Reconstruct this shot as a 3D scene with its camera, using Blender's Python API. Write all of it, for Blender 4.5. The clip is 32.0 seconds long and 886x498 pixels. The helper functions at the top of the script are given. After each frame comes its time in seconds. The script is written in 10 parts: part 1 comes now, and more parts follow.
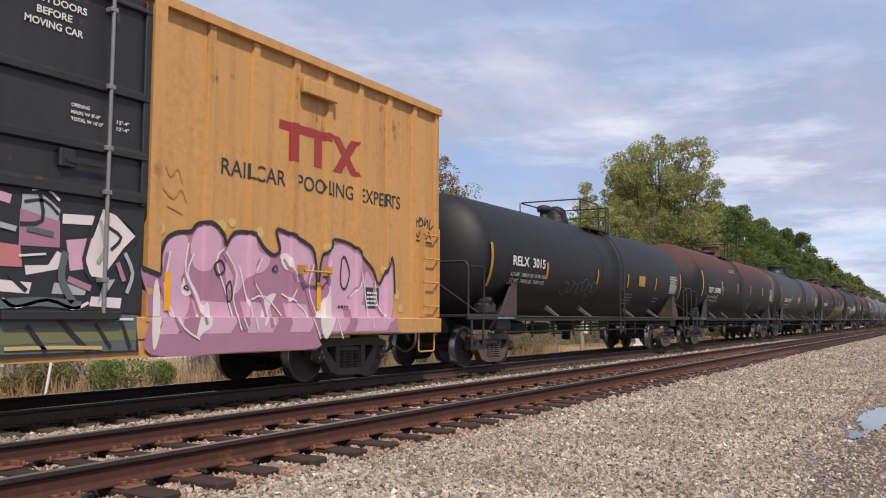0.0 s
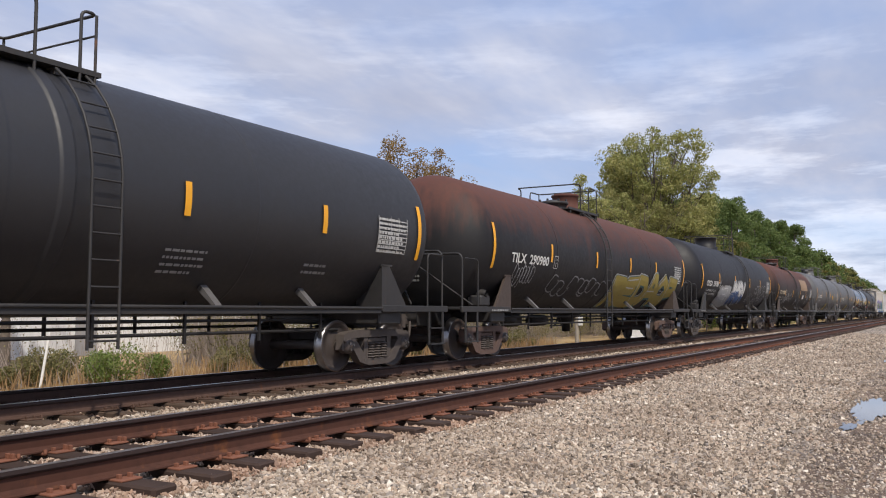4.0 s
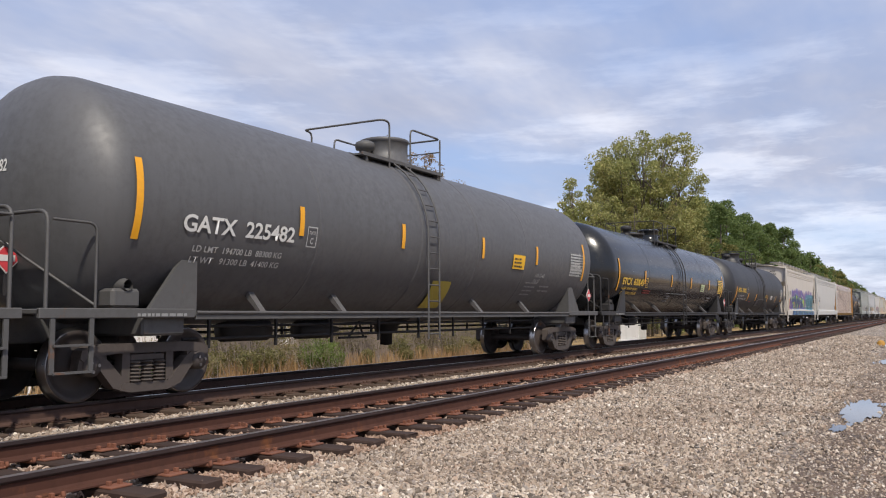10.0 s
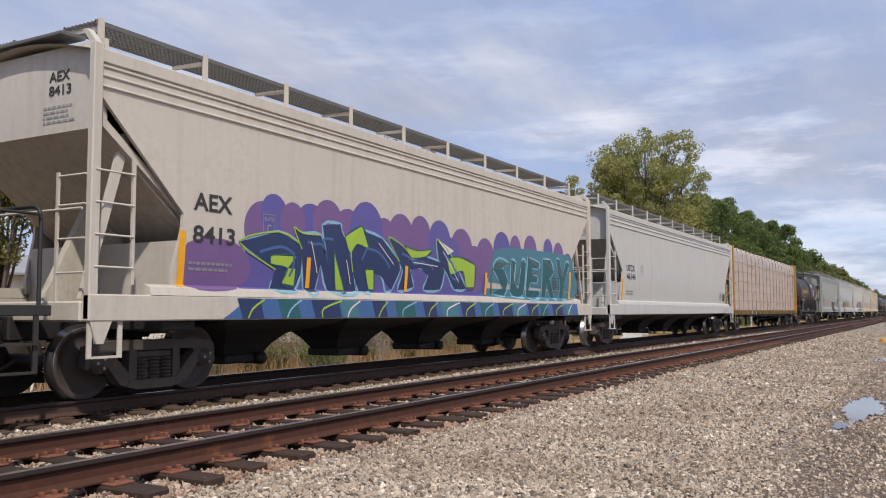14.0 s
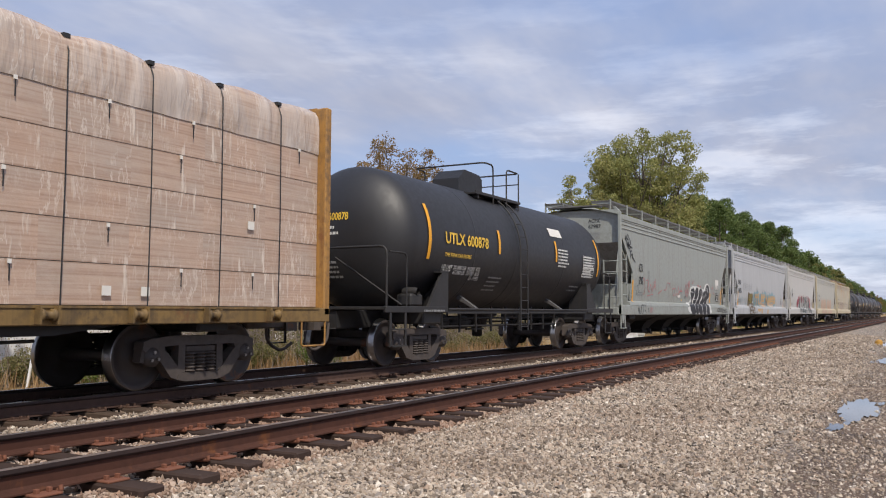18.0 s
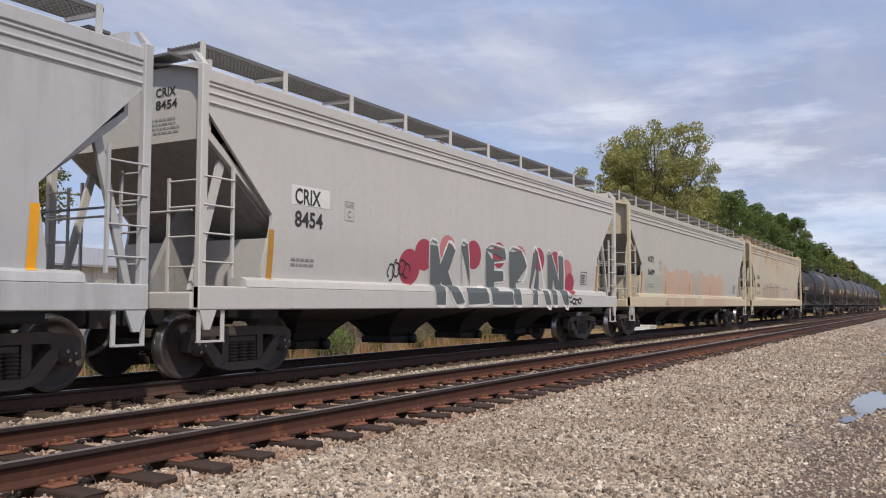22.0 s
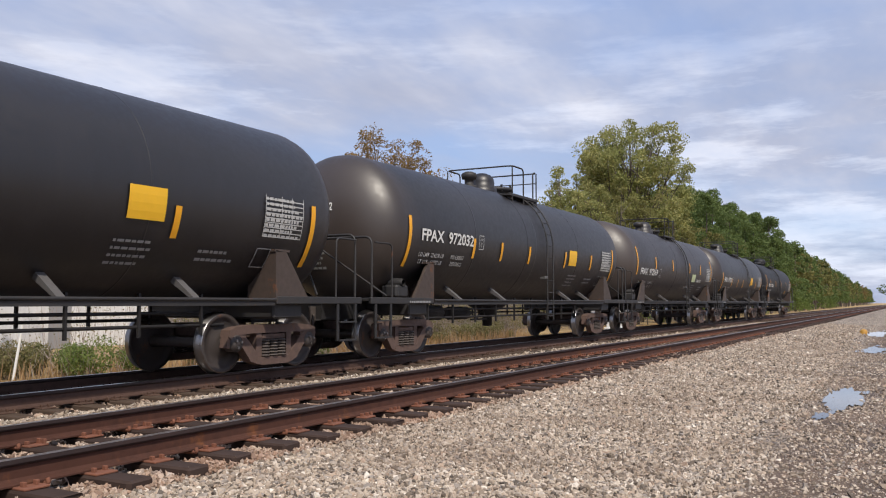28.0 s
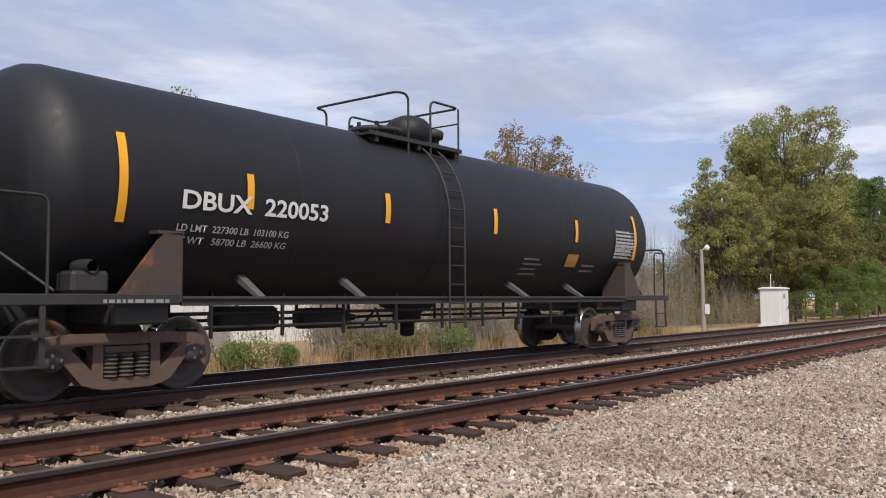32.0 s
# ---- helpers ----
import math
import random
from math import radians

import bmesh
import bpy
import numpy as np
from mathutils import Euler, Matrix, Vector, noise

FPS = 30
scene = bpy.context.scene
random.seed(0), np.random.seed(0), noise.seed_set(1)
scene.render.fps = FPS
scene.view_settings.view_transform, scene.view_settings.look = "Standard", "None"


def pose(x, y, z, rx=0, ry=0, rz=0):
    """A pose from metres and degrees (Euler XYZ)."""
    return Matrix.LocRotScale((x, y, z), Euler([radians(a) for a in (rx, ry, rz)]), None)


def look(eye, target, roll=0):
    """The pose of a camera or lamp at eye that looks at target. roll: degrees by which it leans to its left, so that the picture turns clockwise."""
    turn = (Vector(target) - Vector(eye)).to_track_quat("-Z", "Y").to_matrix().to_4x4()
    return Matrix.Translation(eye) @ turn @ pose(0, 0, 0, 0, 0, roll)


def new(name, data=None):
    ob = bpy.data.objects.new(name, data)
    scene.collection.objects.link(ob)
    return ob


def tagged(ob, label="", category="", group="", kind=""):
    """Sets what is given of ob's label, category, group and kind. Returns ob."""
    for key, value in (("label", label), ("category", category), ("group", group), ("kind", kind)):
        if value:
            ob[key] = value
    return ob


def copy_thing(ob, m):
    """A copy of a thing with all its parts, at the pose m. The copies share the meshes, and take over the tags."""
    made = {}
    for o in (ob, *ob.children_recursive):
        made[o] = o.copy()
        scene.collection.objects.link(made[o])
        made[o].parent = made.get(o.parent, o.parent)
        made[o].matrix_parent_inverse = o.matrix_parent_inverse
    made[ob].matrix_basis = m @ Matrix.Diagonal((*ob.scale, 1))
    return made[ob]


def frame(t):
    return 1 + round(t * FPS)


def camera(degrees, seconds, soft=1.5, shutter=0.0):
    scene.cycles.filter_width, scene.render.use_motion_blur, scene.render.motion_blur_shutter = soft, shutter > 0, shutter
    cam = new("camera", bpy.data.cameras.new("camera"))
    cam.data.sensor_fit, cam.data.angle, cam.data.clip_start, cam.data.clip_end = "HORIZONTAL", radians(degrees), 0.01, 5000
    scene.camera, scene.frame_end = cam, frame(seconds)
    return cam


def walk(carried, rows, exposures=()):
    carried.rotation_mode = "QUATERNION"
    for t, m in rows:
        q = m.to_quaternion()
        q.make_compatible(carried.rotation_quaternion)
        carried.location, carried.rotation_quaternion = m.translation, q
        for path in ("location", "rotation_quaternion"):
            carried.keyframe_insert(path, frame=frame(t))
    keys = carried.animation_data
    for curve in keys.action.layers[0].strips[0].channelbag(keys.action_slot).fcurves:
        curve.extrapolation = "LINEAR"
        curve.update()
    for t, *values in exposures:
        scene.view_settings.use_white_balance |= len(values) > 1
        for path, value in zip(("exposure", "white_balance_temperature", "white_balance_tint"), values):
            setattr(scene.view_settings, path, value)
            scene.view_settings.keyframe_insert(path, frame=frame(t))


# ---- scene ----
from mathutils import geometry

# x runs along the tracks, y across them away from the viewer, z = 0 at the rail heads
EYE = Vector((0.0, 0.0, 1.077))
NEAR_Y, FAR_Y = 6.213, 10.02          # centre lines of the two tracks


def aim(yaw, pitch, roll):
    a, b = radians(yaw), radians(pitch)
    return look(EYE, EYE + Vector((math.sin(a) * math.cos(b), math.cos(a) * math.cos(b), math.sin(b))), roll)


cam = camera(54.7, 32.0, 1.1)
walk(cam, [(t, aim(yaw, pitch, roll)) for t, yaw, pitch, roll in (
    (0, 59.60, 4.62, 0.23), (0.5, 59.73, 4.65, 0.26), (1, 59.83, 4.62, 0.30), (1.5, 59.85, 4.57, 0.31),
    (2, 59.80, 4.50, 0.30), (2.5, 59.75, 4.39, 0.26), (3, 59.77, 4.32, 0.20), (3.5, 59.85, 4.19, 0.16),
    (5.5, 60.09, 4.10, 0.09), (6, 60.14, 4.18, 0.05), (6.5, 60.20, 4.28, -0.01), (7, 60.27, 4.39, -0.10),
    (7.5, 60.37, 4.46, -0.18), (8, 60.43, 4.49, -0.23), (8.5, 60.51, 4.44, -0.21), (9, 60.57, 4.39, -0.17),
    (9.5, 60.58, 4.39, -0.17), (10, 60.58, 4.40, -0.19), (10.5, 60.52, 4.44, -0.23), (11, 60.46, 4.43, -0.25),
    (11.5, 60.34, 4.35, -0.22), (12, 60.26, 4.30, -0.18), (12.5, 60.24, 4.23, -0.15), (13, 60.27, 4.21, -0.15),
    (13.5, 60.35, 4.20, -0.17), (14, 60.45, 4.22, -0.17), (14.5, 60.51, 4.24, -0.14), (16.5, 60.70, 4.38, 0.37),
    (17, 60.73, 4.34, 0.34), (17.5, 60.73, 4.25, 0.28), (18, 60.65, 4.16, 0.19), (18.5, 60.52, 4.06, 0.11),
    (19, 60.36, 4.00, 0.07), (19.5, 60.21, 3.91, 0.08), (20, 60.08, 3.83, 0.15), (20.5, 60.01, 3.74, 0.21),
    (21, 59.95, 3.68, 0.22), (21.5, 59.93, 3.64, 0.19), (22, 59.90, 3.63, 0.18), (22.5, 59.93, 3.63, 0.16),
    (23, 59.98, 3.62, 0.14), (23.5, 60.01, 3.60, 0.12), (24, 60.05, 3.60, 0.09), (24.5, 60.09, 3.60, 0.05),
    (25, 60.18, 3.59, -0.01), (25.5, 60.37, 3.55, -0.05), (27.5, 61.35, 3.51, 0.00), (28, 61.45, 3.57, 0.02),
    (28.5, 61.51, 3.62, 0.04), (29, 61.58, 3.67, 0.07), (29.5, 61.61, 3.65, 0.15), (30, 61.62, 3.59, 0.27),
    (30.5, 61.50, 3.47, 0.36), (31, 60.48, 3.40, 0.31), (31.5, 57.77, 3.37, 0.13), (32, 51.96, 3.44, -0.33),)],
     exposures=((0, 0.0), (1, 0.07), (12.5, 0.07), (14, -0.03), (16.5, -0.10), (19, -0.05), (22, -0.10), (25, -0.10), (27, 0.04), (32, 0.05)))

# ---------------------------------------------------------------- light
SUN_WAY = Vector((-0.42, -0.47, 0.78)).normalized()      # towards the sun, behind the viewer
sun_data = bpy.data.lights.new("sun", "SUN")
sun_data.energy, sun_data.angle, sun_data.color = 3.9, radians(1.2), (1.0, 0.92, 0.80)
sun = new("sun", sun_data)
sun.matrix_world = look(SUN_WAY * 300, (0, 0, 0))


class Nodes:
    """Short hand for a node tree: call it with a node type, inputs by name or number, and settings."""

    def __init__(self, tree):
        self.tree = tree
        tree.nodes.clear()

    def __call__(self, kind, ins=None, **settings):
        node = self.tree.nodes.new(kind)
        if "operation" in settings:
            node.operation = settings["operation"]
        if "clamp" in settings:
            node.use_clamp = settings["clamp"]
        if "blend" in settings:
            node.data_type, node.blend_type = "RGBA", settings["blend"]
        if "bands" in settings:
            node.bands_direction = settings["bands"]
        for key, value in (ins or {}).items():
            slot = node.inputs[key]
            if isinstance(value, bpy.types.NodeSocket):
                self.tree.links.new(value, slot)
            else:
                slot.default_value = value
        return node

    def math(self, op, a, b=0.0, clamp=False):
        return self("ShaderNodeMath", {0: a, 1: b}, operation=op, clamp=clamp).outputs[0]

    def ramp(self, fac, *stops):
        node = self("ShaderNodeValToRGB", {0: fac})
        el = node.color_ramp.elements
        while len(el) < len(stops):
            el.new(0.5)
        for e, (at, col) in zip(el, stops):
            e.position = at
            e.color = (*col, 1) if isinstance(col, tuple) else (col, col, col, 1)
        return node.outputs[0]

    def mix(self, fac, a, b, blend="MIX"):
        node = self("ShaderNodeMix", {0: fac}, blend=blend)
        for slot, value in ((node.inputs[6], a), (node.inputs[7], b)):
            if isinstance(value, bpy.types.NodeSocket):
                self.tree.links.new(value, slot)
            else:
                slot.default_value = (*value[:3], 1)
        return node.outputs[2]

    def noise(self, vec, scale, detail=4.0, rough=0.55, stretch=None):
        if stretch:
            vec = self("ShaderNodeMapping", {"Vector": vec, "Scale": stretch}).outputs[0]
        return self("ShaderNodeTexNoise", {"Vector": vec, "Scale": scale, "Detail": detail, "Roughness": rough}).outputs[0]


# sky: clear blue far up, covered by soft lilac-grey cloud sheets with bright streaks
world = bpy.data.worlds.new("world")
scene.world = world
world.use_nodes = True
n = Nodes(world.node_tree)
sky = n("ShaderNodeTexSky")
sky.sky_type, sky.sun_disc = "NISHITA", False
sky.sun_elevation, sky.sun_rotation = math.asin(SUN_WAY.z), math.atan2(SUN_WAY.x, SUN_WAY.y)
sky.dust_density, sky.ozone_density = 1.5, 1.5
way = n("ShaderNodeTexCoord").outputs["Generated"]
xyz = n("ShaderNodeSeparateXYZ", {0: way})
lift = n.math("ADD", n.math("MAXIMUM", xyz.outputs[2], 0.0), 0.16)
flat = n("ShaderNodeCombineXYZ", {0: n.math("DIVIDE", xyz.outputs[0], lift), 1: n.math("DIVIDE", xyz.outputs[1], lift)}).outputs[0]
sheet = n.noise(flat, 0.55, 5.0, 0.55)
sheet2 = n.noise(flat, 1.7, 5.0, 0.6, (0.55, 1.0, 1.0))
cover = n.ramp(n.math("ADD", n.math("MULTIPLY", sheet, 0.65), n.math("MULTIPLY", sheet2, 0.35)), (0.40, 0.35), (0.58, 1.0))
streak = n.noise(way, 3.4, 6.0, 0.62, (1.0, 1.0, 5.5))
shade = n.ramp(sheet2, (0.30, (2.75, 2.95, 3.85)), (0.50, (3.45, 3.7, 4.7)), (0.70, (4.6, 4.8, 5.7)))
bright = n.ramp(streak, (0.52, 0.0), (0.63, 1.0))
low = n.ramp(xyz.outputs[2], (0.06, 1.0), (0.30, 0.25))
cloud = n.mix(n.math("MULTIPLY", n.math("MULTIPLY", bright, low), 0.85), shade, (6.9, 7.1, 7.9))
blue = n.mix(0.45, sky.outputs[0], (2.2, 3.5, 7.2))
air = n.mix(cover, blue, cloud)
back = n("ShaderNodeBackground", {"Color": air, "Strength": 0.142})
n("ShaderNodeOutputWorld", {0: back.outputs[0]})
scene.view_settings.exposure = 0.0


# ---------------------------------------------------------------- materials
MATS = {}


def material(name):
    m = bpy.data.materials.new(name)
    m.use_nodes = True
    MATS[name] = m
    return m, Nodes(m.node_tree)


def finish(k, color, rough, metal=0.0, bump=None, strength=0.3, dist=0.01, spec=0.5):
    ins = {"Base Color": color if isinstance(color, bpy.types.NodeSocket) else (*color, 1), "Roughness": rough, "Metallic": metal,
           "Specular IOR Level": spec}
    if bump is not None:
        ins["Normal"] = k("ShaderNodeBump", {"Height": bump, "Strength": strength, "Distance": dist}).outputs[0]
    b = k("ShaderNodeBsdfPrincipled", ins)
    k("ShaderNodeOutputMaterial", {0: b.outputs[0]})
    return b


def paint(name, color, rough=0.5, dirt=(0.06, 0.05, 0.045), dirty=0.5, rust=0.0, rust_top=None, streaks=0.4, spec=0.5, vary=0.12, end_dust=None, rust_band=None):
    """Weathered coating on steel: blotches, vertical run marks, dust and, where asked, rust (all over, or running down from the crown)."""
    m, k = material(name)
    at = k("ShaderNodeTexCoord").outputs["Object"]
    seed = k("ShaderNodeObjectInfo").outputs["Random"]
    at = k("ShaderNodeVectorMath", {0: at, 1: k("ShaderNodeCombineXYZ", {0: k.math("MULTIPLY", seed, 40.0)}).outputs[0]}, operation="ADD").outputs[0]
    big = k.noise(at, 0.7, 4.0, 0.6)
    fine = k.noise(at, 9.0, 5.0, 0.65)
    run = k.noise(at, 1.0, 4.0, 0.6, (5.0, 5.0, 0.35))
    c = k.mix(k.ramp(big, (0.3, 0.0), (0.7, 1.0)), [v * (1 - vary) for v in color], [min(1, v * (1 + vary)) for v in color])
    c = k.mix(k.math("MULTIPLY", k.ramp(run, (0.50, 0.0), (0.72, 1.0)), streaks), c, dirt)
    c = k.mix(k.math("MULTIPLY", k.ramp(k.math("MULTIPLY", big, fine), (0.22, 0.0), (0.42, 1.0)), dirty), c, dirt)
    r = k.math("ADD", rough, k.math("MULTIPLY", k.math("SUBTRACT", fine, 0.5), 0.3))
    if rust:
        spots = k.ramp(k.math("ADD", k.math("MULTIPLY", k.noise(at, 1.6, 6.0, 0.7), 0.7), k.math("MULTIPLY", run, 0.3)), (0.62 - rust * 0.2, 0.0), (0.70 - rust * 0.1, 1.0))
        c = k.mix(spots, c, k.mix(fine, (0.10, 0.035, 0.015), (0.28, 0.11, 0.04)))
        r = k.math("ADD", r, k.math("MULTIPLY", spots, 0.2))
    if rust_top:
        low_z, high_z, amount = rust_top
        z = k("ShaderNodeSeparateXYZ", {0: k("ShaderNodeTexCoord").outputs["Object"]}).outputs[2]
        edge = k.math("ADD", z, k.math("ADD", k.math("MULTIPLY", k.math("SUBTRACT", run, 0.5), 1.6), k.math("MULTIPLY", k.math("SUBTRACT", big, 0.5), 1.0)))
        g = k("ShaderNodeMapRange", {0: edge, 1: low_z, 2: high_z, 3: 0.0, 4: amount}).outputs[0]
        c = k.mix(g, c, k.mix(fine, (0.060, 0.023, 0.017), (0.120, 0.046, 0.034)))
        r = k.math("ADD", r, k.math("MULTIPLY", g, 0.2))
    if rust_band:
        z = k("ShaderNodeSeparateXYZ", {0: k("ShaderNodeTexCoord").outputs["Object"]}).outputs[2]
        flaw = k.math("ADD", k.math("MULTIPLY", k.noise(at, 0.9, 5.0, 0.68, (1.0, 1.0, 0.8)), 0.75), k.math("MULTIPLY", fine, 0.25))
        spots = k.math("MULTIPLY", k.ramp(flaw, (0.515, 0.0), (0.565, 1.0)), k("ShaderNodeMapRange", {0: z, 1: rust_band[0], 2: rust_band[1], 3: 0.0, 4: 0.85}).outputs[0])
        c = k.mix(spots, c, k.mix(fine, (0.30, 0.12, 0.05), (0.52, 0.27, 0.12)))
        tan = k.math("MULTIPLY", k.ramp(k.noise(at, 0.45, 3.0, 0.6), (0.45, 0.0), (0.65, 0.5)), 1.0)
        c = k.mix(tan, c, (0.50, 0.38, 0.23))
    if end_dust:
        start, tint = end_dust
        x = k.math("ABSOLUTE", k("ShaderNodeSeparateXYZ", {0: k("ShaderNodeTexCoord").outputs["Object"]}).outputs[0])
        g = k("ShaderNodeMapRange", {0: k.math("ADD", x, k.math("MULTIPLY", k.math("SUBTRACT", big, 0.5), 1.2)), 1: start, 2: start + 1.1, 3: 0.0, 4: 0.7}).outputs[0]
        c = k.mix(g, c, tint)
    finish(k, c, r, 0.0, fine, 0.12, 0.004, spec)
    return m


def plain(name, color, rough=0.5, metal=0.0, vary=0.15, scale=12.0, bump=0.15, spec=0.5):
    m, k = material(name)
    at = k("ShaderNodeTexCoord").outputs["Object"]
    f = k.noise(at, scale, 5.0, 0.65)
    g = k.noise(at, scale * 0.14, 3.0, 0.6)
    c = k.mix(k.math("ADD", k.math("MULTIPLY", f, 0.6), k.math("MULTIPLY", g, 0.4)), [max(0, v * (1 - 2 * vary)) for v in color], [min(1, v * (1 + 2 * vary)) for v in color])
    finish(k, c, k.math("ADD", rough - 0.08, k.math("MULTIPLY", f, 0.16)), metal, f, bump, 0.004, spec)
    return m


def gravel_tint(k, rand):
    return k.ramp(rand, (0.0, (0.040, 0.033, 0.030)), (0.14, (0.150, 0.118, 0.092)), (0.30, (0.330, 0.262, 0.200)), (0.46, (0.480, 0.390, 0.305)),
                  (0.60, (0.225, 0.200, 0.185)), (0.76, (0.600, 0.510, 0.415)), (0.88, (0.370, 0.262, 0.190)), (1.0, (0.820, 0.745, 0.650)))


def stone_material(name, stain=None):
    m, k = material(name)
    at = k("ShaderNodeTexCoord").outputs["Object"]
    f = k.noise(at, 45.0, 4.0, 0.6)
    c = gravel_tint(k, k("ShaderNodeNewGeometry").outputs["Random Per Island"])
    c = k.mix(0.16, c, k.mix(f, (0.08, 0.06, 0.05), (0.6, 0.52, 0.42)))
    patch_tone = k.noise(at, 0.8, 4.0, 0.65)
    c = k.mix(k.ramp(patch_tone, (0.42, 0.32), (0.56, 0.0)), c, (0.17, 0.115, 0.08))
    if stain:
        c = k.mix(k.ramp(k.noise(at, 1.3, 4.0, 0.6), (0.35, 0.15), (0.65, 0.6)), c, stain)
    finish(k, c, 0.85, 0.0, f, 0.4, 0.01, 0.3)
    return m


def ground_material():
    """Ballast, bare dirt beside it and rough grass beyond the tracks, each along its own strip with ragged borders."""
    m, k = material("ground_cover")
    at = k("ShaderNodeTexCoord").outputs["Object"]
    y = k("ShaderNodeSeparateXYZ", {0: at}).outputs[1]
    wob = k.math("MULTIPLY", k.math("SUBTRACT", k.noise(at, 0.5, 5.0, 0.65), 0.5), 1.0)
    yw = k.math("ADD", y, wob)
    cell = k("ShaderNodeTexVoronoi", {"Vector": at, "Scale": 24.0, "Randomness": 1.0})
    tone = k("ShaderNodeSeparateXYZ", {0: cell.outputs["Color"]}).outputs[0]
    # shade in the gaps between stones is painted as near-black cell edges
    stones = k.mix(k.ramp(cell.outputs["Distance"], (0.35, 0.0), (0.75, 0.75)), gravel_tint(k, tone), (0.035, 0.03, 0.026))
    fine = k.noise(at, 22.0, 5.0, 0.7)
    damp = k.noise(at, 0.35, 4.0, 0.6)
    dirt = k.mix(fine, (0.085, 0.058, 0.044), (0.23, 0.165, 0.125))
    dirt = k.mix(k.ramp(damp, (0.42, 0.0), (0.58, 0.7)), dirt, (0.060, 0.044, 0.036))
    chips = k.ramp(k("ShaderNodeTexVoronoi", {"Vector": at, "Scale": 38.0}).outputs["Distance"], (0.22, 1.0), (0.36, 0.0))
    dirt = k.mix(k.math("MULTIPLY", chips, 0.7), dirt, gravel_tint(k, k("ShaderNodeSeparateXYZ", {0: k("ShaderNodeTexVoronoi", {"Vector": at, "Scale": 38.0}).outputs["Color"]}).outputs[1]))
    grass = k.mix(k.noise(at, 3.0, 6.0, 0.7), (0.22, 0.16, 0.07), (0.48, 0.33, 0.17))
    c = k.mix(k.ramp(k.math("MULTIPLY", yw, 0.1), (0.115, 0.0), (0.165, 1.0)), dirt, stones)
    c = k.mix(k("ShaderNodeMapRange", {0: yw, 1: 12.2, 2: 13.0}).outputs[0], c, grass)
    c = k.mix(k("ShaderNodeMapRange", {0: yw, 1: -3.2, 2: -4.6}).outputs[0], c, grass)
    rough = k.math("SUBTRACT", 0.95, k.math("MULTIPLY", k.ramp(damp, (0.5, 0.0), (0.62, 0.35)), 1.0))
    b = finish(k, c, rough, 0.0, k.math("ADD", k.math("MULTIPLY", cell.outputs["Distance"], -0.6), fine), 0.8, 0.03, 0.3)
    return m


def leaf_material(name, *tints):
    m, k = material(name)
    r = k("ShaderNodeNewGeometry").outputs["Random Per Island"]
    at = k("ShaderNodeTexCoord").outputs["Object"]
    patch = k.noise(at, 0.35, 3.0, 0.6)
    step = [(i / max(1, len(tints) - 1), t) for i, t in enumerate(tints)]
    c = k.ramp(k.math("ADD", k.math("MULTIPLY", r, 0.55), k.math("MULTIPLY", k.math("SUBTRACT", patch, 0.27), 1.0)), *step)
    d = k("ShaderNodeBsdfPrincipled", {"Base Color": c, "Roughness": 0.6, "Specular IOR Level": 0.25})
    t = k("ShaderNodeBsdfTranslucent", {"Color": c})
    s = k("ShaderNodeMixShader", {0: 0.5, 1: d.outputs[0], 2: t.outputs[0]})
    k("ShaderNodeOutputMaterial", {0: s.outputs[0]})
    return m


GROUND = ground_material()
STONE = stone_material("ballast_stone")
STONE_RUSTY = stone_material("rust_stained_ballast", (0.30, 0.165, 0.105))
RAIL_SIDE = paint("rusty_rail_steel", (0.074, 0.031, 0.021), 0.8, (0.026, 0.015, 0.013), 0.5, 0.3, streaks=0.1, spec=0.25)
RAIL_HEAD = paint("greasy_rail_head_side", (0.030, 0.019, 0.018), 0.6, (0.060, 0.030, 0.024), 0.45, 0.08, streaks=0.1, spec=0.35)
RAIL_DARK = paint("brown_rail_steel", (0.080, 0.045, 0.034), 0.75, (0.030, 0.020, 0.018), 0.5, 0.12, streaks=0.1, spec=0.3)
RAIL_TOP = plain("polished_rail_head", (0.34, 0.32, 0.31), 0.32, 1.0, 0.12, 20.0, 0.05)
RAIL_TOP_DULL = plain("dull_rail_head", (0.42, 0.37, 0.35), 0.36, 0.85, 0.2, 6.0, 0.08)
PLATE = paint("rusty_tie_plate", (0.19, 0.072, 0.040), 0.85, (0.075, 0.034, 0.024), 0.6, 0.30, streaks=0.0)
PLATE_DARK = paint("dark_brown_tie_plate", (0.085, 0.045, 0.03), 0.85, (0.03, 0.02, 0.016), 0.5, 0.2, streaks=0.0)
TIE = plain("creosoted_tie_wood", (0.044, 0.027, 0.021), 0.8, 0.0, 0.45, 5.0, 0.7, 0.3)
TIE_BROWN = plain("weathered_tie_wood", (0.085, 0.058, 0.043), 0.85, 0.0, 0.3, 7.0, 0.6, 0.3)
BLACK = paint("black_tank_paint", (0.0075, 0.0075, 0.0105), 0.58, (0.026, 0.023, 0.024), 0.28, 0.0, streaks=0.16, spec=0.42)
GLOSS = paint("glossy_black_tank_paint", (0.010, 0.011, 0.013), 0.22, (0.03, 0.027, 0.025), 0.12, 0.0, streaks=0.08)
CHAR = paint("charcoal_tank_paint", (0.0115, 0.0115, 0.0145), 0.54, (0.020, 0.019, 0.021), 0.3, 0.0, streaks=0.14, spec=0.70)
BROWNBLACK = paint("black_tank_paint_dusty_ends", (0.0080, 0.0069, 0.0084), 0.46, (0.026, 0.021, 0.022), 0.30, 0.0, streaks=0.18, spec=0.75, end_dust=(6.2, (0.055, 0.040, 0.033)))
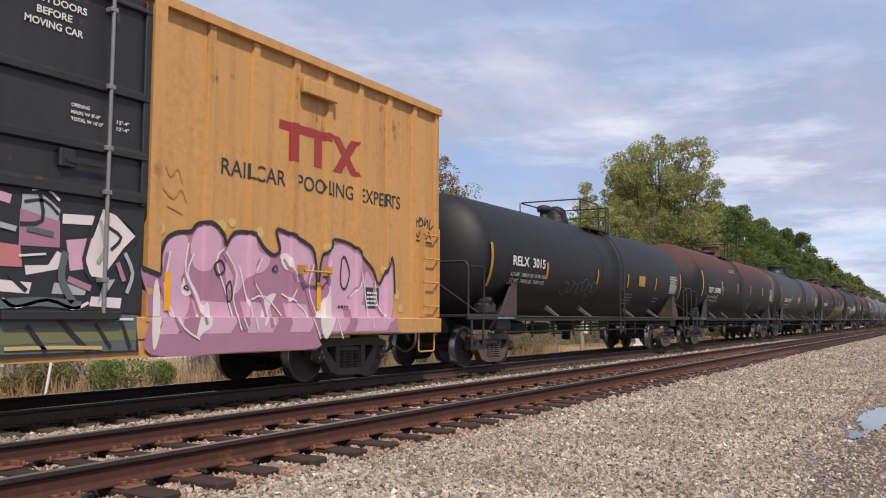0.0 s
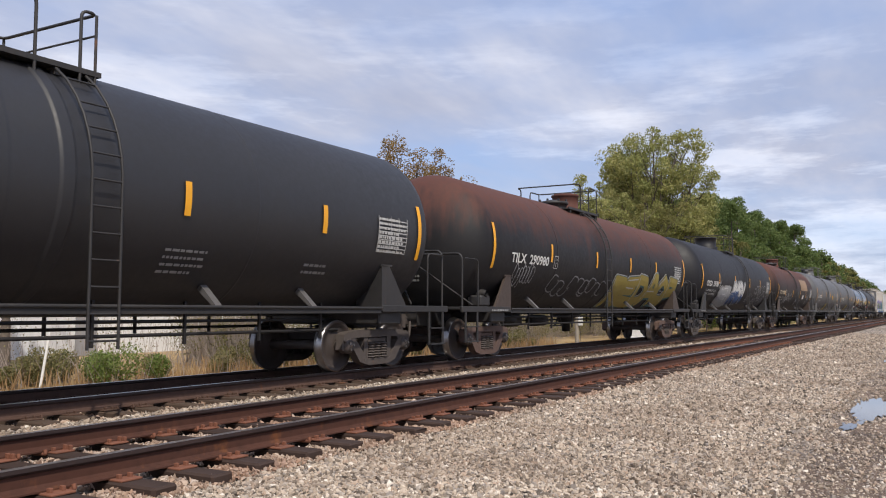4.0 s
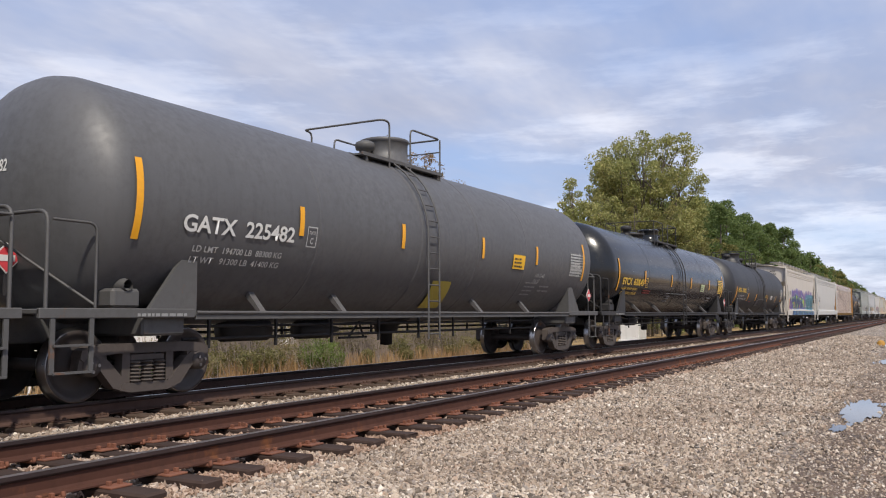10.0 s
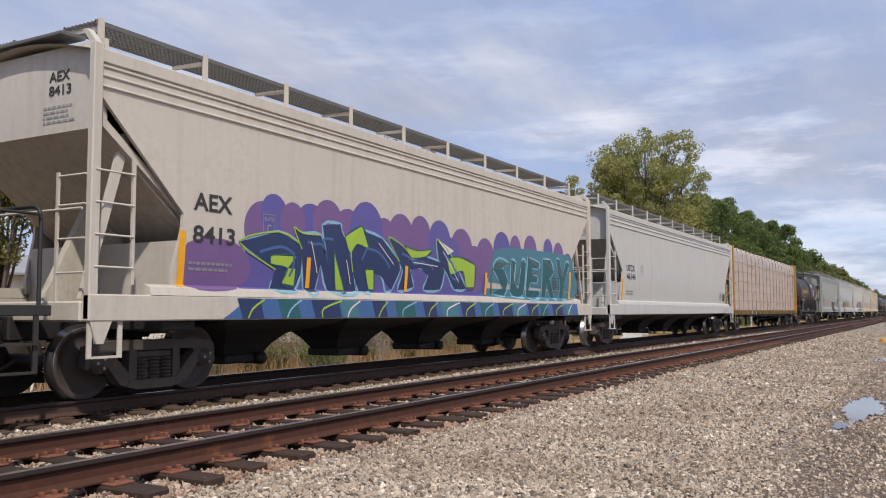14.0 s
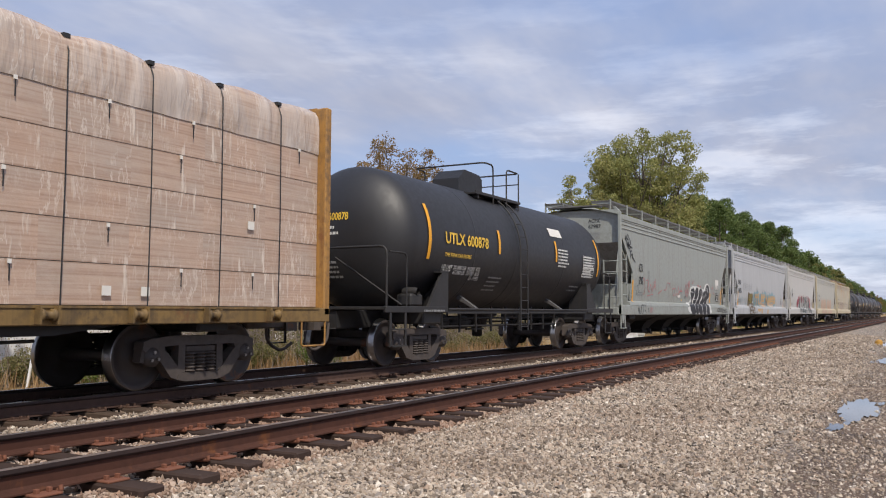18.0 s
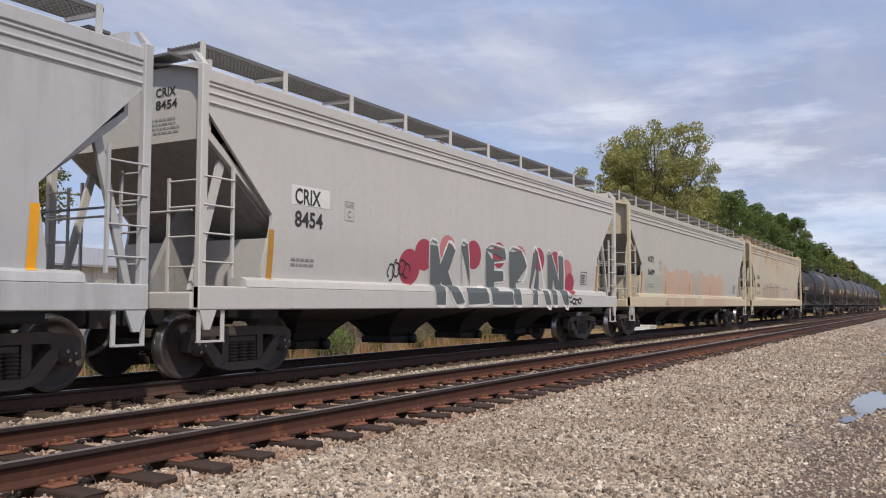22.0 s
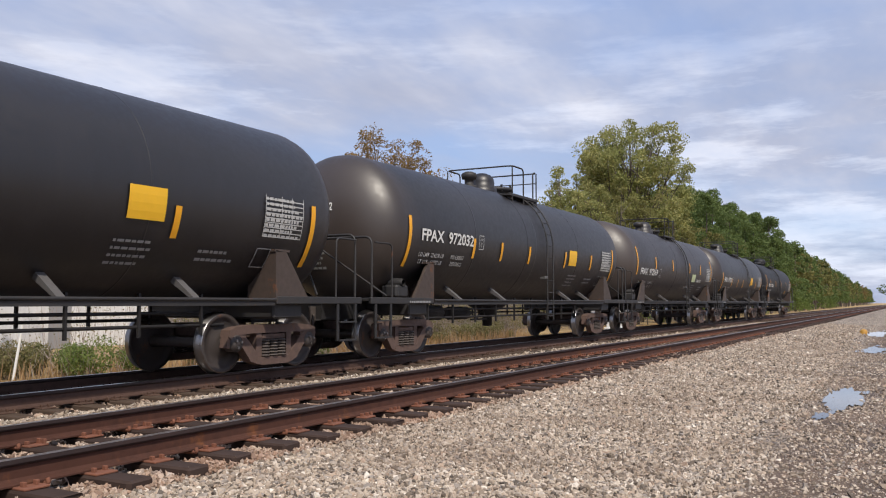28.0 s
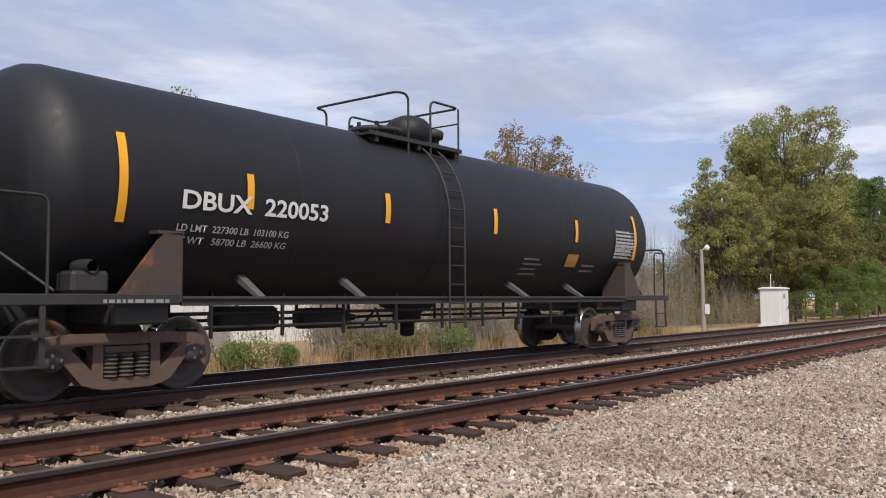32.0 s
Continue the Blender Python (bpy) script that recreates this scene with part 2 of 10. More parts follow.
DUSTY = paint("dusty_brown_tank_paint", (0.0148, 0.0117, 0.0129), 0.48, (0.040, 0.032, 0.031), 0.35, 0.0, streaks=0.25, spec=0.8, end_dust=(5.9, (0.065, 0.048, 0.040)))
RUSTTOP = paint("black_tank_paint_rusted_crown", (0.0090, 0.0085, 0.0100), 0.60, (0.028, 0.023, 0.022), 0.3, 0.0, (2.75, 3.75, 0.95), 0.25, spec=0.4)
RUSTFULL = paint("rust_brown_over_black_tank_paint", (0.011, 0.0095, 0.0100), 0.60, (0.034, 0.025, 0.022), 0.3, 0.0, (2.35, 3.85, 0.97), 0.25, spec=0.4)
GREY = paint("grey_tank_paint", (0.092, 0.092, 0.097), 0.52, (0.042, 0.041, 0.042), 0.4, 0.0, streaks=0.3)
FRAME = paint("dark_frame_steel", (0.022, 0.021, 0.022), 0.6, (0.05, 0.042, 0.036), 0.45, 0.05, streaks=0.2)
FRAME_BROWN = paint("brown_frame_steel", (0.06, 0.042, 0.034), 0.65, (0.03, 0.024, 0.021), 0.5, 0.2, streaks=0.2)
FRAME_GREY = paint("grey_frame_steel", (0.085, 0.083, 0.083), 0.6, (0.05, 0.045, 0.04), 0.4, 0.03, streaks=0.2)
TRUCK = paint("dusty_cast_steel", (0.075, 0.060, 0.053), 0.75, (0.030, 0.025, 0.023), 0.5, 0.1, streaks=0.1)
TRUCK_RUST = paint("rusty_cast_steel", (0.110, 0.068, 0.054), 0.78, (0.036, 0.027, 0.023), 0.5, 0.2, streaks=0.1)
WHEEL = paint("wheel_plate_steel", (0.050, 0.040, 0.037), 0.62, (0.075, 0.052, 0.042), 0.5, 0.12, streaks=0.0)
TREAD = plain("bright_wheel_rim", (0.30, 0.29, 0.29), 0.3, 1.0, 0.15, 15.0, 0.05)
STRUT = paint("dusty_strut_steel", (0.10, 0.095, 0.095), 0.6, (0.05, 0.045, 0.04), 0.4, 0.02, streaks=0.1)
# grime over a near-black base that carries the shade below the cars
UNDER = paint("grimy_shade_toned_underframe_steel", (0.012, 0.011, 0.012), 0.7, (0.03, 0.025, 0.022), 0.4, 0.0, streaks=0.1)
WHITE_T = plain("white_stencil_paint", (0.62, 0.62, 0.60), 0.6, 0.0, 0.12, 20.0, 0.05)
DIM_T = plain("worn_white_stencil_paint", (0.26, 0.26, 0.26), 0.65, 0.0, 0.25, 20.0, 0.05)
CREAM_T = plain("cream_stencil_paint", (0.58, 0.50, 0.36), 0.6, 0.0, 0.12, 20.0, 0.05)
DULL_Y = plain("dull_yellow_paint", (0.42, 0.33, 0.05), 0.55, 0.0, 0.12, 10.0, 0.05)
PALE_G = plain("pale_green_label_vinyl", (0.50, 0.56, 0.33), 0.6, 0.0, 0.1, 10.0, 0.03)
PANEL_T = plain("white_panel_stencil_paint", (0.42, 0.42, 0.41), 0.65, 0.0, 0.2, 20.0, 0.05)
YELLOW_T = plain("yellow_stencil_paint", (0.72, 0.46, 0.05), 0.6, 0.0, 0.12, 20.0, 0.05)
BLACK_T = plain("black_stencil_paint", (0.03, 0.03, 0.032), 0.6, 0.0, 0.2, 20.0, 0.05)
STRIPE = plain("yellow_reflective_tape", (0.78, 0.36, 0.015), 0.45, 0.0, 0.10, 8.0, 0.05)
STRIPE_OLD = plain("grimy_yellow_reflective_tape", (0.42, 0.22, 0.03), 0.6, 0.0, 0.2, 8.0, 0.05)
LABEL_Y = plain("yellow_label_vinyl", (0.80, 0.45, 0.02), 0.5, 0.0, 0.06, 8.0, 0.03)
RED_P = plain("red_placard_card", (0.55, 0.05, 0.06), 0.5, 0.0, 0.1, 8.0, 0.03)
WHITE_H = paint("off_white_hopper_paint", (0.53, 0.49, 0.44), 0.55, (0.36, 0.31, 0.25), 0.35, 0.0, streaks=0.35, vary=0.06)
CLEAN_H = paint("light_grey_hopper_paint", (0.49, 0.485, 0.47), 0.55, (0.36, 0.33, 0.30), 0.3, 0.0, streaks=0.35, vary=0.06)
GREEN_H = paint("pale_grey_green_hopper_paint", (0.30, 0.32, 0.30), 0.5, (0.19, 0.175, 0.155), 0.5, 0.0, streaks=0.45, vary=0.06)
SILVER_H = paint("weathered_silver_hopper_paint", (0.44, 0.447, 0.46), 0.5, (0.29, 0.29, 0.29), 0.3, 0.0, streaks=0.55, vary=0.08)
PALE_H = paint("pale_grey_hopper_paint", (0.50, 0.49, 0.475), 0.55, (0.40, 0.36, 0.31), 0.35, 0.0, streaks=0.18, vary=0.06)
BEIGE_H = paint("dusty_beige_hopper_paint", (0.445, 0.440, 0.405), 0.6, (0.36, 0.31, 0.235), 0.4, 0.0, streaks=0.2, vary=0.08)
CREAM_H = paint("faded_cream_hopper_paint", (0.54, 0.465, 0.33), 0.6, (0.34, 0.27, 0.18), 0.4, 0.0, streaks=0.25, vary=0.08)
RUSTY_H = paint("rust_stained_cream_hopper_paint", (0.46, 0.42, 0.34), 0.6, (0.42, 0.33, 0.22), 0.4, 0.0, streaks=0.2, vary=0.10, rust_band=(2.7, 3.3))
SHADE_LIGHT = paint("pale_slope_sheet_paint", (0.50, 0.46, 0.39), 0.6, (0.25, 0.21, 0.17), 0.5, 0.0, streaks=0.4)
# greyer than the side paint: shade under the overhang is put into this colour
SHADE_H = paint("shade_toned_slope_sheet_paint", (0.30, 0.29, 0.28), 0.6, (0.14, 0.12, 0.10), 0.5, 0.0, streaks=0.4)
GRATE = plain("galvanised_grating", (0.16, 0.155, 0.15), 0.55, 0.5, 0.2, 10.0, 0.1)
BOX_Y = paint("faded_yellow_boxcar_paint", (0.545, 0.288, 0.095), 0.55, (0.30, 0.155, 0.06), 0.45, 0.06, streaks=0.5, vary=0.07)
DECK_Y = paint("grimy_flatcar_deck_paint", (0.21, 0.130, 0.045), 0.7, (0.045, 0.034, 0.026), 0.85, 0.2, streaks=0.7, vary=0.15)
BEAM_Y = paint("yellow_flatcar_paint", (0.40, 0.205, 0.05), 0.6, (0.10, 0.065, 0.04), 0.75, 0.15, streaks=0.6, vary=0.08)
ROD = paint("worn_steel_rod", (0.20, 0.20, 0.20), 0.5, (0.08, 0.07, 0.06), 0.4, 0.05, streaks=0.2)
DOOR_K = paint("black_boxcar_door_paint", (0.018, 0.018, 0.019), 0.5, (0.05, 0.045, 0.04), 0.3, 0.02, streaks=0.2)
RED_L = plain("dark_red_emblem_paint", (0.30, 0.035, 0.03), 0.55, 0.0, 0.12, 10.0, 0.03)
STRAP = plain("black_strap_webbing", (0.02, 0.02, 0.022), 0.6, 0.0, 0.2, 30.0, 0.1)
PAPER = plain("white_ticket_paper", (0.68, 0.66, 0.62), 0.6, 0.0, 0.08, 10.0, 0.03)
CABINET = paint("white_cabinet_paint", (0.72, 0.72, 0.70), 0.45, (0.4, 0.38, 0.35), 0.25, 0.02, streaks=0.25, vary=0.05)
WOOD_POLE = plain("grey_weathered_pole_wood", (0.30, 0.27, 0.23), 0.8, 0.0, 0.25, 5.0, 0.4, 0.3)
BARK = plain("grey_brown_bark", (0.12, 0.10, 0.085), 0.9, 0.0, 0.35, 6.0, 0.8, 0.2)
LEAF_BIG = leaf_material("yellowing_green_leaves", (0.153, 0.173, 0.059), (0.265, 0.281, 0.098), (0.369, 0.363, 0.141), (0.517, 0.461, 0.210))
LEAF_OLIVE = leaf_material("olive_brown_leaves", (0.120, 0.125, 0.045), (0.190, 0.190, 0.066), (0.260, 0.245, 0.088), (0.340, 0.275, 0.120))
LEAF_PINE = leaf_material("pine_needles", (0.072, 0.112, 0.036), (0.115, 0.165, 0.052), (0.155, 0.205, 0.068), (0.205, 0.245, 0.090))
LEAF_BUSH = leaf_material("young_green_leaves", (0.085, 0.130, 0.035), (0.145, 0.205, 0.055), (0.200, 0.255, 0.075), (0.280, 0.310, 0.105))
LEAF_FALL = leaf_material("orange_autumn_leaves", (0.15, 0.115, 0.045), (0.24, 0.17, 0.07), (0.32, 0.20, 0.08), (0.36, 0.25, 0.11))
LEAF_DRY = leaf_material("dry_straw_grass", (0.22, 0.15, 0.08), (0.38, 0.25, 0.13), (0.50, 0.34, 0.18), (0.56, 0.42, 0.24))
LEAF_SCRUB = leaf_material("scrub_leaves", (0.085, 0.095, 0.040), (0.19, 0.19, 0.075), (0.30, 0.255, 0.125), (0.40, 0.30, 0.19))
TWIG = plain("bare_grey_twigs", (0.30, 0.25, 0.22), 0.85, 0.0, 0.3, 6.0, 0.3, 0.2)
WALL_W = paint("white_metal_siding", (0.72, 0.72, 0.72), 0.5, (0.45, 0.43, 0.4), 0.25, 0.0, streaks=0.3, vary=0.05)
ROOF_G = plain("grey_roof_metal", (0.28, 0.28, 0.29), 0.5, 0.0, 0.1, 3.0, 0.1)


def crease_highlights(k, at):
    """Thin highlight lines put into the colour where a plastic film is drawn tight and folded."""
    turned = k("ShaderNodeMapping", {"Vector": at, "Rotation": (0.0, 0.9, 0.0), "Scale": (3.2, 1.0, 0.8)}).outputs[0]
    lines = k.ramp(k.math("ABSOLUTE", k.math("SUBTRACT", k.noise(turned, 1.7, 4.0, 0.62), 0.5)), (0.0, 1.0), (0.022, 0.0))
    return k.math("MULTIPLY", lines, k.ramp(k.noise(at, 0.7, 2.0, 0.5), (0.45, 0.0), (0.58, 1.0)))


def wrap_material():
    """Wrapped lumber: thin cream film, creased, over board edges that show through as faint lines."""
    m, k = material("plastic_wrapped_lumber")
    at = k("ShaderNodeTexCoord").outputs["Object"]
    seed = k("ShaderNodeObjectInfo").outputs["Random"]
    at2 = k("ShaderNodeVectorMath", {0: at, 1: k("ShaderNodeCombineXYZ", {0: k.math("MULTIPLY", seed, 31.0), 2: k.math("MULTIPLY", seed, 17.0)}).outputs[0]}, operation="ADD").outputs[0]
    crease = k.noise(at2, 2.2, 6.0, 0.7, (1.0, 1.0, 1.6))
    ridges = k.ramp(k.math("ABSOLUTE", k.math("SUBTRACT", crease, 0.5)), (0.0, 1.0), (0.05, 0.0))
    grain = k.noise(at2, 1.0, 4.0, 0.65, (0.5, 1.0, 26.0))
    edge = k("ShaderNodeTexWave", {"Vector": at2, "Scale": 7.4, "Distortion": 2.2, "Detail": 3.0, "Detail Scale": 0.5}, bands="Z").outputs[1]
    boards = k.math("MULTIPLY", k.ramp(grain, (0.40, 0.0), (0.66, 1.0)), k.math("ADD", 0.45, k.math("MULTIPLY", edge, 0.55)))
    zed = k("ShaderNodeSeparateXYZ", {0: at}).outputs[2]
    seam = k.ramp(k.math("ABSOLUTE", k.math("SUBTRACT", zed, 0.255)), (0.230, 0.0), (0.252, 0.7))
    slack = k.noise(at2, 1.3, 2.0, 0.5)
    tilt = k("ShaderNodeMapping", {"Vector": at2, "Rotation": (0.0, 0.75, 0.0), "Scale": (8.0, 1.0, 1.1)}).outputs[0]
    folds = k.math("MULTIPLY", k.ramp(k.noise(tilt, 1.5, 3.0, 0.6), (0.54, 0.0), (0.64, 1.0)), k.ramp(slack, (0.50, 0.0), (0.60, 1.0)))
    soft = k.noise(at2, 0.9, 3.0, 0.6)
    tone = k.mix(k.ramp(soft, (0.35, 0.0), (0.65, 1.0)), (0.50, 0.355, 0.270), (0.44, 0.350, 0.290))
    c = k.mix(k.math("MULTIPLY", boards, 0.75), tone, (0.30, 0.185, 0.130))
    c = k.mix(seam, c, (0.22, 0.14, 0.10))
    # film highlights on ridges and folds are mixed into the base colour
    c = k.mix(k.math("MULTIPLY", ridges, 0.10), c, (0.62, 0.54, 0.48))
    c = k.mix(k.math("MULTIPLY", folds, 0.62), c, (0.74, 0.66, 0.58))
    c = k.mix(k.math("MULTIPLY", crease_highlights(k, at2), 0.55), c, (0.74, 0.67, 0.60))
    finish(k, c, 0.36, 0.0, k.math("ADD", crease, k.math("MULTIPLY", folds, 0.5)), 0.35, 0.03, 0.5)
    return m


def film_material():
    """The film drawn over the top row: greyer and more opaque, deeply wrinkled."""
    m, k = material("pale_plastic_film")
    at = k("ShaderNodeTexCoord").outputs["Object"]
    seed = k("ShaderNodeObjectInfo").outputs["Random"]
    at2 = k("ShaderNodeVectorMath", {0: at, 1: k("ShaderNodeCombineXYZ", {0: k.math("MULTIPLY", seed, 31.0)}).outputs[0]}, operation="ADD").outputs[0]
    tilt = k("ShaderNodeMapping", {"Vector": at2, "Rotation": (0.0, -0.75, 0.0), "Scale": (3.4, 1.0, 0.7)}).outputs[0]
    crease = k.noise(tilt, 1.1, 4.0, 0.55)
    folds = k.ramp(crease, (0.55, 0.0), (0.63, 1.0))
    thin = k.ramp(k.noise(at2, 0.8, 3.0, 0.55), (0.40, 0.0), (0.62, 1.0))
    grain = k.ramp(k.noise(at2, 1.0, 4.0, 0.65, (0.5, 1.0, 26.0)), (0.42, 0.0), (0.62, 1.0))
    c = k.mix(thin, (0.455, 0.385, 0.340), (0.50, 0.385, 0.310))
    c = k.mix(k.math("MULTIPLY", k.math("MULTIPLY", grain, thin), 0.55), c, (0.31, 0.205, 0.15))
    # paler mixes paint the film's highlights along its folds
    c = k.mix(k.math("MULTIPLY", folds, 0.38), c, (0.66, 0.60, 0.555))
    c = k.mix(k.math("MULTIPLY", crease_highlights(k, at2), 0.6), c, (0.70, 0.64, 0.59))
    finish(k, c, 0.27, 0.0, crease, 0.8, 0.10, 0.5)
    return m


WRAP, FILM = wrap_material(), film_material()


def water_material():
    m, k = material("puddle_water")
    at = k("ShaderNodeTexCoord").outputs["Object"]
    finish(k, (0.03, 0.027, 0.024), 0.03, 0.0, k.noise(at, 14.0, 2.0, 0.5), 0.02, 0.01, 0.6)
    return m


WATER = water_material()


def spray(name, color):
    return plain(name, color, 0.55, 0.0, 0.14, 3.0, 0.03)


SPRAY = {name: spray("sprayed_" + name + "_paint", color) for name, color in (
    ("pink", (0.56, 0.33, 0.44)), ("mauve", (0.36, 0.17, 0.25)), ("olive", (0.16, 0.16, 0.08)), ("lemon", (0.54, 0.38, 0.13)), ("peach", (0.49, 0.350, 0.262)), ("sage", (0.385, 0.390, 0.335)), ("ochre", (0.44, 0.215, 0.065)), ("pale", (0.68, 0.60, 0.60)), ("black", (0.022, 0.022, 0.026)), ("white", (0.66, 0.66, 0.64)),
    ("purple", (0.16, 0.09, 0.24)), ("violet", (0.10, 0.085, 0.30)), ("navy", (0.02, 0.035, 0.11)), ("lime", (0.32, 0.48, 0.05)), ("teal", (0.055, 0.175, 0.235)), ("sky", (0.22, 0.42, 0.55)),
    ("orange", (0.53, 0.34, 0.16)), ("red", (0.32, 0.04, 0.07)), ("slate", (0.10, 0.115, 0.12)), ("grey", (0.22, 0.23, 0.24)), ("mustard", (0.27, 0.21, 0.04)), ("deepteal", (0.02, 0.10, 0.12)),
    ("silver", (0.36, 0.37, 0.38)), ("blue", (0.05, 0.12, 0.30)), ("rose", (0.48, 0.17, 0.18)), ("brown", (0.20, 0.15, 0.10)), ("ghost", (0.40, 0.315, 0.245)), ("faded", (0.49, 0.35, 0.235)), ("tan", (0.25, 0.155, 0.08)), ("haze", (0.22, 0.34, 0.39)))}


# ---------------------------------------------------------------- mesh building
class Geo:
    """Vertices, faces, material slots and smooth flags of one mesh."""

    def __init__(self):
        self.v, self.f, self.m, self.s = [], [], [], []

    def add(self, verts, faces, slot=0, smooth=False):
        b = len(self.v)
        self.v += [tuple(p) for p in verts]
        self.f += [tuple(b + i for i in f) for f in faces]
        self.m += [slot] * len(faces)
        self.s += [smooth] * len(faces)
        return self

    def box(self, x0, x1, y0, y1, z0, z1, c=0.0, slot=0):
        """A box; c chamfers all its edges."""
        if c <= 0:
            return self.add([(x, y, z) for x in (x0, x1) for y in (y0, y1) for z in (z0, z1)],
                            [(0, 1, 3, 2), (4, 6, 7, 5), (0, 4, 5, 1), (2, 3, 7, 6), (0, 2, 6, 4), (1, 5, 7, 3)], slot)
        v, at = [], {}
        for i, (x, sx) in enumerate(((x0, 1), (x1, -1))):
            for j, (y, sy) in enumerate(((y0, 1), (y1, -1))):
                for l, (z, sz) in enumerate(((z0, 1), (z1, -1))):
                    for axis, p in enumerate(((x, y + sy * c, z + sz * c), (x + sx * c, y, z + sz * c), (x + sx * c, y + sy * c, z))):
                        at[i, j, l, axis] = len(v)
                        v.append(p)
        f = []
        for a in (0, 1):
            q = [(a, 0, 0), (a, 0, 1), (a, 1, 1), (a, 1, 0)]
            f.append(tuple(at[(*k, 0)] for k in (q if a == 0 else q[::-1])))
            q = [(0, a, 0), (1, a, 0), (1, a, 1), (0, a, 1)]
            f.append(tuple(at[(*k, 1)] for k in (q if a == 0 else q[::-1])))
            q = [(0, 0, a), (0, 1, a), (1, 1, a), (1, 0, a)]
            f.append(tuple(at[(*k, 2)] for k in (q if a == 0 else q[::-1])))
        for a in (0, 1):
            for b in (0, 1):
                flip = a != b
                for q in (((a, b, 0, 0), (a, b, 0, 1), (a, b, 1, 1), (a, b, 1, 0)), ((a, 0, b, 2), (a, 0, b, 0), (a, 1, b, 0), (a, 1, b, 2)),
                          ((0, a, b, 1), (0, a, b, 2), (1, a, b, 2), (1, a, b, 1))):
                    q = [at[k] for k in q]
                    f.append(tuple(q[::-1] if flip else q))
        for a in (0, 1):
            for b in (0, 1):
                for d in (0, 1):
                    q = [at[a, b, d, 0], at[a, b, d, 1], at[a, b, d, 2]]
                    f.append(tuple(q if (a + b + d) % 2 == 0 else q[::-1]))
        return self.add(v, f, slot)

    def tube(self, pts, r, seg=6, slot=0, caps=True, r_end=None):
        """A round bar along a polyline, tapering to r_end."""
        pts = [Vector(p) for p in pts]
        rings = []
        side = None
        for i, p in enumerate(pts):
            d = ((pts[min(i + 1, len(pts) - 1)] - p).normalized() + (p - pts[max(i - 1, 0)]).normalized())
            d = d.normalized() if d.length > 1e-6 else Vector((0, 0, 1))
            if side is None:
                side = d.cross(Vector((0, 0, 1)) if abs(d.z) < 0.9 else Vector((1, 0, 0))).normalized()
            side = (side - d * side.dot(d)).normalized()
            up = d.cross(side)
            rr = r if r_end is None else r + (r_end - r) * i / (len(pts) - 1)
            rings.append([p + (side * math.cos(a) + up * math.sin(a)) * rr for a in (2 * math.pi * k / seg for k in range(seg))])
        v = [p for ring in rings for p in ring]
        f = [(i * seg + k, i * seg + (k + 1) % seg, (i + 1) * seg + (k + 1) % seg, (i + 1) * seg + k) for i in range(len(pts) - 1) for k in range(seg)]
        self.add(v, f, slot, seg > 4)
        if caps:
            self.add(rings[0][::-1], [tuple(range(seg))], slot)
            self.add(rings[-1], [tuple(range(seg))], slot)
        return self

    def lathe(self, profile, axis="x", centre=(0, 0, 0), seg=24, slots=None, smooth=True):
        """profile: (along, radius) pairs turned about the axis through centre."""
        v, f = [], []
        for along, r in profile:
            for k in range(seg):
                a = 2 * math.pi * k / seg
                c, s = r * math.cos(a), r * math.sin(a)
                p = {"x": (along, c, s), "y": (s, along, c), "z": (c, s, along)}[axis]
                v.append((p[0] + centre[0], p[1] + centre[1], p[2] + centre[2]))
        for i in range(len(profile) - 1):
            quads = [(i * seg + k, i * seg + (k + 1) % seg, (i + 1) * seg + (k + 1) % seg, (i + 1) * seg + k) for k in range(seg)]
            f.append([q[::-1] for q in quads])
        b = len(self.v)
        self.v += v
        for i, quads in enumerate(f):
            self.f += [tuple(b + j for j in q) for q in quads]
            self.m += [slots[i] if slots else 0] * len(quads)
            self.s += [smooth] * len(quads)
        return self

    def prism(self, outline, lo, hi, axis="y", slot=0):
        """A flat outline (pairs) swept between lo and hi along the axis."""
        n = len(outline)

        def put(p, h):
            return {"y": (p[0], h, p[1]), "x": (h, p[0], p[1]), "z": (p[0], p[1], h)}[axis]
        v = [put(p, lo) for p in outline] + [put(p, hi) for p in outline]
        f = [tuple(range(n)), tuple(range(2 * n - 1, n - 1, -1))] + [(i + n, (i + 1) % n + n, (i + 1) % n, i) for i in range(n)]
        return self.add(v, f, slot)

    def mesh(self, name, mats):
        me = bpy.data.meshes.new(name)
        me.from_pydata(self.v, [], self.f)
        for m in mats if isinstance(mats, (list, tuple)) else [mats]:
            me.materials.append(m)
        me.polygons.foreach_set("material_index", self.m)
        me.polygons.foreach_set("use_smooth", self.s)
        bm = bmesh.new()
        bm.from_mesh(me)
        bmesh.ops.recalc_face_normals(bm, faces=bm.faces)
        bm.to_mesh(me)
        bm.free()
        return me


def fast_mesh(name, verts, faces, mat):
    """A mesh from arrays of equal-sized faces, for leaves and stones."""
    me = bpy.data.meshes.new(name)
    n, k = faces.shape
    me.vertices.add(len(verts))
    me.vertices.foreach_set("co", np.asarray(verts, np.float32).ravel())
    me.loops.add(n * k)
    me.loops.foreach_set("vertex_index", faces.astype(np.int32).ravel())
    me.polygons.add(n)
    me.polygons.foreach_set("loop_start", np.arange(0, n * k, k, dtype=np.int32))
    me.polygons.foreach_set("use_smooth", np.zeros(n, bool))
    me.materials.append(mat)
    me.update(calc_edges=True)
    return me


STORE = {}


def part(name, geo, mats, parent, label="", at=None):
    """Links one mesh object under a thing or a part. geo: a Geo, or a mesh that is shared."""
    ob = new(name, geo if isinstance(geo, bpy.types.Mesh) else geo.mesh(name, mats))
    ob.parent = parent
    if at is not None:
        ob.matrix_basis = at
    return tagged(ob, label)


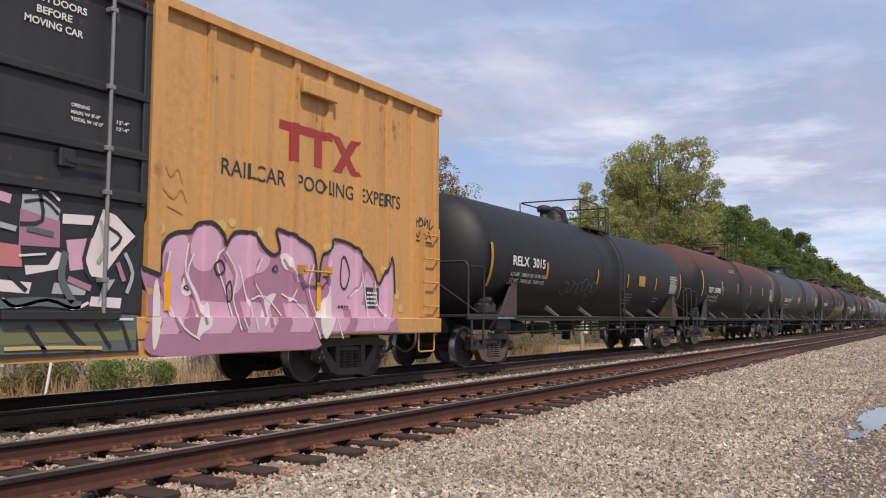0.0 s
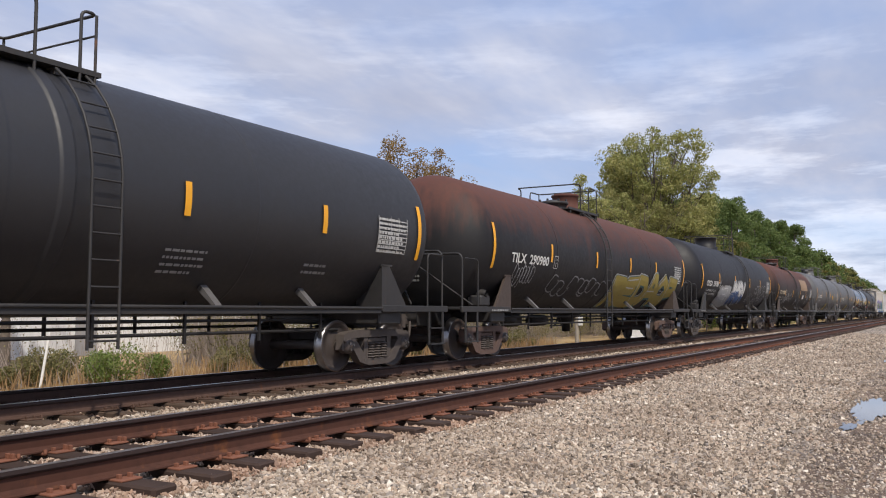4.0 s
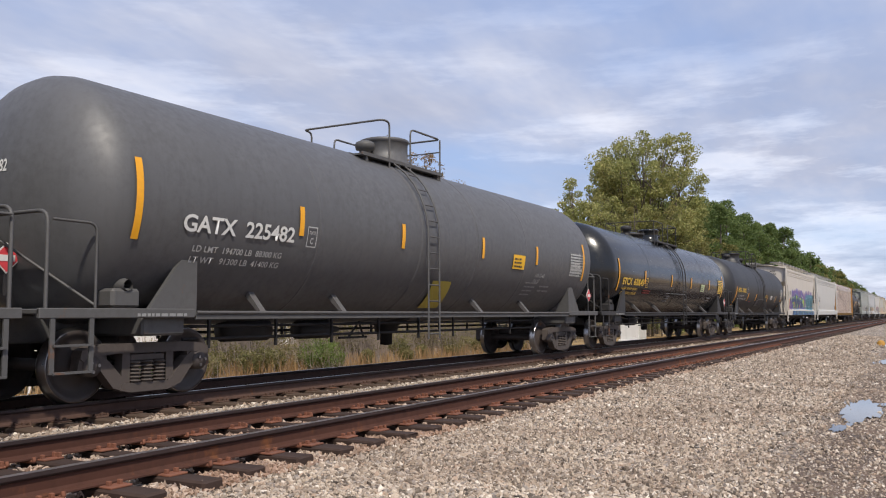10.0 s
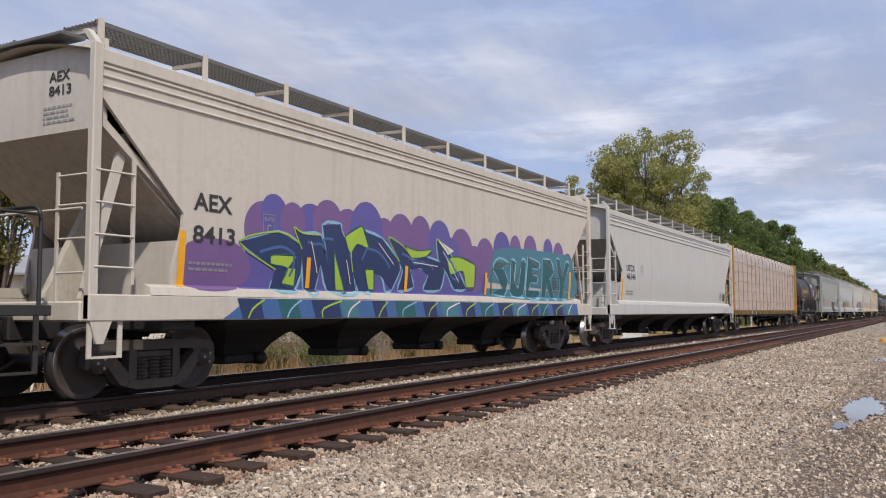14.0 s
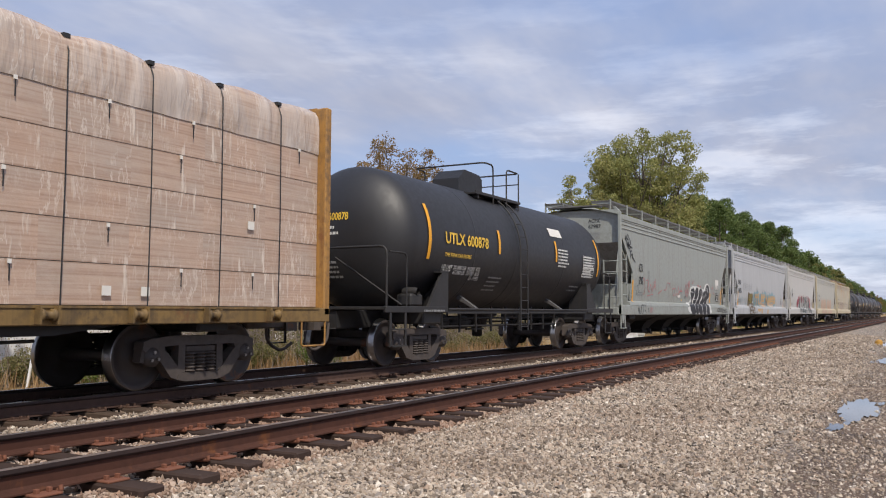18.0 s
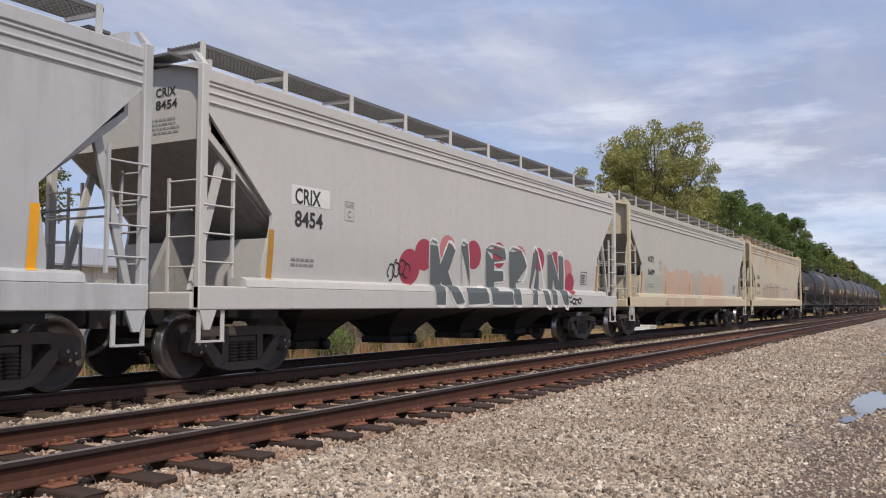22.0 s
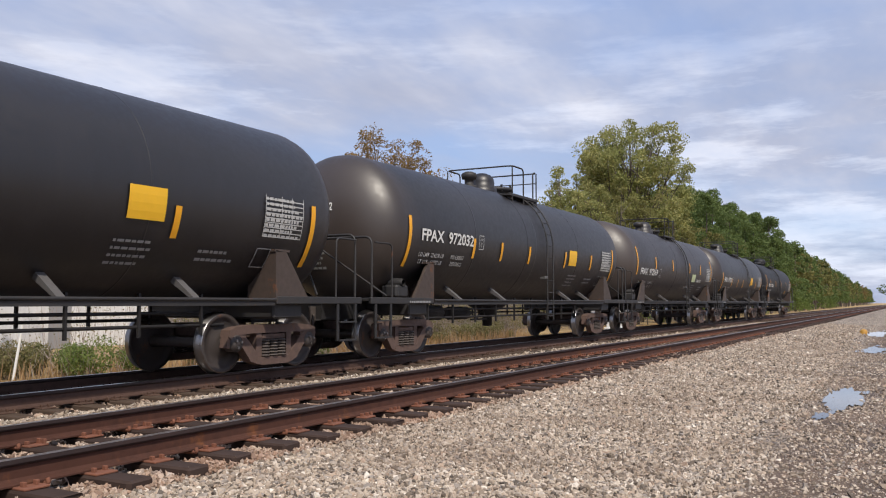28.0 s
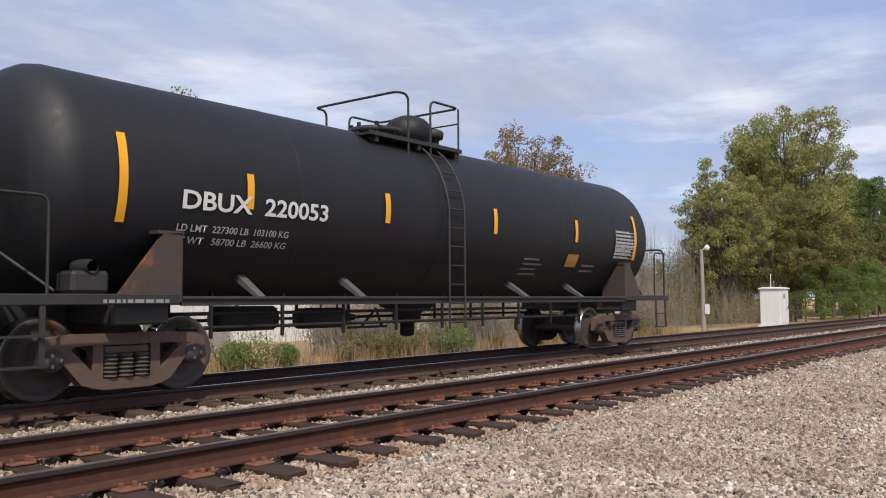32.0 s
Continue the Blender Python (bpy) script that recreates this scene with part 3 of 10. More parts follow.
def shared(key, build, mats):
    if key not in STORE:
        STORE[key] = build().mesh(key, mats)
    return STORE[key]


def thing(name, label, category, group="", at=None, kind=""):
    ob = new(name)
    ob.empty_display_size = 0.3
    if at is not None:
        ob.matrix_basis = at
    return tagged(ob, label, category, group, kind)


def arc(points, r=0.12, steps=4):
    """A polyline with its inner corners rounded."""
    pts = [Vector(p) for p in points]
    out = [pts[0]]
    for a, b, c in zip(pts, pts[1:], pts[2:]):
        d, e = (a - b), (c - b)
        k = min(r, d.length * 0.45, e.length * 0.45)
        p, q = b + d.normalized() * k, b + e.normalized() * k
        for i in range(steps + 1):
            t = i / steps
            out.append(p * (1 - t) ** 2 + b * 2 * t * (1 - t) + q * t * t)
    return out + [pts[-1]]


# ---------------------------------------------------------------- ground and tracks
def ground_z(y):
    pts = [(-2000, -0.50), (-60, -0.50), (-5, -0.46), (0.4, -0.43), (1.5, -0.41), (3.2, -0.35), (4.4, -0.30), (4.95, -0.28), (7.5, -0.265), (8.1, -0.25),
           (8.7, -0.265), (11.35, -0.265), (11.9, -0.26), (13.2, -0.62), (16.0, -0.62), (2000, -0.62)]
    for (a, p), (b, q) in zip(pts, pts[1:]):
        if a <= y <= b:
            return p + (q - p) * (y - a) / (b - a)
    return -0.6


def build_ground():
    xs = [-2500, -900, -300, -100, -40, -15, -6] + [-3 + 0.4 * i for i in range(90)] + [33 + 2.0 * i for i in range(24)] + [85 + 15 * i for i in range(16)] + [400, 700, 1300, 2600]
    ys = [-2500, -800, -250, -80, -30, -12, -6] + [-3 + 0.3 * i for i in range(56)] + [14.2, 15.2, 17, 19, 22, 26, 32, 45, 70, 120, 300, 900, 2500]
    v = []
    for x in xs:
        for y in ys:
            rough = (0.02 * noise.noise((x * 0.9, y * 0.9, 0.0)) + 0.012 * noise.noise((x * 2.7, y * 2.7, 4.0))) * (0.3 if y < 2.2 else 1.0) if -4 < x < 90 and -4 < y < 20 else 0.0
            v.append((x, y, ground_z(y) + rough))
    ny = len(ys)
    f = [(i * ny + j, (i + 1) * ny + j, (i + 1) * ny + j + 1, i * ny + j + 1) for i in range(len(xs) - 1) for j in range(ny - 1)]
    ob = new("ground", Geo().add(v, f, 0, True).mesh("ground", GROUND))
    tagged(ob, "pale ballast, brown wet dirt and dry grass verge beside the railway", "ground", kind="structure")


RAIL_H = 0.178


def rail_geo(x0, x1):
    """A flat-bottomed rail with head, web and foot, its running surface in the second slot."""
    half = [(0.036, 0.0), (0.037, -0.03), (0.030, -0.042), (0.009, -0.052), (0.008, -0.135), (0.020, -0.155), (0.076, -0.166), (0.076, -RAIL_H)]
    ring = half + [(-y, z) for y, z in half[::-1]]
    xs = [x0, x0 + (x1 - x0) * 0.1, x0 + (x1 - x0) * 0.3, x1] if x1 - x0 > 60 else [x0, x1]
    g, n = Geo(), len(half) * 2
    v = [(x, y, z) for x in xs for y, z in ring]
    for i in range(len(xs) - 1):
        for k in range(n):
            q = (i * n + k, i * n + (k + 1) % n, (i + 1) * n + (k + 1) % n, (i + 1) * n + k)
            g.f.append(q)
            g.m.append(1 if k == n - 1 else 2 if k in (0, 1, 2, n - 2, n - 3, n - 4) else 0)
            g.s.append(False)
    g.v = v
    g.f += [tuple(range(n)), tuple(range((len(xs) - 1) * n, len(xs) * n))]
    g.m += [0, 0]
    g.s += [False, False]
    return g


def tie_geo(seed):
    rng = random.Random(seed)
    g = Geo().box(-0.115, 0.115, -1.295, 1.295, -0.19, 0.0, 0.012)
    g.v = [(x + rng.uniform(-0.006, 0.006), y + rng.uniform(-0.015, 0.015), z + rng.uniform(-0.006, 0.004)) for x, y, z in g.v]
    return g


def plate_geo():
    g = Geo().box(-0.10, 0.10, -0.19, 0.19, 0.0, 0.018, 0.005)
    for sx, sy in ((-0.06, -0.105), (0.06, -0.105), (0.05, 0.105), (-0.05, 0.105), (0.07, -0.16)):
        g.box(sx - 0.014, sx + 0.014, sy - 0.02, sy + 0.02, 0.015, 0.05 + 0.01 * (sx > 0.05), 0.004)
    return g


def anchor_geo():
    return Geo().tube(arc([(0, -0.10, -0.155), (0, -0.115, -0.19), (0, 0.10, -0.20), (0, 0.118, -0.15), (0, 0.085, -0.125)], 0.03), 0.018, 6)


def build_track(centre, label, side, top, tie_mat, first, count, spacing, start, iron):
    track = thing("railway_track", label, "railway track", at=pose(0, centre, 0), kind="structure")
    for sy in (-1, 1):
        part("rail", rail_geo(-120, 1500), [side, top, RAIL_HEAD], track, at=pose(0, sy * 0.753, 0))
    rng = random.Random(int(centre * 10))
    ties = [tie_geo(k).mesh("tie", tie_mat) for k in range(5)]
    plate, anchor = shared("tie_plate_" + iron.name, plate_geo, iron), shared("rail_anchor_" + iron.name, anchor_geo, iron)
    z = -RAIL_H - 0.018
    far = Geo()
    i = 0
    x = start
    while x < 330:
        skew = rng.uniform(-1.3, 1.3)
        if first <= i < first + count:
            t = part("tie", ties[rng.randrange(5)], None, track, at=pose(x, rng.uniform(-0.04, 0.04), z + rng.uniform(-0.004, 0.002), 0, 0, skew))
            if i < first + 64:
                for sy in (-1, 1):
                    part("tie_plate", plate, None, track, at=pose(x, sy * 0.765, z, 0, 0, 0 if sy > 0 else 180))
                    if rng.random() < 0.7:
                        part("rail_anchor", anchor, None, track, at=pose(x + rng.choice((-0.15, 0.15)), sy * 0.753, 0))
        else:
            far.box(x - 0.115, x + 0.115, -1.295, 1.295, z - 0.19, z)
            for sy in (-1, 1):
                far.box(x - 0.1, x + 0.1, sy * 0.765 - 0.19, sy * 0.765 + 0.19, z, z + 0.02, slot=1)
        i += 1
        x += spacing + rng.uniform(-0.03, 0.03)
    tagged(part("distant_ties", far, [tie_mat, iron], track), kind="stuff")
    return track


def stones(name, label, spots, mat, seed, coarse=False):
    """Loose stones at (x, y, z, radius) spots, each a lumpy piece of twenty sides, or of eight where they are coarse."""
    rng = np.random.default_rng(seed)
    g = (1 + 5 ** 0.5) / 2
    ico = np.array([(-1, g, 0), (1, g, 0), (-1, -g, 0), (1, -g, 0), (0, -1, g), (0, 1, g), (0, -1, -g), (0, 1, -g), (g, 0, -1), (g, 0, 1), (-g, 0, -1), (-g, 0, 1)]) / math.sqrt(1 + g * g)
    tri = np.array([(0, 11, 5), (0, 5, 1), (0, 1, 7), (0, 7, 10), (0, 10, 11), (1, 5, 9), (5, 11, 4), (11, 10, 2), (10, 7, 6), (7, 1, 8),
                    (3, 9, 4), (3, 4, 2), (3, 2, 6), (3, 6, 8), (3, 8, 9), (4, 9, 5), (2, 4, 11), (6, 2, 10), (8, 6, 7), (9, 8, 1)])
    if coarse:
        ico = np.array([(1, 0, 0), (-1, 0, 0), (0, 1, 0), (0, -1, 0), (0, 0, 1), (0, 0, -1)]) * 1.15
        tri = np.array([(0, 2, 4), (2, 1, 4), (1, 3, 4), (3, 0, 4), (2, 0, 5), (1, 2, 5), (3, 1, 5), (0, 3, 5)])
    n, k = len(spots), len(ico)
    shape = ico[None] * rng.uniform(0.55, 1.35, (n, k, 1)) * np.stack([rng.uniform(0.8, 1.45, n), rng.uniform(0.75, 1.15, n), rng.uniform(0.55, 0.95, n)], -1)[:, None]
    q = rng.normal(size=(n, 4))
    q /= np.linalg.norm(q, axis=1, keepdims=True)
    w, x, y, z = q.T
    rot = np.stack([np.stack([1 - 2 * (y * y + z * z), 2 * (x * y - w * z), 2 * (x * z + w * y)], -1), np.stack([2 * (x * y + w * z), 1 - 2 * (x * x + z * z), 2 * (y * z - w * x)], -1),
                    np.stack([2 * (x * z - w * y), 2 * (y * z + w * x), 1 - 2 * (x * x + y * y)], -1)], -2)
    v = np.einsum("nij,nkj->nki", rot, shape) * spots[:, 3][:, None, None] + spots[:, None, :3]
    f = tri[None] + (np.arange(n) * k)[:, None, None]
    return tagged(new(name, fast_mesh(name, v.reshape(-1, 3), f.reshape(-1, 3), mat)), label, "gravel", kind="stuff")


def ballast_spots(rng, x0, x1, y0, y1, density, r0, r1, lift=0.0, keep=None):
    n = int((x1 - x0) * (y1 - y0) * density)
    x, y = rng.uniform(x0, x1, n), rng.uniform(y0, y1, n)
    r = rng.uniform(r0, r1, n) * rng.choice([0.75, 1.0, 1.0, 1.25], n)
    if keep is not None:
        ok = keep(x, y, rng.random(n))
        x, y, r = x[ok], y[ok], r[ok]
    z = np.array([ground_z(v) for v in y]) + lift + rng.uniform(-0.4, 0.55, len(x)) * r
    return np.stack([x, y, z, r], -1)


# place, half-lengths and outline seed of each puddle
PUDDLES = ((14.9, 0.96, 1.7, 0.27, 1.0), (30.2, 1.05, 2.3, 0.36, 2.0), (45.5, 1.35, 4.0, 0.50, 4.0), (12.3, 1.07, 0.40, 0.10, 5.0))


def build_ballast():
    rng = np.random.default_rng(5)
    def shoulder(x, y, u):
        edge = 1.18 + 0.16 * np.sin(x * 0.7) + 0.12 * np.sin(x * 1.9 + 1) + np.clip(x - 20, 0, 40) * 0.028
        wet = np.min([((x - a) / (b * 0.95)) ** 2 + ((y - c) / (d * 0.95)) ** 2 for a, c, b, d, _ in PUDDLES], axis=0) < 1
        return (u < np.clip((y - edge) / 0.7, 0.06, 1)) & ~wet

    spots = ballast_spots(rng, -4.0, 3.2, 0.0, 4.95, 420, 0.022, 0.038, 0.0, shoulder)
    stones("ballast_shoulder", "loose pale crushed stone ballast beside the near track", spots, STONE, 16, True)
    spots = ballast_spots(rng, 3.2, 6.6, 0.6, 4.95, 2500, 0.010, 0.026, 0.0, shoulder)
    stones("ballast_shoulder", "loose pale grey and tan crushed stone ballast beside the near track", spots, STONE, 11)
    spots = np.concatenate([
        ballast_spots(rng, 6.6, 11, 0.0, 4.95, 2300, 0.011, 0.026, 0.0, shoulder), ballast_spots(rng, 11, 17, 0.0, 4.95, 1500, 0.013, 0.028, 0.0, shoulder),
        ballast_spots(rng, 17, 32, 0.4, 4.95, 560, 0.018, 0.032, 0.0, shoulder), ballast_spots(rng, 32, 60, 0.8, 4.95, 130, 0.026, 0.042, 0.0, shoulder)])
    stones("ballast_shoulder", "loose pale crushed stone ballast farther along the near track", spots, STONE, 15, True)

    def grit(x, y, u):
        wet = np.min([((x - a) / b) ** 2 + ((y - c) / d) ** 2 for a, c, b, d, _ in PUDDLES], axis=0) < 1
        return (u < np.clip(1.6 - y * 0.5, 0.1, 1)) & (~wet | (u < 0.08))

    spots = np.concatenate([ballast_spots(rng, 6.0, 16, -0.6, 2.2, 420, 0.007, 0.017, 0.0, grit), ballast_spots(rng, 16, 32, 0.0, 2.4, 170, 0.012, 0.022, 0.0, grit)])
    stones("dirt_grit", "small brown and grey chips pressed into the damp dirt", spots, STONE, 17, True)

    def crib(x, y, u):
        return np.abs(np.abs(y - NEAR_Y) - 0.753) > 0.09

    spots = np.concatenate([ballast_spots(rng, 2.0, 14, 4.85, 7.55, 900, 0.014, 0.028, 0.024, crib), ballast_spots(rng, 14, 40, 4.85, 7.55, 190, 0.026, 0.040, 0.024, crib)])
    stones("crib_ballast", "rust-tinted crushed stone between the ties of the near track", spots, STONE_RUSTY, 12, True)
    spots = np.concatenate([ballast_spots(rng, 1.0, 20, 7.5, 8.75, 620, 0.016, 0.030, 0.03), ballast_spots(rng, 20, 60, 7.5, 8.75, 80, 0.03, 0.05, 0.03)])
    stones("ballast_between_tracks", "pale crushed stone heaped between the two tracks", spots, STONE, 13, True)
    spots = np.concatenate([ballast_spots(rng, 3.0, 24, 8.75, 11.6, 200, 0.02, 0.036, 0.004)])
    stones("dark_crib_ballast", "oily dark crushed stone between the ties under the train", spots, STONE_RUSTY, 14, True)


def build_puddle(cx, cy, lx, ly, seed):
    g, n = Geo(), 120
    ring = []
    for k in range(n):
        a = 2 * math.pi * k / n
        c, s = math.cos(a), math.sin(a)
        r = 0.9 + 0.45 * noise.noise((c * 1.4 + seed * 7, s * 1.4, seed)) + 0.30 * noise.noise((c * 4 + seed, s * 4, 2.0)) + 0.16 * noise.noise((c * 11, s * 11 + seed, 5.0))
        ring.append((cx + lx * r * math.cos(a), cy + ly * r * math.sin(a), ground_z(cy) + 0.016))
    g.add(ring, [tuple(range(n))])
    tagged(new("puddle", g.mesh("puddle", WATER)), "shallow puddle on the dirt reflecting pale sky", "puddle", "puddles on the dirt", "structure")


build_ground()
build_track(NEAR_Y, "empty rusty near track on dark wooden ties", RAIL_SIDE, RAIL_TOP_DULL, TIE, 0, 130, 0.585, 1.0, PLATE)
build_track(FAR_Y, "main track under the train with dark oily rails", RAIL_DARK, RAIL_TOP, TIE_BROWN, 0, 90, 0.53, 2.0, PLATE_DARK)
build_ballast()
for cx, cy, lx, ly, seed in PUDDLES:
    build_puddle(cx, cy, lx, ly, seed)
    for k in range(4):
        build_puddle(cx + lx * math.cos(2.1 * k + seed) * 1.25, cy + ly * math.sin(2.1 * k + seed) * 1.2, lx * 0.22, ly * 0.18, seed + k * 0.37)


# ---------------------------------------------------------------- lettering and sprayed paint on car sides
def round_side(radius, zc):
    def place(x, z, e):
        return (x, -math.sqrt(max(1e-6, (radius + e) ** 2 - (z - zc) ** 2)), z)
    return place


def flat_side(y):
    return lambda x, z, e: (x, y - e, z)


BREAKS = {}


def cut_up(polys, place):
    """Splits flat convex pieces along the lines at which a kinked side bends."""
    for axis, lines in enumerate(BREAKS[place]):
        for c in lines:
            out = []
            for poly in polys:
                if min(q[axis] for q in poly) >= c - 1e-6 or max(q[axis] for q in poly) <= c + 1e-6:
                    out.append(poly)
                    continue
                near, far = [], []
                for a, b in zip(poly, poly[1:] + poly[:1]):
                    (near if a[axis] <= c else far).append(a)
                    if (a[axis] - c) * (b[axis] - c) < 0:
                        t = (c - a[axis]) / (b[axis] - a[axis])
                        m = (a[0] + (b[0] - a[0]) * t, a[1] + (b[1] - a[1]) * t)
                        near.append(m)
                        far.append(m)
                out += [q for q in (near, far) if len(q) > 2]
            polys = out
    return polys


def weld(g, place, polys, e):
    """Lays flat pieces on a side as one connected sheet."""
    at, verts, faces = {}, [], []
    for poly in polys:
        face = []
        for x, z in poly:
            key = (round(x, 4), round(z, 4))
            if key not in at:
                at[key] = len(verts)
                verts.append(place(x, z, e))
            if at[key] not in face:
                face.append(at[key])
        if len(face) > 2:
            faces.append(tuple(face))
    return g.add(verts, faces)


def lay_pieces(g, place, polys, e):
    return weld(g, place, cut_up(polys, place), e)


def patch(place, x0, x1, z0, z1, e=0.006, slant=0.0, g=None, slot=0):
    g = g or Geo()
    if place in BREAKS:
        return lay_pieces(g, place, [[(x0, z0), (x1, z0), (x1 + slant, z1), (x0 + slant, z1)]], e)
    nz, nx = max(1, int(abs(z1 - z0) / 0.1)), max(1, int(abs(x1 - x0) / 1.5))
    v = [place(x0 + (x1 - x0) * i / nx + slant * j / nz, z0 + (z1 - z0) * j / nz, e) for j in range(nz + 1) for i in range(nx + 1)]
    w = nx + 1
    return g.add(v, [(j * w + i, j * w + i + 1, (j + 1) * w + i + 1, (j + 1) * w + i) for j in range(nz) for i in range(nx)], slot)


def frame_lines(place, x0, x1, z0, z1, w=0.02, e=0.008, g=None):
    g = g or Geo()
    for a, b, c, d in ((x0, x1, z0, z0 + w), (x0, x1, z1 - w, z1), (x0, x0 + w, z0 + w, z1 - w), (x1 - w, x1, z0 + w, z1 - w)):
        patch(place, a, b, c, d, e, 0.0, g)
    return g


def word_bars(place, x0, x1, z0, z1, rows, seed, e=0.007, fill=0.48, g=None):
    """Lines of small writing as plain bars."""
    g, rng = g or Geo(), random.Random(seed)
    step = (z1 - z0) / rows
    for r in range(rows):
        x, z = x0, z1 - (r + 1) * step
        end = x1 - rng.uniform(0, 0.3) * (x1 - x0)
        while x < end - 0.03:
            w = min(rng.uniform(0.035, 0.12), end - x)
            patch(place, x, x + w, z, z + step * fill, e, 0.0, g)
            x += w + 0.022
    return g


def lettering(parent, text, place, x0, x1, z0, height, mat, e=0.008, label="", bold=0.022):
    """Painted letters laid on a side, fitted between x0 and x1."""
    curve = bpy.data.curves.new("lettering", "FONT")
    curve.body, curve.size, curve.resolution_u, curve.offset = text, 1.0, 3, bold
    ob = bpy.data.objects.new("lettering", curve)
    me = bpy.data.meshes.new_from_object(ob)
    bpy.data.objects.remove(ob)
    bpy.data.curves.remove(curve)
    co = np.empty(len(me.vertices) * 3)
    me.vertices.foreach_get("co", co)
    co = co.reshape(-1, 3)
    lo, hi = co.min(0), co.max(0)
    u = (co[:, 0] - lo[0]) / (hi[0] - lo[0])
    v = (co[:, 1] - lo[1]) / (hi[1] - lo[1])
    if place in BREAKS:
        me.calc_loop_triangles()
        at = [(x0 + (x1 - x0) * a, z0 + height * b) for a, b in zip(u, v)]
        g = lay_pieces(Geo(), place, [[at[i] for i in t.vertices] for t in me.loop_triangles], e)
        bpy.data.meshes.remove(me)
        return part("lettering", g, mat, parent, label)
    out = [place(x0 + (x1 - x0) * a, z0 + height * b, e) for a, b in zip(u, v)]
    me.vertices.foreach_set("co", np.array(out, np.float32).ravel())
    me.materials.clear()
    me.materials.append(mat)
    me.update()
    ob = new("lettering", me)
    ob.parent = parent
    return tagged(ob, label)


def blob(g, place, pts, cx, cz, e, slot):
    """A star-shaped patch of paint, cut into rings so that it follows a curved side."""
    n, rings = len(pts), 4
    v = [place(cx, cz, e)]
    for r in range(1, rings + 1):
        v += [place(cx + (x - cx) * r / rings, cz + (z - cz) * r / rings, e) for x, z in pts]
    f = [(0, 1 + k, 1 + (k + 1) % n) for k in range(n)]
    for r in range(rings - 1):
        f += [(1 + r * n + k, 1 + (r + 1) * n + k, 1 + (r + 1) * n + (k + 1) % n, 1 + r * n + (k + 1) % n) for k in range(n)]
    g.add(v, f, slot)


SKELETON = {
    "A": [[(0, 0), (0.45, 1), (0.6, 1), (1, 0)], [(0.22, 0.38), (0.85, 0.38)]], "B": [[(0.1, 0), (0.1, 1), (0.75, 0.95), (0.8, 0.62), (0.2, 0.52), (0.9, 0.42), (0.85, 0.03), (0.1, 0)]],
    "C": [[(0.95, 0.85), (0.5, 1), (0.08, 0.7), (0.08, 0.3), (0.5, 0), (0.95, 0.15)]], "D": [[(0.1, 0), (0.1, 1), (0.7, 0.9), (0.92, 0.5), (0.7, 0.08), (0.1, 0)]],
    "E": [[(0.95, 1), (0.12, 0.95), (0.08, 0.05), (0.98, 0)], [(0.12, 0.52), (0.8, 0.55)]], "F": [[(0.95, 1), (0.12, 0.95), (0.1, 0)], [(0.12, 0.5), (0.8, 0.55)]],
    "K": [[(0.1, 1), (0.1, 0)], [(0.95, 1), (0.2, 0.5), (1.0, 0)]], "L": [[(0.15, 1), (0.1, 0.05), (0.95, 0)]], "M": [[(0, 0), (0.1, 1), (0.5, 0.35), (0.9, 1), (1, 0)]],
    "N": [[(0.05, 0), (0.1, 1), (0.9, 0), (0.95, 1)]], "P": [[(0.12, 0), (0.12, 1), (0.85, 0.9), (0.85, 0.52), (0.15, 0.45)]], "R": [[(0.12, 0), (0.12, 1), (0.85, 0.9), (0.8, 0.55), (0.2, 0.48), (0.95, 0)]],
    "S": [[(0.92, 0.85), (0.45, 1), (0.1, 0.78), (0.85, 0.35), (0.6, 0.02), (0.05, 0.12)]], "T": [[(0, 1), (1, 0.95)], [(0.5, 1), (0.5, 0)]], "U": [[(0.08, 1), (0.12, 0.2), (0.5, 0), (0.88, 0.2), (0.95, 1)]],
    "V": [[(0, 1), (0.5, 0), (1, 1)]], "W": [[(0, 1), (0.22, 0), (0.5, 0.7), (0.78, 0), (1, 1)]], "Y": [[(0, 1), (0.5, 0.45), (1, 1)], [(0.5, 0.45), (0.45, 0)]], "O": [[(0.5, 1), (0.05, 0.6), (0.2, 0.05), (0.8, 0.05), (0.95, 0.6), (0.5, 1)]]}


def ribbon(g, place, pts, wide, e, slots, mid, limit, count):
    """A thick painted stroke along a polyline, with rounded bends, cut short enough to follow a curved side.
    Each piece lies a hair above the one before, so that no two share a plane."""
    def lay(x, z):
        return place(x, min(max(z, limit[0]), limit[1]), e + 0.00033 * (count[0] % 23))
    for (ax, az), (bx, bz) in zip(pts, pts[1:]):
        d = math.hypot(bx - ax, bz - az) + 1e-6
        nx, nz = -(bz - az) / d * wide, (bx - ax) / d * wide
        n = max(1, int(d / 0.15))
        count[0] += 1
        for i in range(n):
            t, u = i / n, (i + 1) / n
            px, pz, qx, qz = ax + (bx - ax) * t, az + (bz - az) * t, ax + (bx - ax) * u, az + (bz - az) * u
            slot = slots[0] if (pz + qz) / 2 > mid else slots[1]
            g.add([lay(px + nx, pz + nz), lay(qx + nx, qz + nz), lay(qx, qz), lay(px, pz)], [(0, 1, 2, 3)], slot)
            g.add([lay(px, pz), lay(qx, qz), lay(qx - nx, qz - nz), lay(px - nx, pz - nz)], [(0, 1, 2, 3)], slot)
    for x, z in pts:
        count[0] += 1
        ring = [lay(x + wide * math.cos(a), z + wide * math.sin(a)) for a in (math.pi * k / 5 for k in range(10))]
        g.add([lay(x, z)] + ring, [(0, 1 + k, 1 + (k + 1) % 10) for k in range(10)], slots[0] if z > mid else slots[1])


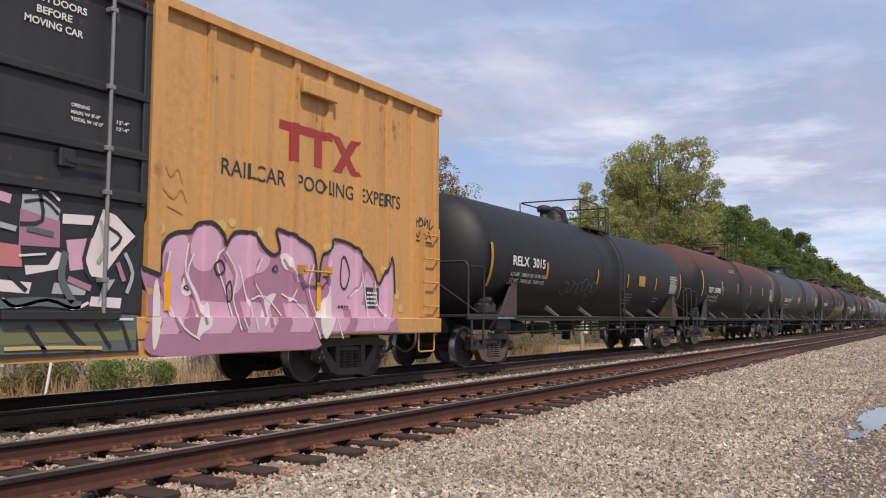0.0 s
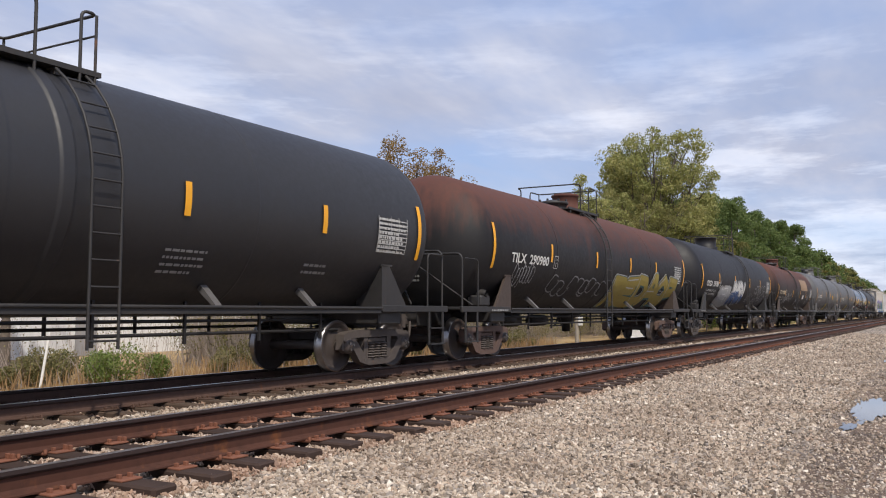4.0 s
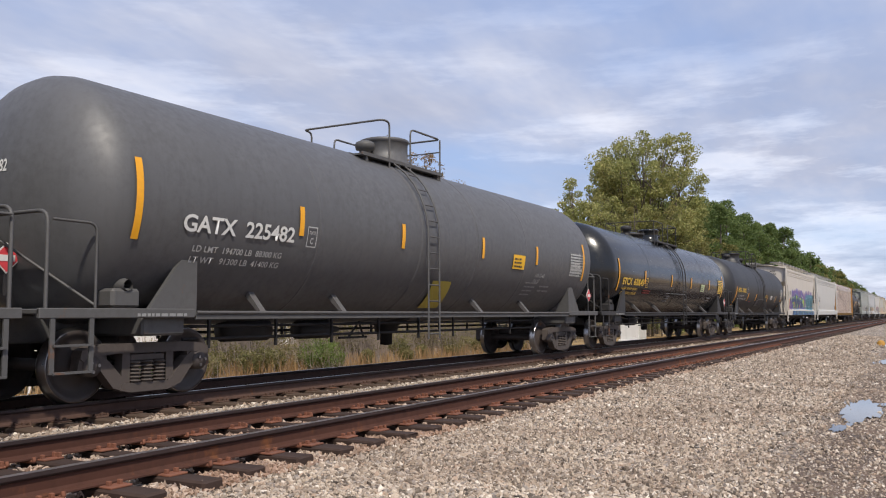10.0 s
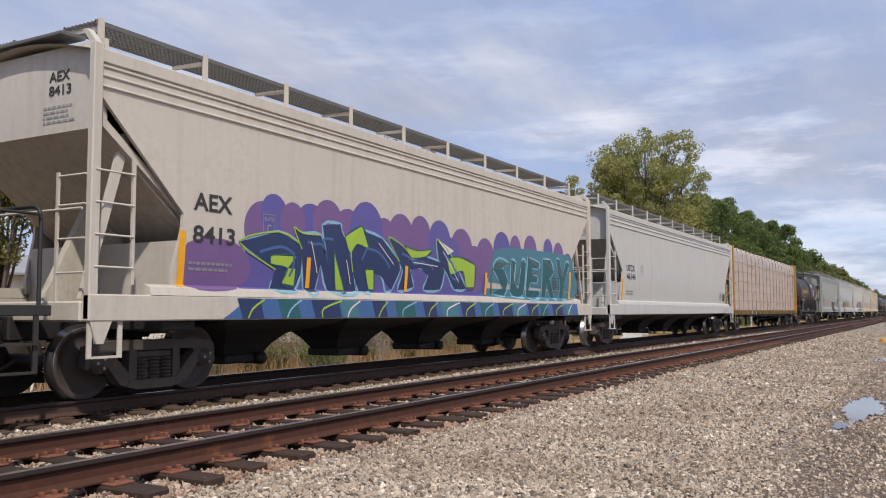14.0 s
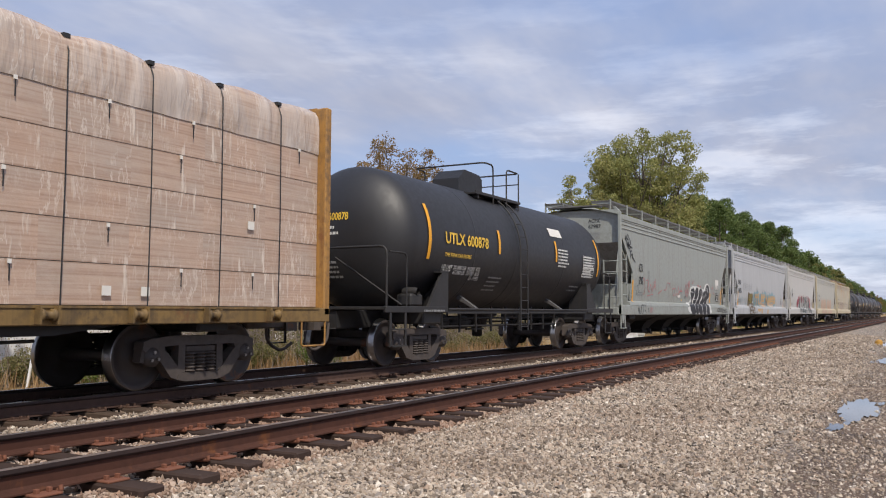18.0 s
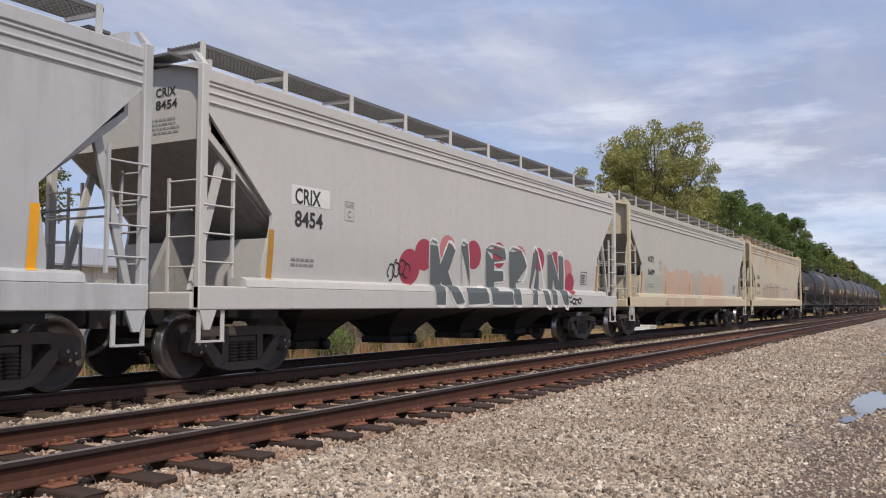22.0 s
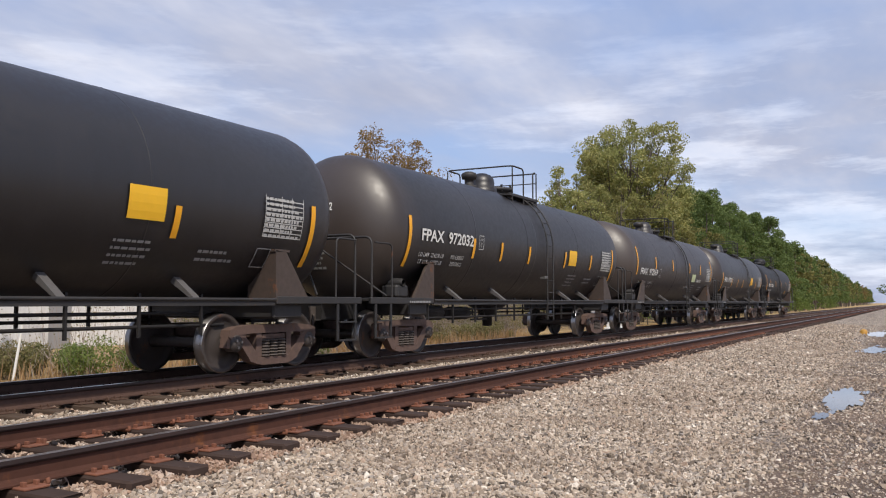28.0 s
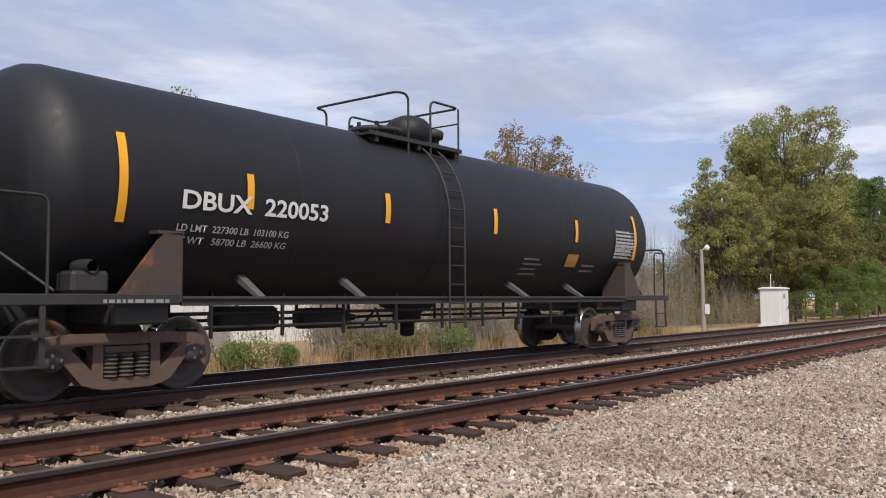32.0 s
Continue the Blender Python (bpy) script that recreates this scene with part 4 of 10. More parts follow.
def graffiti(parent, place, x0, x1, z0, z1, shapes, colours, seed, label, cloud=None, fat=0.15, lean=0.0, limit=(1.0, 4.1), jut=0.12, halo=0.05, shadow=None):
    """A sprayed mural of fat interlocking letter forms: a backing cloud, a light halo, dark rims, two-tone fills and light edges.
    colours: rim, upper fill, lower fill, halo and edge light."""
    rng = random.Random(seed)
    rim, fill, fill2, light = colours
    count = len(shapes)
    w, tall = (x1 - x0) / count, z1 - z0
    mid = z0 + tall * 0.45
    if cloud:
        g = Geo()
        n = int((x1 - x0) / (tall * 0.42)) + 2
        for i in range(n):
            cx, cz = x0 + (x1 - x0) * i / (n - 1) + rng.uniform(-0.1, 0.1), z1 - rng.uniform(0.0, 0.35) * tall
            rx, rz = tall * rng.uniform(0.36, 0.55), tall * rng.uniform(0.30, 0.46)
            ring = [(cx + rx * math.cos(a), min(max(cz + rz * math.sin(a), limit[0]), limit[1])) for a in (2 * math.pi * k / 20 for k in range(20))]
            blob(g, place, ring, cx, cz, 0.0026 + 0.0004 * (i % 7), i % len(cloud))
            blob(g, place, [(x, max(limit[0], z - tall * 0.4)) for x, z in ring], cx, max(limit[0], cz - tall * 0.4), 0.0022 + 0.0004 * (i % 7), (i + 1) % len(cloud))
        part("graffiti_background", g, [SPRAY[c] for c in cloud], parent, "sprayed cloud of round blobs")
    thick = tall * fat
    halos, rims, fills, lights = Geo(), Geo(), Geo(), Geo()
    order = [[0], [0], [0], [0]]
    for i, ch in enumerate(shapes):
        if ch not in SKELETON:
            continue
        size = rng.uniform(0.92, 1.08)
        drop = rng.uniform(-0.05, 0.05) * tall
        slope = lean + rng.uniform(-0.12, 0.12)
        for stroke in SKELETON[ch]:
            pts = []
            for k, (u, v) in enumerate(stroke):
                end = k in (0, len(stroke) - 1)
                v = v + (rng.uniform(0, jut) * (1 if v > 0.5 else -1) if end else rng.uniform(-0.03, 0.03))
                u = 0.5 + (u - 0.5) * 1.06 + (rng.uniform(-jut, jut) if end else rng.uniform(-0.03, 0.03))
                z = z0 + thick + drop + v * (tall - 2 * thick) * size
                pts.append((x0 + w * (i + u) + slope * (z - mid), z))
            ribbon(halos, place, pts, thick + 0.05 + halo, 0.006, (0, 0), mid, limit, order[0])
            ribbon(rims, place, [(x + 0.02, z - 0.02) for x, z in pts], thick + 0.04, 0.0145, (0, 0), mid, limit, order[1])
            ribbon(fills, place, pts, thick, 0.023, (0, 1), mid + rng.uniform(-0.1, 0.1) * tall, limit, order[2])
            ribbon(lights, place, [(x - thick * 0.55, z + thick * 0.35) for x, z in pts[:2]], max(0.012, thick * 0.10), 0.032, (0, 0), mid, limit, order[3])
    part("graffiti_halo", halos, SPRAY[light], parent)
    part("graffiti_rim", rims, SPRAY[rim], parent)
    part("graffiti_fill", fills, [SPRAY[fill], SPRAY[fill2]], parent, label)
    part("graffiti_edge_light", lights, SPRAY[light], parent)


def scribble(parent, place, x0, x1, z0, z1, colour, seed, width=0.018, strokes=7, e=0.009):
    """A quick tag: thin looping strokes."""
    g, rng = Geo(), random.Random(seed)
    w = (x1 - x0) / strokes
    for i in range(strokes):
        cx, cz = x0 + w * (i + 0.5), (z0 + z1) / 2 + rng.uniform(-0.2, 0.2) * (z1 - z0)
        a0, turns = rng.uniform(0, 6.28), rng.uniform(0.5, 1.25)
        pts = []
        for k in range(15):
            a = a0 + 6.28 * turns * k / 14
            pts.append((cx + w * 0.62 * math.cos(a) + 0.1 * w * math.sin(3 * a), cz + (z1 - z0) * 0.42 * math.sin(a) * (1 - 0.35 * k / 14)))
        for (ax, az), (bx, bz) in zip(pts, pts[1:]):
            d = math.hypot(bx - ax, bz - az) + 1e-6
            nx, nz = -(bz - az) / d * width * 0.5, (bx - ax) / d * width * 0.5
            h = e + 0.0003 * ((i * 5 + len(g.f)) % 19)
            g.add([place(ax + nx, az + nz, h), place(bx + nx, bz + nz, h), place(bx - nx, bz - nz, h), place(ax - nx, az - nz, h)], [(0, 1, 2, 3)])
    tagged(part("graffiti_tag", g, SPRAY[colour], parent, "thin sprayed " + colour + " tag"), kind="stuff")


def soften(pts, closed, steps=4):
    """A smooth curve through a few points."""
    n, out = len(pts), []
    for i in range(n if closed else n - 1):
        a, b, c, d = (pts[(i + k) % n] if closed else pts[min(max(i + k, 0), n - 1)] for k in (-1, 0, 1, 2))
        for s in range(steps):
            t = s / steps
            out.append(tuple(0.5 * (2 * b[j] + (c[j] - a[j]) * t + (2 * a[j] - 5 * b[j] + 4 * c[j] - d[j]) * t * t + (3 * b[j] - a[j] - 3 * c[j] + d[j]) * t ** 3) for j in (0, 1)))
    return out if closed else out + [pts[-1]]


def daub(parent, place, colour, pts, e, label="", sharp=False, cut=0.26):
    """One sprayed field with a soft outline, cut small enough to follow the side that it lies on."""
    ring = pts if sharp else soften(pts, True)
    todo = [[ring[i] for i in t] for t in geometry.tessellate_polygon([[Vector((x, z, 0)) for x, z in ring]])]
    if place in BREAKS:
        return part("graffiti_field", lay_pieces(Geo(), place, todo, e), SPRAY[colour], parent, label)
    small = []
    while todo:
        a, b, c = todo.pop()
        if max(math.dist(a, b), math.dist(b, c), math.dist(c, a)) > cut:
            ab, bc, ca = (((p[0] + q[0]) / 2, (p[1] + q[1]) / 2) for p, q in ((a, b), (b, c), (c, a)))
            todo += [(a, ab, ca), (ab, b, bc), (ca, bc, c), (ab, bc, ca)]
        else:
            small.append((a, b, c))
    g = weld(Geo(), place, small, e)
    return part("graffiti_field", g, SPRAY[colour], parent, label)


def stroke(parent, place, colour, wide, pts, e=0.01):
    """One sprayed line."""
    line = []
    for a, b in zip(soften(pts, False, 3), soften(pts, False, 3)[1:]):
        n = max(1, math.ceil(math.dist(a, b) / 0.15))
        line += [(a[0] + (b[0] - a[0]) * k / n, a[1] + (b[1] - a[1]) * k / n) for k in range(n)]
    line.append(pts[-1])
    edges = []
    for i, (x, z) in enumerate(line):
        (ax, az), (bx, bz) = line[max(0, i - 1)], line[min(len(line) - 1, i + 1)]
        d = math.hypot(bx - ax, bz - az) + 1e-6
        nx, nz = -(bz - az) / d * wide * 0.5, (bx - ax) / d * wide * 0.5
        edges.append(((x + nx, z + nz), (x - nx, z - nz)))
    strips = [[p[0], p[1], q[1], q[0]] for p, q in zip(edges, edges[1:])]
    g = lay_pieces(Geo(), place, strips, e) if place in BREAKS else weld(Geo(), place, strips, e)
    return part("graffiti_line", g, SPRAY[colour], parent)


def marks(name, geo, mat, parent, label=""):
    """Many small painted bars that cannot be told apart."""
    return tagged(part(name, geo, mat, parent, label), kind="stuff")


# ---------------------------------------------------------------- running gear, shared by all cars
WHEEL_R, AXLE = 0.457, 0.889
SPINNING = []                        # wheelset, its place along the car, its car


def wheelset_geo():
    g = Geo()
    prof = [(0.665, 0.09), (0.675, 0.18), (0.70, 0.22), (0.715, 0.37), (0.68, 0.40), (0.675, 0.478), (0.695, 0.485), (0.713, 0.463), (0.808, 0.452), (0.815, 0.442),
            (0.815, 0.392), (0.785, 0.372), (0.755, 0.22), (0.805, 0.165), (0.805, 0.08)]
    slots = [0, 0, 0, 0, 0, 1, 1, 1, 1, 0, 0, 0, 0, 0]
    for s in (-1, 1):
        g.lathe([(s * a, r) for a, r in prof], "y", seg=36, slots=slots)
        g.lathe([(s * 0.93, 0.09), (s * 0.93, 0.13), (s * 1.09, 0.13), (s * 1.095, 0.11), (s * 1.12, 0.105), (s * 1.125, 0.0)], "y", seg=14, slots=[0] * 5)
        for k in range(3):
            a = 2 * math.pi * k / 3
            g.lathe([(s * 1.11, 0.022), (s * 1.145, 0.022), (s * 1.145, 0.0)], "y", (0.065 * math.sin(a), 0, 0.065 * math.cos(a)), 6, [1, 1], False)
    g.lathe([(-0.95, 0.085), (-0.66, 0.095), (0.0, 0.08), (0.66, 0.095), (0.95, 0.085)], "y", seg=12, slots=[0] * 4)
    return g


def side_frame_geo():
    g = Geo()
    lo, hi = -0.09, 0.09
    top = [(-1.06, 0.56), (-1.04, 0.66), (-0.92, 0.70), (-0.60, 0.73), (0.60, 0.73), (0.92, 0.70), (1.04, 0.66), (1.06, 0.56), (0.98, 0.50), (0.90, 0.58),
           (0.52, 0.60), (-0.52, 0.60), (-0.90, 0.58), (-0.98, 0.50)]
    g.prism(top, lo, hi)
    for s in (-1, 1):
        g.prism([(s * 0.96, 0.57), (s * 0.76, 0.60), (s * 0.62, 0.50), (s * 0.30, 0.17), (s * 0.42, 0.13), (s * 0.56, 0.17), (s * 0.74, 0.38)], lo * 0.9, hi * 0.9)
        g.prism([(s * 0.30, 0.22), (s * 0.43, 0.24), (s * 0.42, 0.64), (s * 0.30, 0.64)], lo * 0.8, hi * 0.8)
        g.prism([(s * 1.055, 0.58), (s * 1.09, 0.40), (s * 1.03, 0.38), (s * 0.99, 0.55)], lo * 0.8, hi * 0.8)
        g.prism([(s * 0.79, 0.60), (s * 0.74, 0.42), (s * 0.69, 0.42), (s * 0.66, 0.60)], lo * 0.8, hi * 0.8)
        g.box(s * AXLE - 0.14, s * AXLE + 0.14, lo * 0.9, hi * 0.9, 0.54, 0.63, 0.02)
    g.prism([(-0.46, 0.135), (-0.30, 0.10), (0.30, 0.10), (0.46, 0.135), (0.42, 0.22), (-0.42, 0.22)], lo, hi)
    g.box(-0.28, 0.28, lo * 0.7, hi * 0.7, 0.50, 0.585, 0.012)
    return g


def spring_geo():
    prof = []
    for i in range(13):
        prof.append((0.22 + 0.28 * i / 12, 0.098 if i % 2 else 0.066))
    return Geo().lathe(prof, "z", (0, 0, 0), 12, None, False)


def bolster_geo():
    g = Geo().box(-0.20, 0.20, -0.98, 0.98, 0.50, 0.68, 0.03)
    g.lathe([(0.66, 0.32), (0.80, 0.30), (0.80, 0.0)], "z", seg=16)
    return g


def brake_beam_geo():
    g = Geo().tube([(0, -0.75, 0.40), (0.06, 0, 0.40), (0, 0.75, 0.40)], 0.03, 6)
    for s in (-1, 1):
        g.prism([(-0.02, 0.30), (0.05, 0.26), (0.075, 0.42), (0.05, 0.58), (-0.02, 0.54)], s * 0.76 - 0.04, s * 0.76 + 0.04)
    return g


def add_truck(car, x, mat):
    t = part("truck", shared("bolster_" + mat.name, bolster_geo, mat), None, car, "dusty cast steel four-wheel truck", pose(x, 0, 0))
    for s in (-1, 1):
        part("side_frame", shared("side_frame_" + mat.name, side_frame_geo, mat), None, t, at=pose(0, s * 1.0, 0))
        for dx in (-0.20, 0.0, 0.20):
            part("coil_spring", shared("spring", spring_geo, TRUCK), None, t, at=pose(dx, s * 1.03, 0))
        part("brake_beam", shared("brake_beam", brake_beam_geo, UNDER), None, t, at=pose(s * 0.40, 0, 0, 0, 0, 0 if s > 0 else 180))
        w = part("wheelset", shared("wheelset", wheelset_geo, [WHEEL, TREAD]), None, t, "dark wheels with bright worn rims", pose(s * AXLE, 0, WHEEL_R))
        SPINNING.append((w, x + s * AXLE, car, s * AXLE))


def coupler_geo():
    g = Geo().box(-0.35, 0.75, -0.11, 0.11, 0.77, 0.96, 0.03)
    g.prism([(0.62, -0.16), (0.86, -0.20), (1.0, -0.10), (0.98, 0.02), (0.88, 0.0), (0.86, 0.16), (0.70, 0.19)], 0.72, 1.0, "z")
    g.tube(arc([(0.55, 0.25, 0.85), (0.65, 0.3, 0.5), (0.95, 0.22, 0.34), (1.1, 0.1, 0.5)], 0.2), 0.03, 6)
    return g


def brake_wheel_geo():
    g = Geo()
    ring = [(0, 0.28 * math.cos(2 * math.pi * k / 16), 0.28 * math.sin(2 * math.pi * k / 16)) for k in range(17)]
    g.tube(ring, 0.016, 5, caps=False)
    for k in range(5):
        a = 2 * math.pi * k / 5
        g.tube([(0, 0, 0), (0.03, 0.14 * math.cos(a), 0.14 * math.sin(a)), (0, 0.28 * math.cos(a), 0.28 * math.sin(a))], 0.012, 4)
    g.lathe([(-0.02, 0.0), (-0.02, 0.05), (0.12, 0.05), (0.12, 0.0)], "x", seg=10)
    return g


# ---------------------------------------------------------------- tank cars
def tank_geo(half, r, zc, rings):
    """A long shell with elliptical heads and a few weld or jacket rings."""
    prof = []
    depth = r * 0.52
    for k in range(9):
        a = math.pi / 2 * k / 8
        prof.append((-half - depth * math.cos(a), max(0.001, r * math.sin(a))))
    xs = sorted({round(x, 3) for c, w, h in rings for x in (c - w - 0.03, c - w, c - w + 0.015, c - w + 0.04, c + w - 0.04, c + w - 0.015, c + w, c + w + 0.03)} | {-half + 2.0 * i for i in range(1, int(half))})
    for x in xs:
        if -half < x < half:
            lift = max([h for c, w, h in rings if c - w + 0.01 < x < c + w - 0.01], default=0.0)
            prof.append((x, r + lift))
    prof += [(-x, q) for x, q in prof[8::-1]]
    return Geo().lathe(prof, "x", (0, 0, zc), 56)


def head_side(half, r, zc):
    """Lays flat work on the leading head, which faces along -x; the first coordinate runs towards the near side."""
    def place(u, z, e):
        q = min(0.999, (u * u + (z - zc) ** 2) / (r * r))
        return (-half - r * 0.52 * math.sqrt(1 - q) - e, -u, z)
    return place


def ladder_parts(car, x, r, zc, z_top, mat, sides=(-1, 1)):
    for s in sides:
        def rail_line(dx):
            pts = [(x + dx, s * (r + 0.09), 0.62), (x + dx, s * (r + 0.09), zc + 0.1)]
            for k in range(1, 7):
                z = zc + 0.1 + (z_top - zc - 0.1) * k / 6
                pts.append((x + dx, s * math.sqrt(max(0.05, (r + 0.09) ** 2 - (z - zc) ** 2)), z))
            return pts
        lad = part("ladder", Geo().tube(rail_line(-0.21), 0.02, 5).tube(rail_line(0.21), 0.02, 5), mat, car)
        rung = shared("rung_" + mat.name, lambda: Geo().tube([(-0.21, 0, 0), (0.21, 0, 0)], 0.014, 5), mat)
        z = 0.72
        while z < z_top:
            y = (r + 0.09) if z < zc + 0.1 else math.sqrt(max(0.05, (r + 0.09) ** 2 - (z - zc) ** 2))
            part("rung", rung, None, lad, at=pose(x, s * y, z))
            z += 0.31


def valve_geo(kind, x, top, y=0.0):
    """One fitting on the crown: a covered housing, a domed one, a low flanged manway, a capped vent or a box."""
    if kind == "housing":
        prof = [(top - 0.1, 0.56), (top + 0.05, 0.56), (top + 0.07, 0.50), (top + 0.46, 0.50), (top + 0.48, 0.53), (top + 0.53, 0.53), (top + 0.55, 0.48), (top + 0.56, 0.0)]
    elif kind == "drum":
        prof = [(top - 0.1, 0.46), (top + 0.05, 0.46), (top + 0.07, 0.40), (top + 0.42, 0.40), (top + 0.44, 0.43), (top + 0.49, 0.43), (top + 0.52, 0.36), (top + 0.53, 0.0)]
    elif kind == "dome":
        prof = [(top - 0.06, 0.40), (top + 0.07, 0.40), (top + 0.09, 0.34), (top + 0.24, 0.34), (top + 0.34, 0.31), (top + 0.42, 0.24), (top + 0.47, 0.13), (top + 0.485, 0.0)]
    elif kind == "ball":
        prof = [(top - 0.06, 0.34), (top + 0.04, 0.34), (top + 0.10, 0.41), (top + 0.24, 0.44), (top + 0.38, 0.41), (top + 0.48, 0.31), (top + 0.54, 0.17), (top + 0.56, 0.0)]
    elif kind == "manway":
        prof = [(top - 0.06, 0.40), (top + 0.08, 0.40), (top + 0.09, 0.46), (top + 0.17, 0.46), (top + 0.18, 0.30), (top + 0.24, 0.12), (top + 0.25, 0.0)]
    else:
        prof = [(top - 0.06, 0.20), (top + 0.06, 0.20), (top + 0.07, 0.12), (top + 0.22, 0.12), (top + 0.23, 0.19), (top + 0.33, 0.21), (top + 0.38, 0.19), (top + 0.42, 0.10), (top + 0.43, 0.0)]
    return Geo().lathe(prof, "z", (x, y, 0), 20)


def top_fittings(car, r, zc, mat, dome, rails, tools):
    """Manway, valves, grated platform and the two safety hoops on the crown; rails: both hoops' reach along the car."""
    top = zc + r
    (xa, xb), (xc, xd) = rails
    wide = 0.96
    foot = zc + math.sqrt(r * r - wide * wide) - 0.02
    h = top + 0.60
    for y0, y1 in ((-0.98, -0.66), (0.66, 0.98)):
        z0 = top - 0.13
        g = Geo().prism([(y0, z0), (y0 + 0.03, z0), (y0 + 0.03, z0 - 0.03), (y1 - 0.03, z0 - 0.03), (y1 - 0.03, z0), (y1, z0), (y1, z0 - 0.065), (y0, z0 - 0.065)], xb - 0.95, xd + 0.08, "x")
        part("walkway", g, mat, car)
    for xx in (xb - 0.75, (xb + xc) / 2, xd - 0.05):
        part("crossbeam", Geo().box(xx - 0.035, xx + 0.035, -0.95, 0.95, top - 0.29, top - 0.19), mat, car)
    for x0, x1 in ((xa, xb), (xd, xc)):
        pts = [(x1, wide, foot), (x1, wide, h), (x0, wide, h), (x0, -wide, h), (x1, -wide, h), (x1, -wide, foot)]
        g = Geo().tube(arc(pts, 0.13), 0.021, 6)
        if abs(x1 - x0) > 0.6 or x0 > x1:
            for y in (-wide, wide):
                g.tube([(x0, y, foot), (x0, y, h - 0.01)], 0.019, 6)
        part("safety_rail", g, mat, car)
    part("safety_rail", Geo().tube([(xd - 0.02, wide, h - 0.28), (xd - 0.02, -wide, h - 0.28)], 0.015, 5), mat, car)
    for kind, x in tools:
        if kind == "box":
            g = Geo().prism([(x - 0.62, top - 0.05), (x + 0.62, top - 0.05), (x + 0.62, top + 0.36), (x + 0.45, top + 0.46), (x - 0.30, top + 0.50), (x - 0.62, top + 0.26)], -0.36, 0.36)
            part("valve_housing", g, dome, car)
        elif kind == "manway":
            lid = part("manway", valve_geo(kind, x, top), mat, car)
            bolt = shared("manway_bolt_" + mat.name, lambda: Geo().box(-0.025, 0.025, -0.025, 0.025, 0.06, 0.24), mat)
            for k in range(8):
                a = 2 * math.pi * k / 8
                part("bolt", bolt, None, lid, at=pose(x + 0.42 * math.cos(a), 0.42 * math.sin(a), top))
        else:
            part("vent" if kind == "vent" else "valve_housing", valve_geo(kind, x, top), mat if kind == "vent" else dome, car)


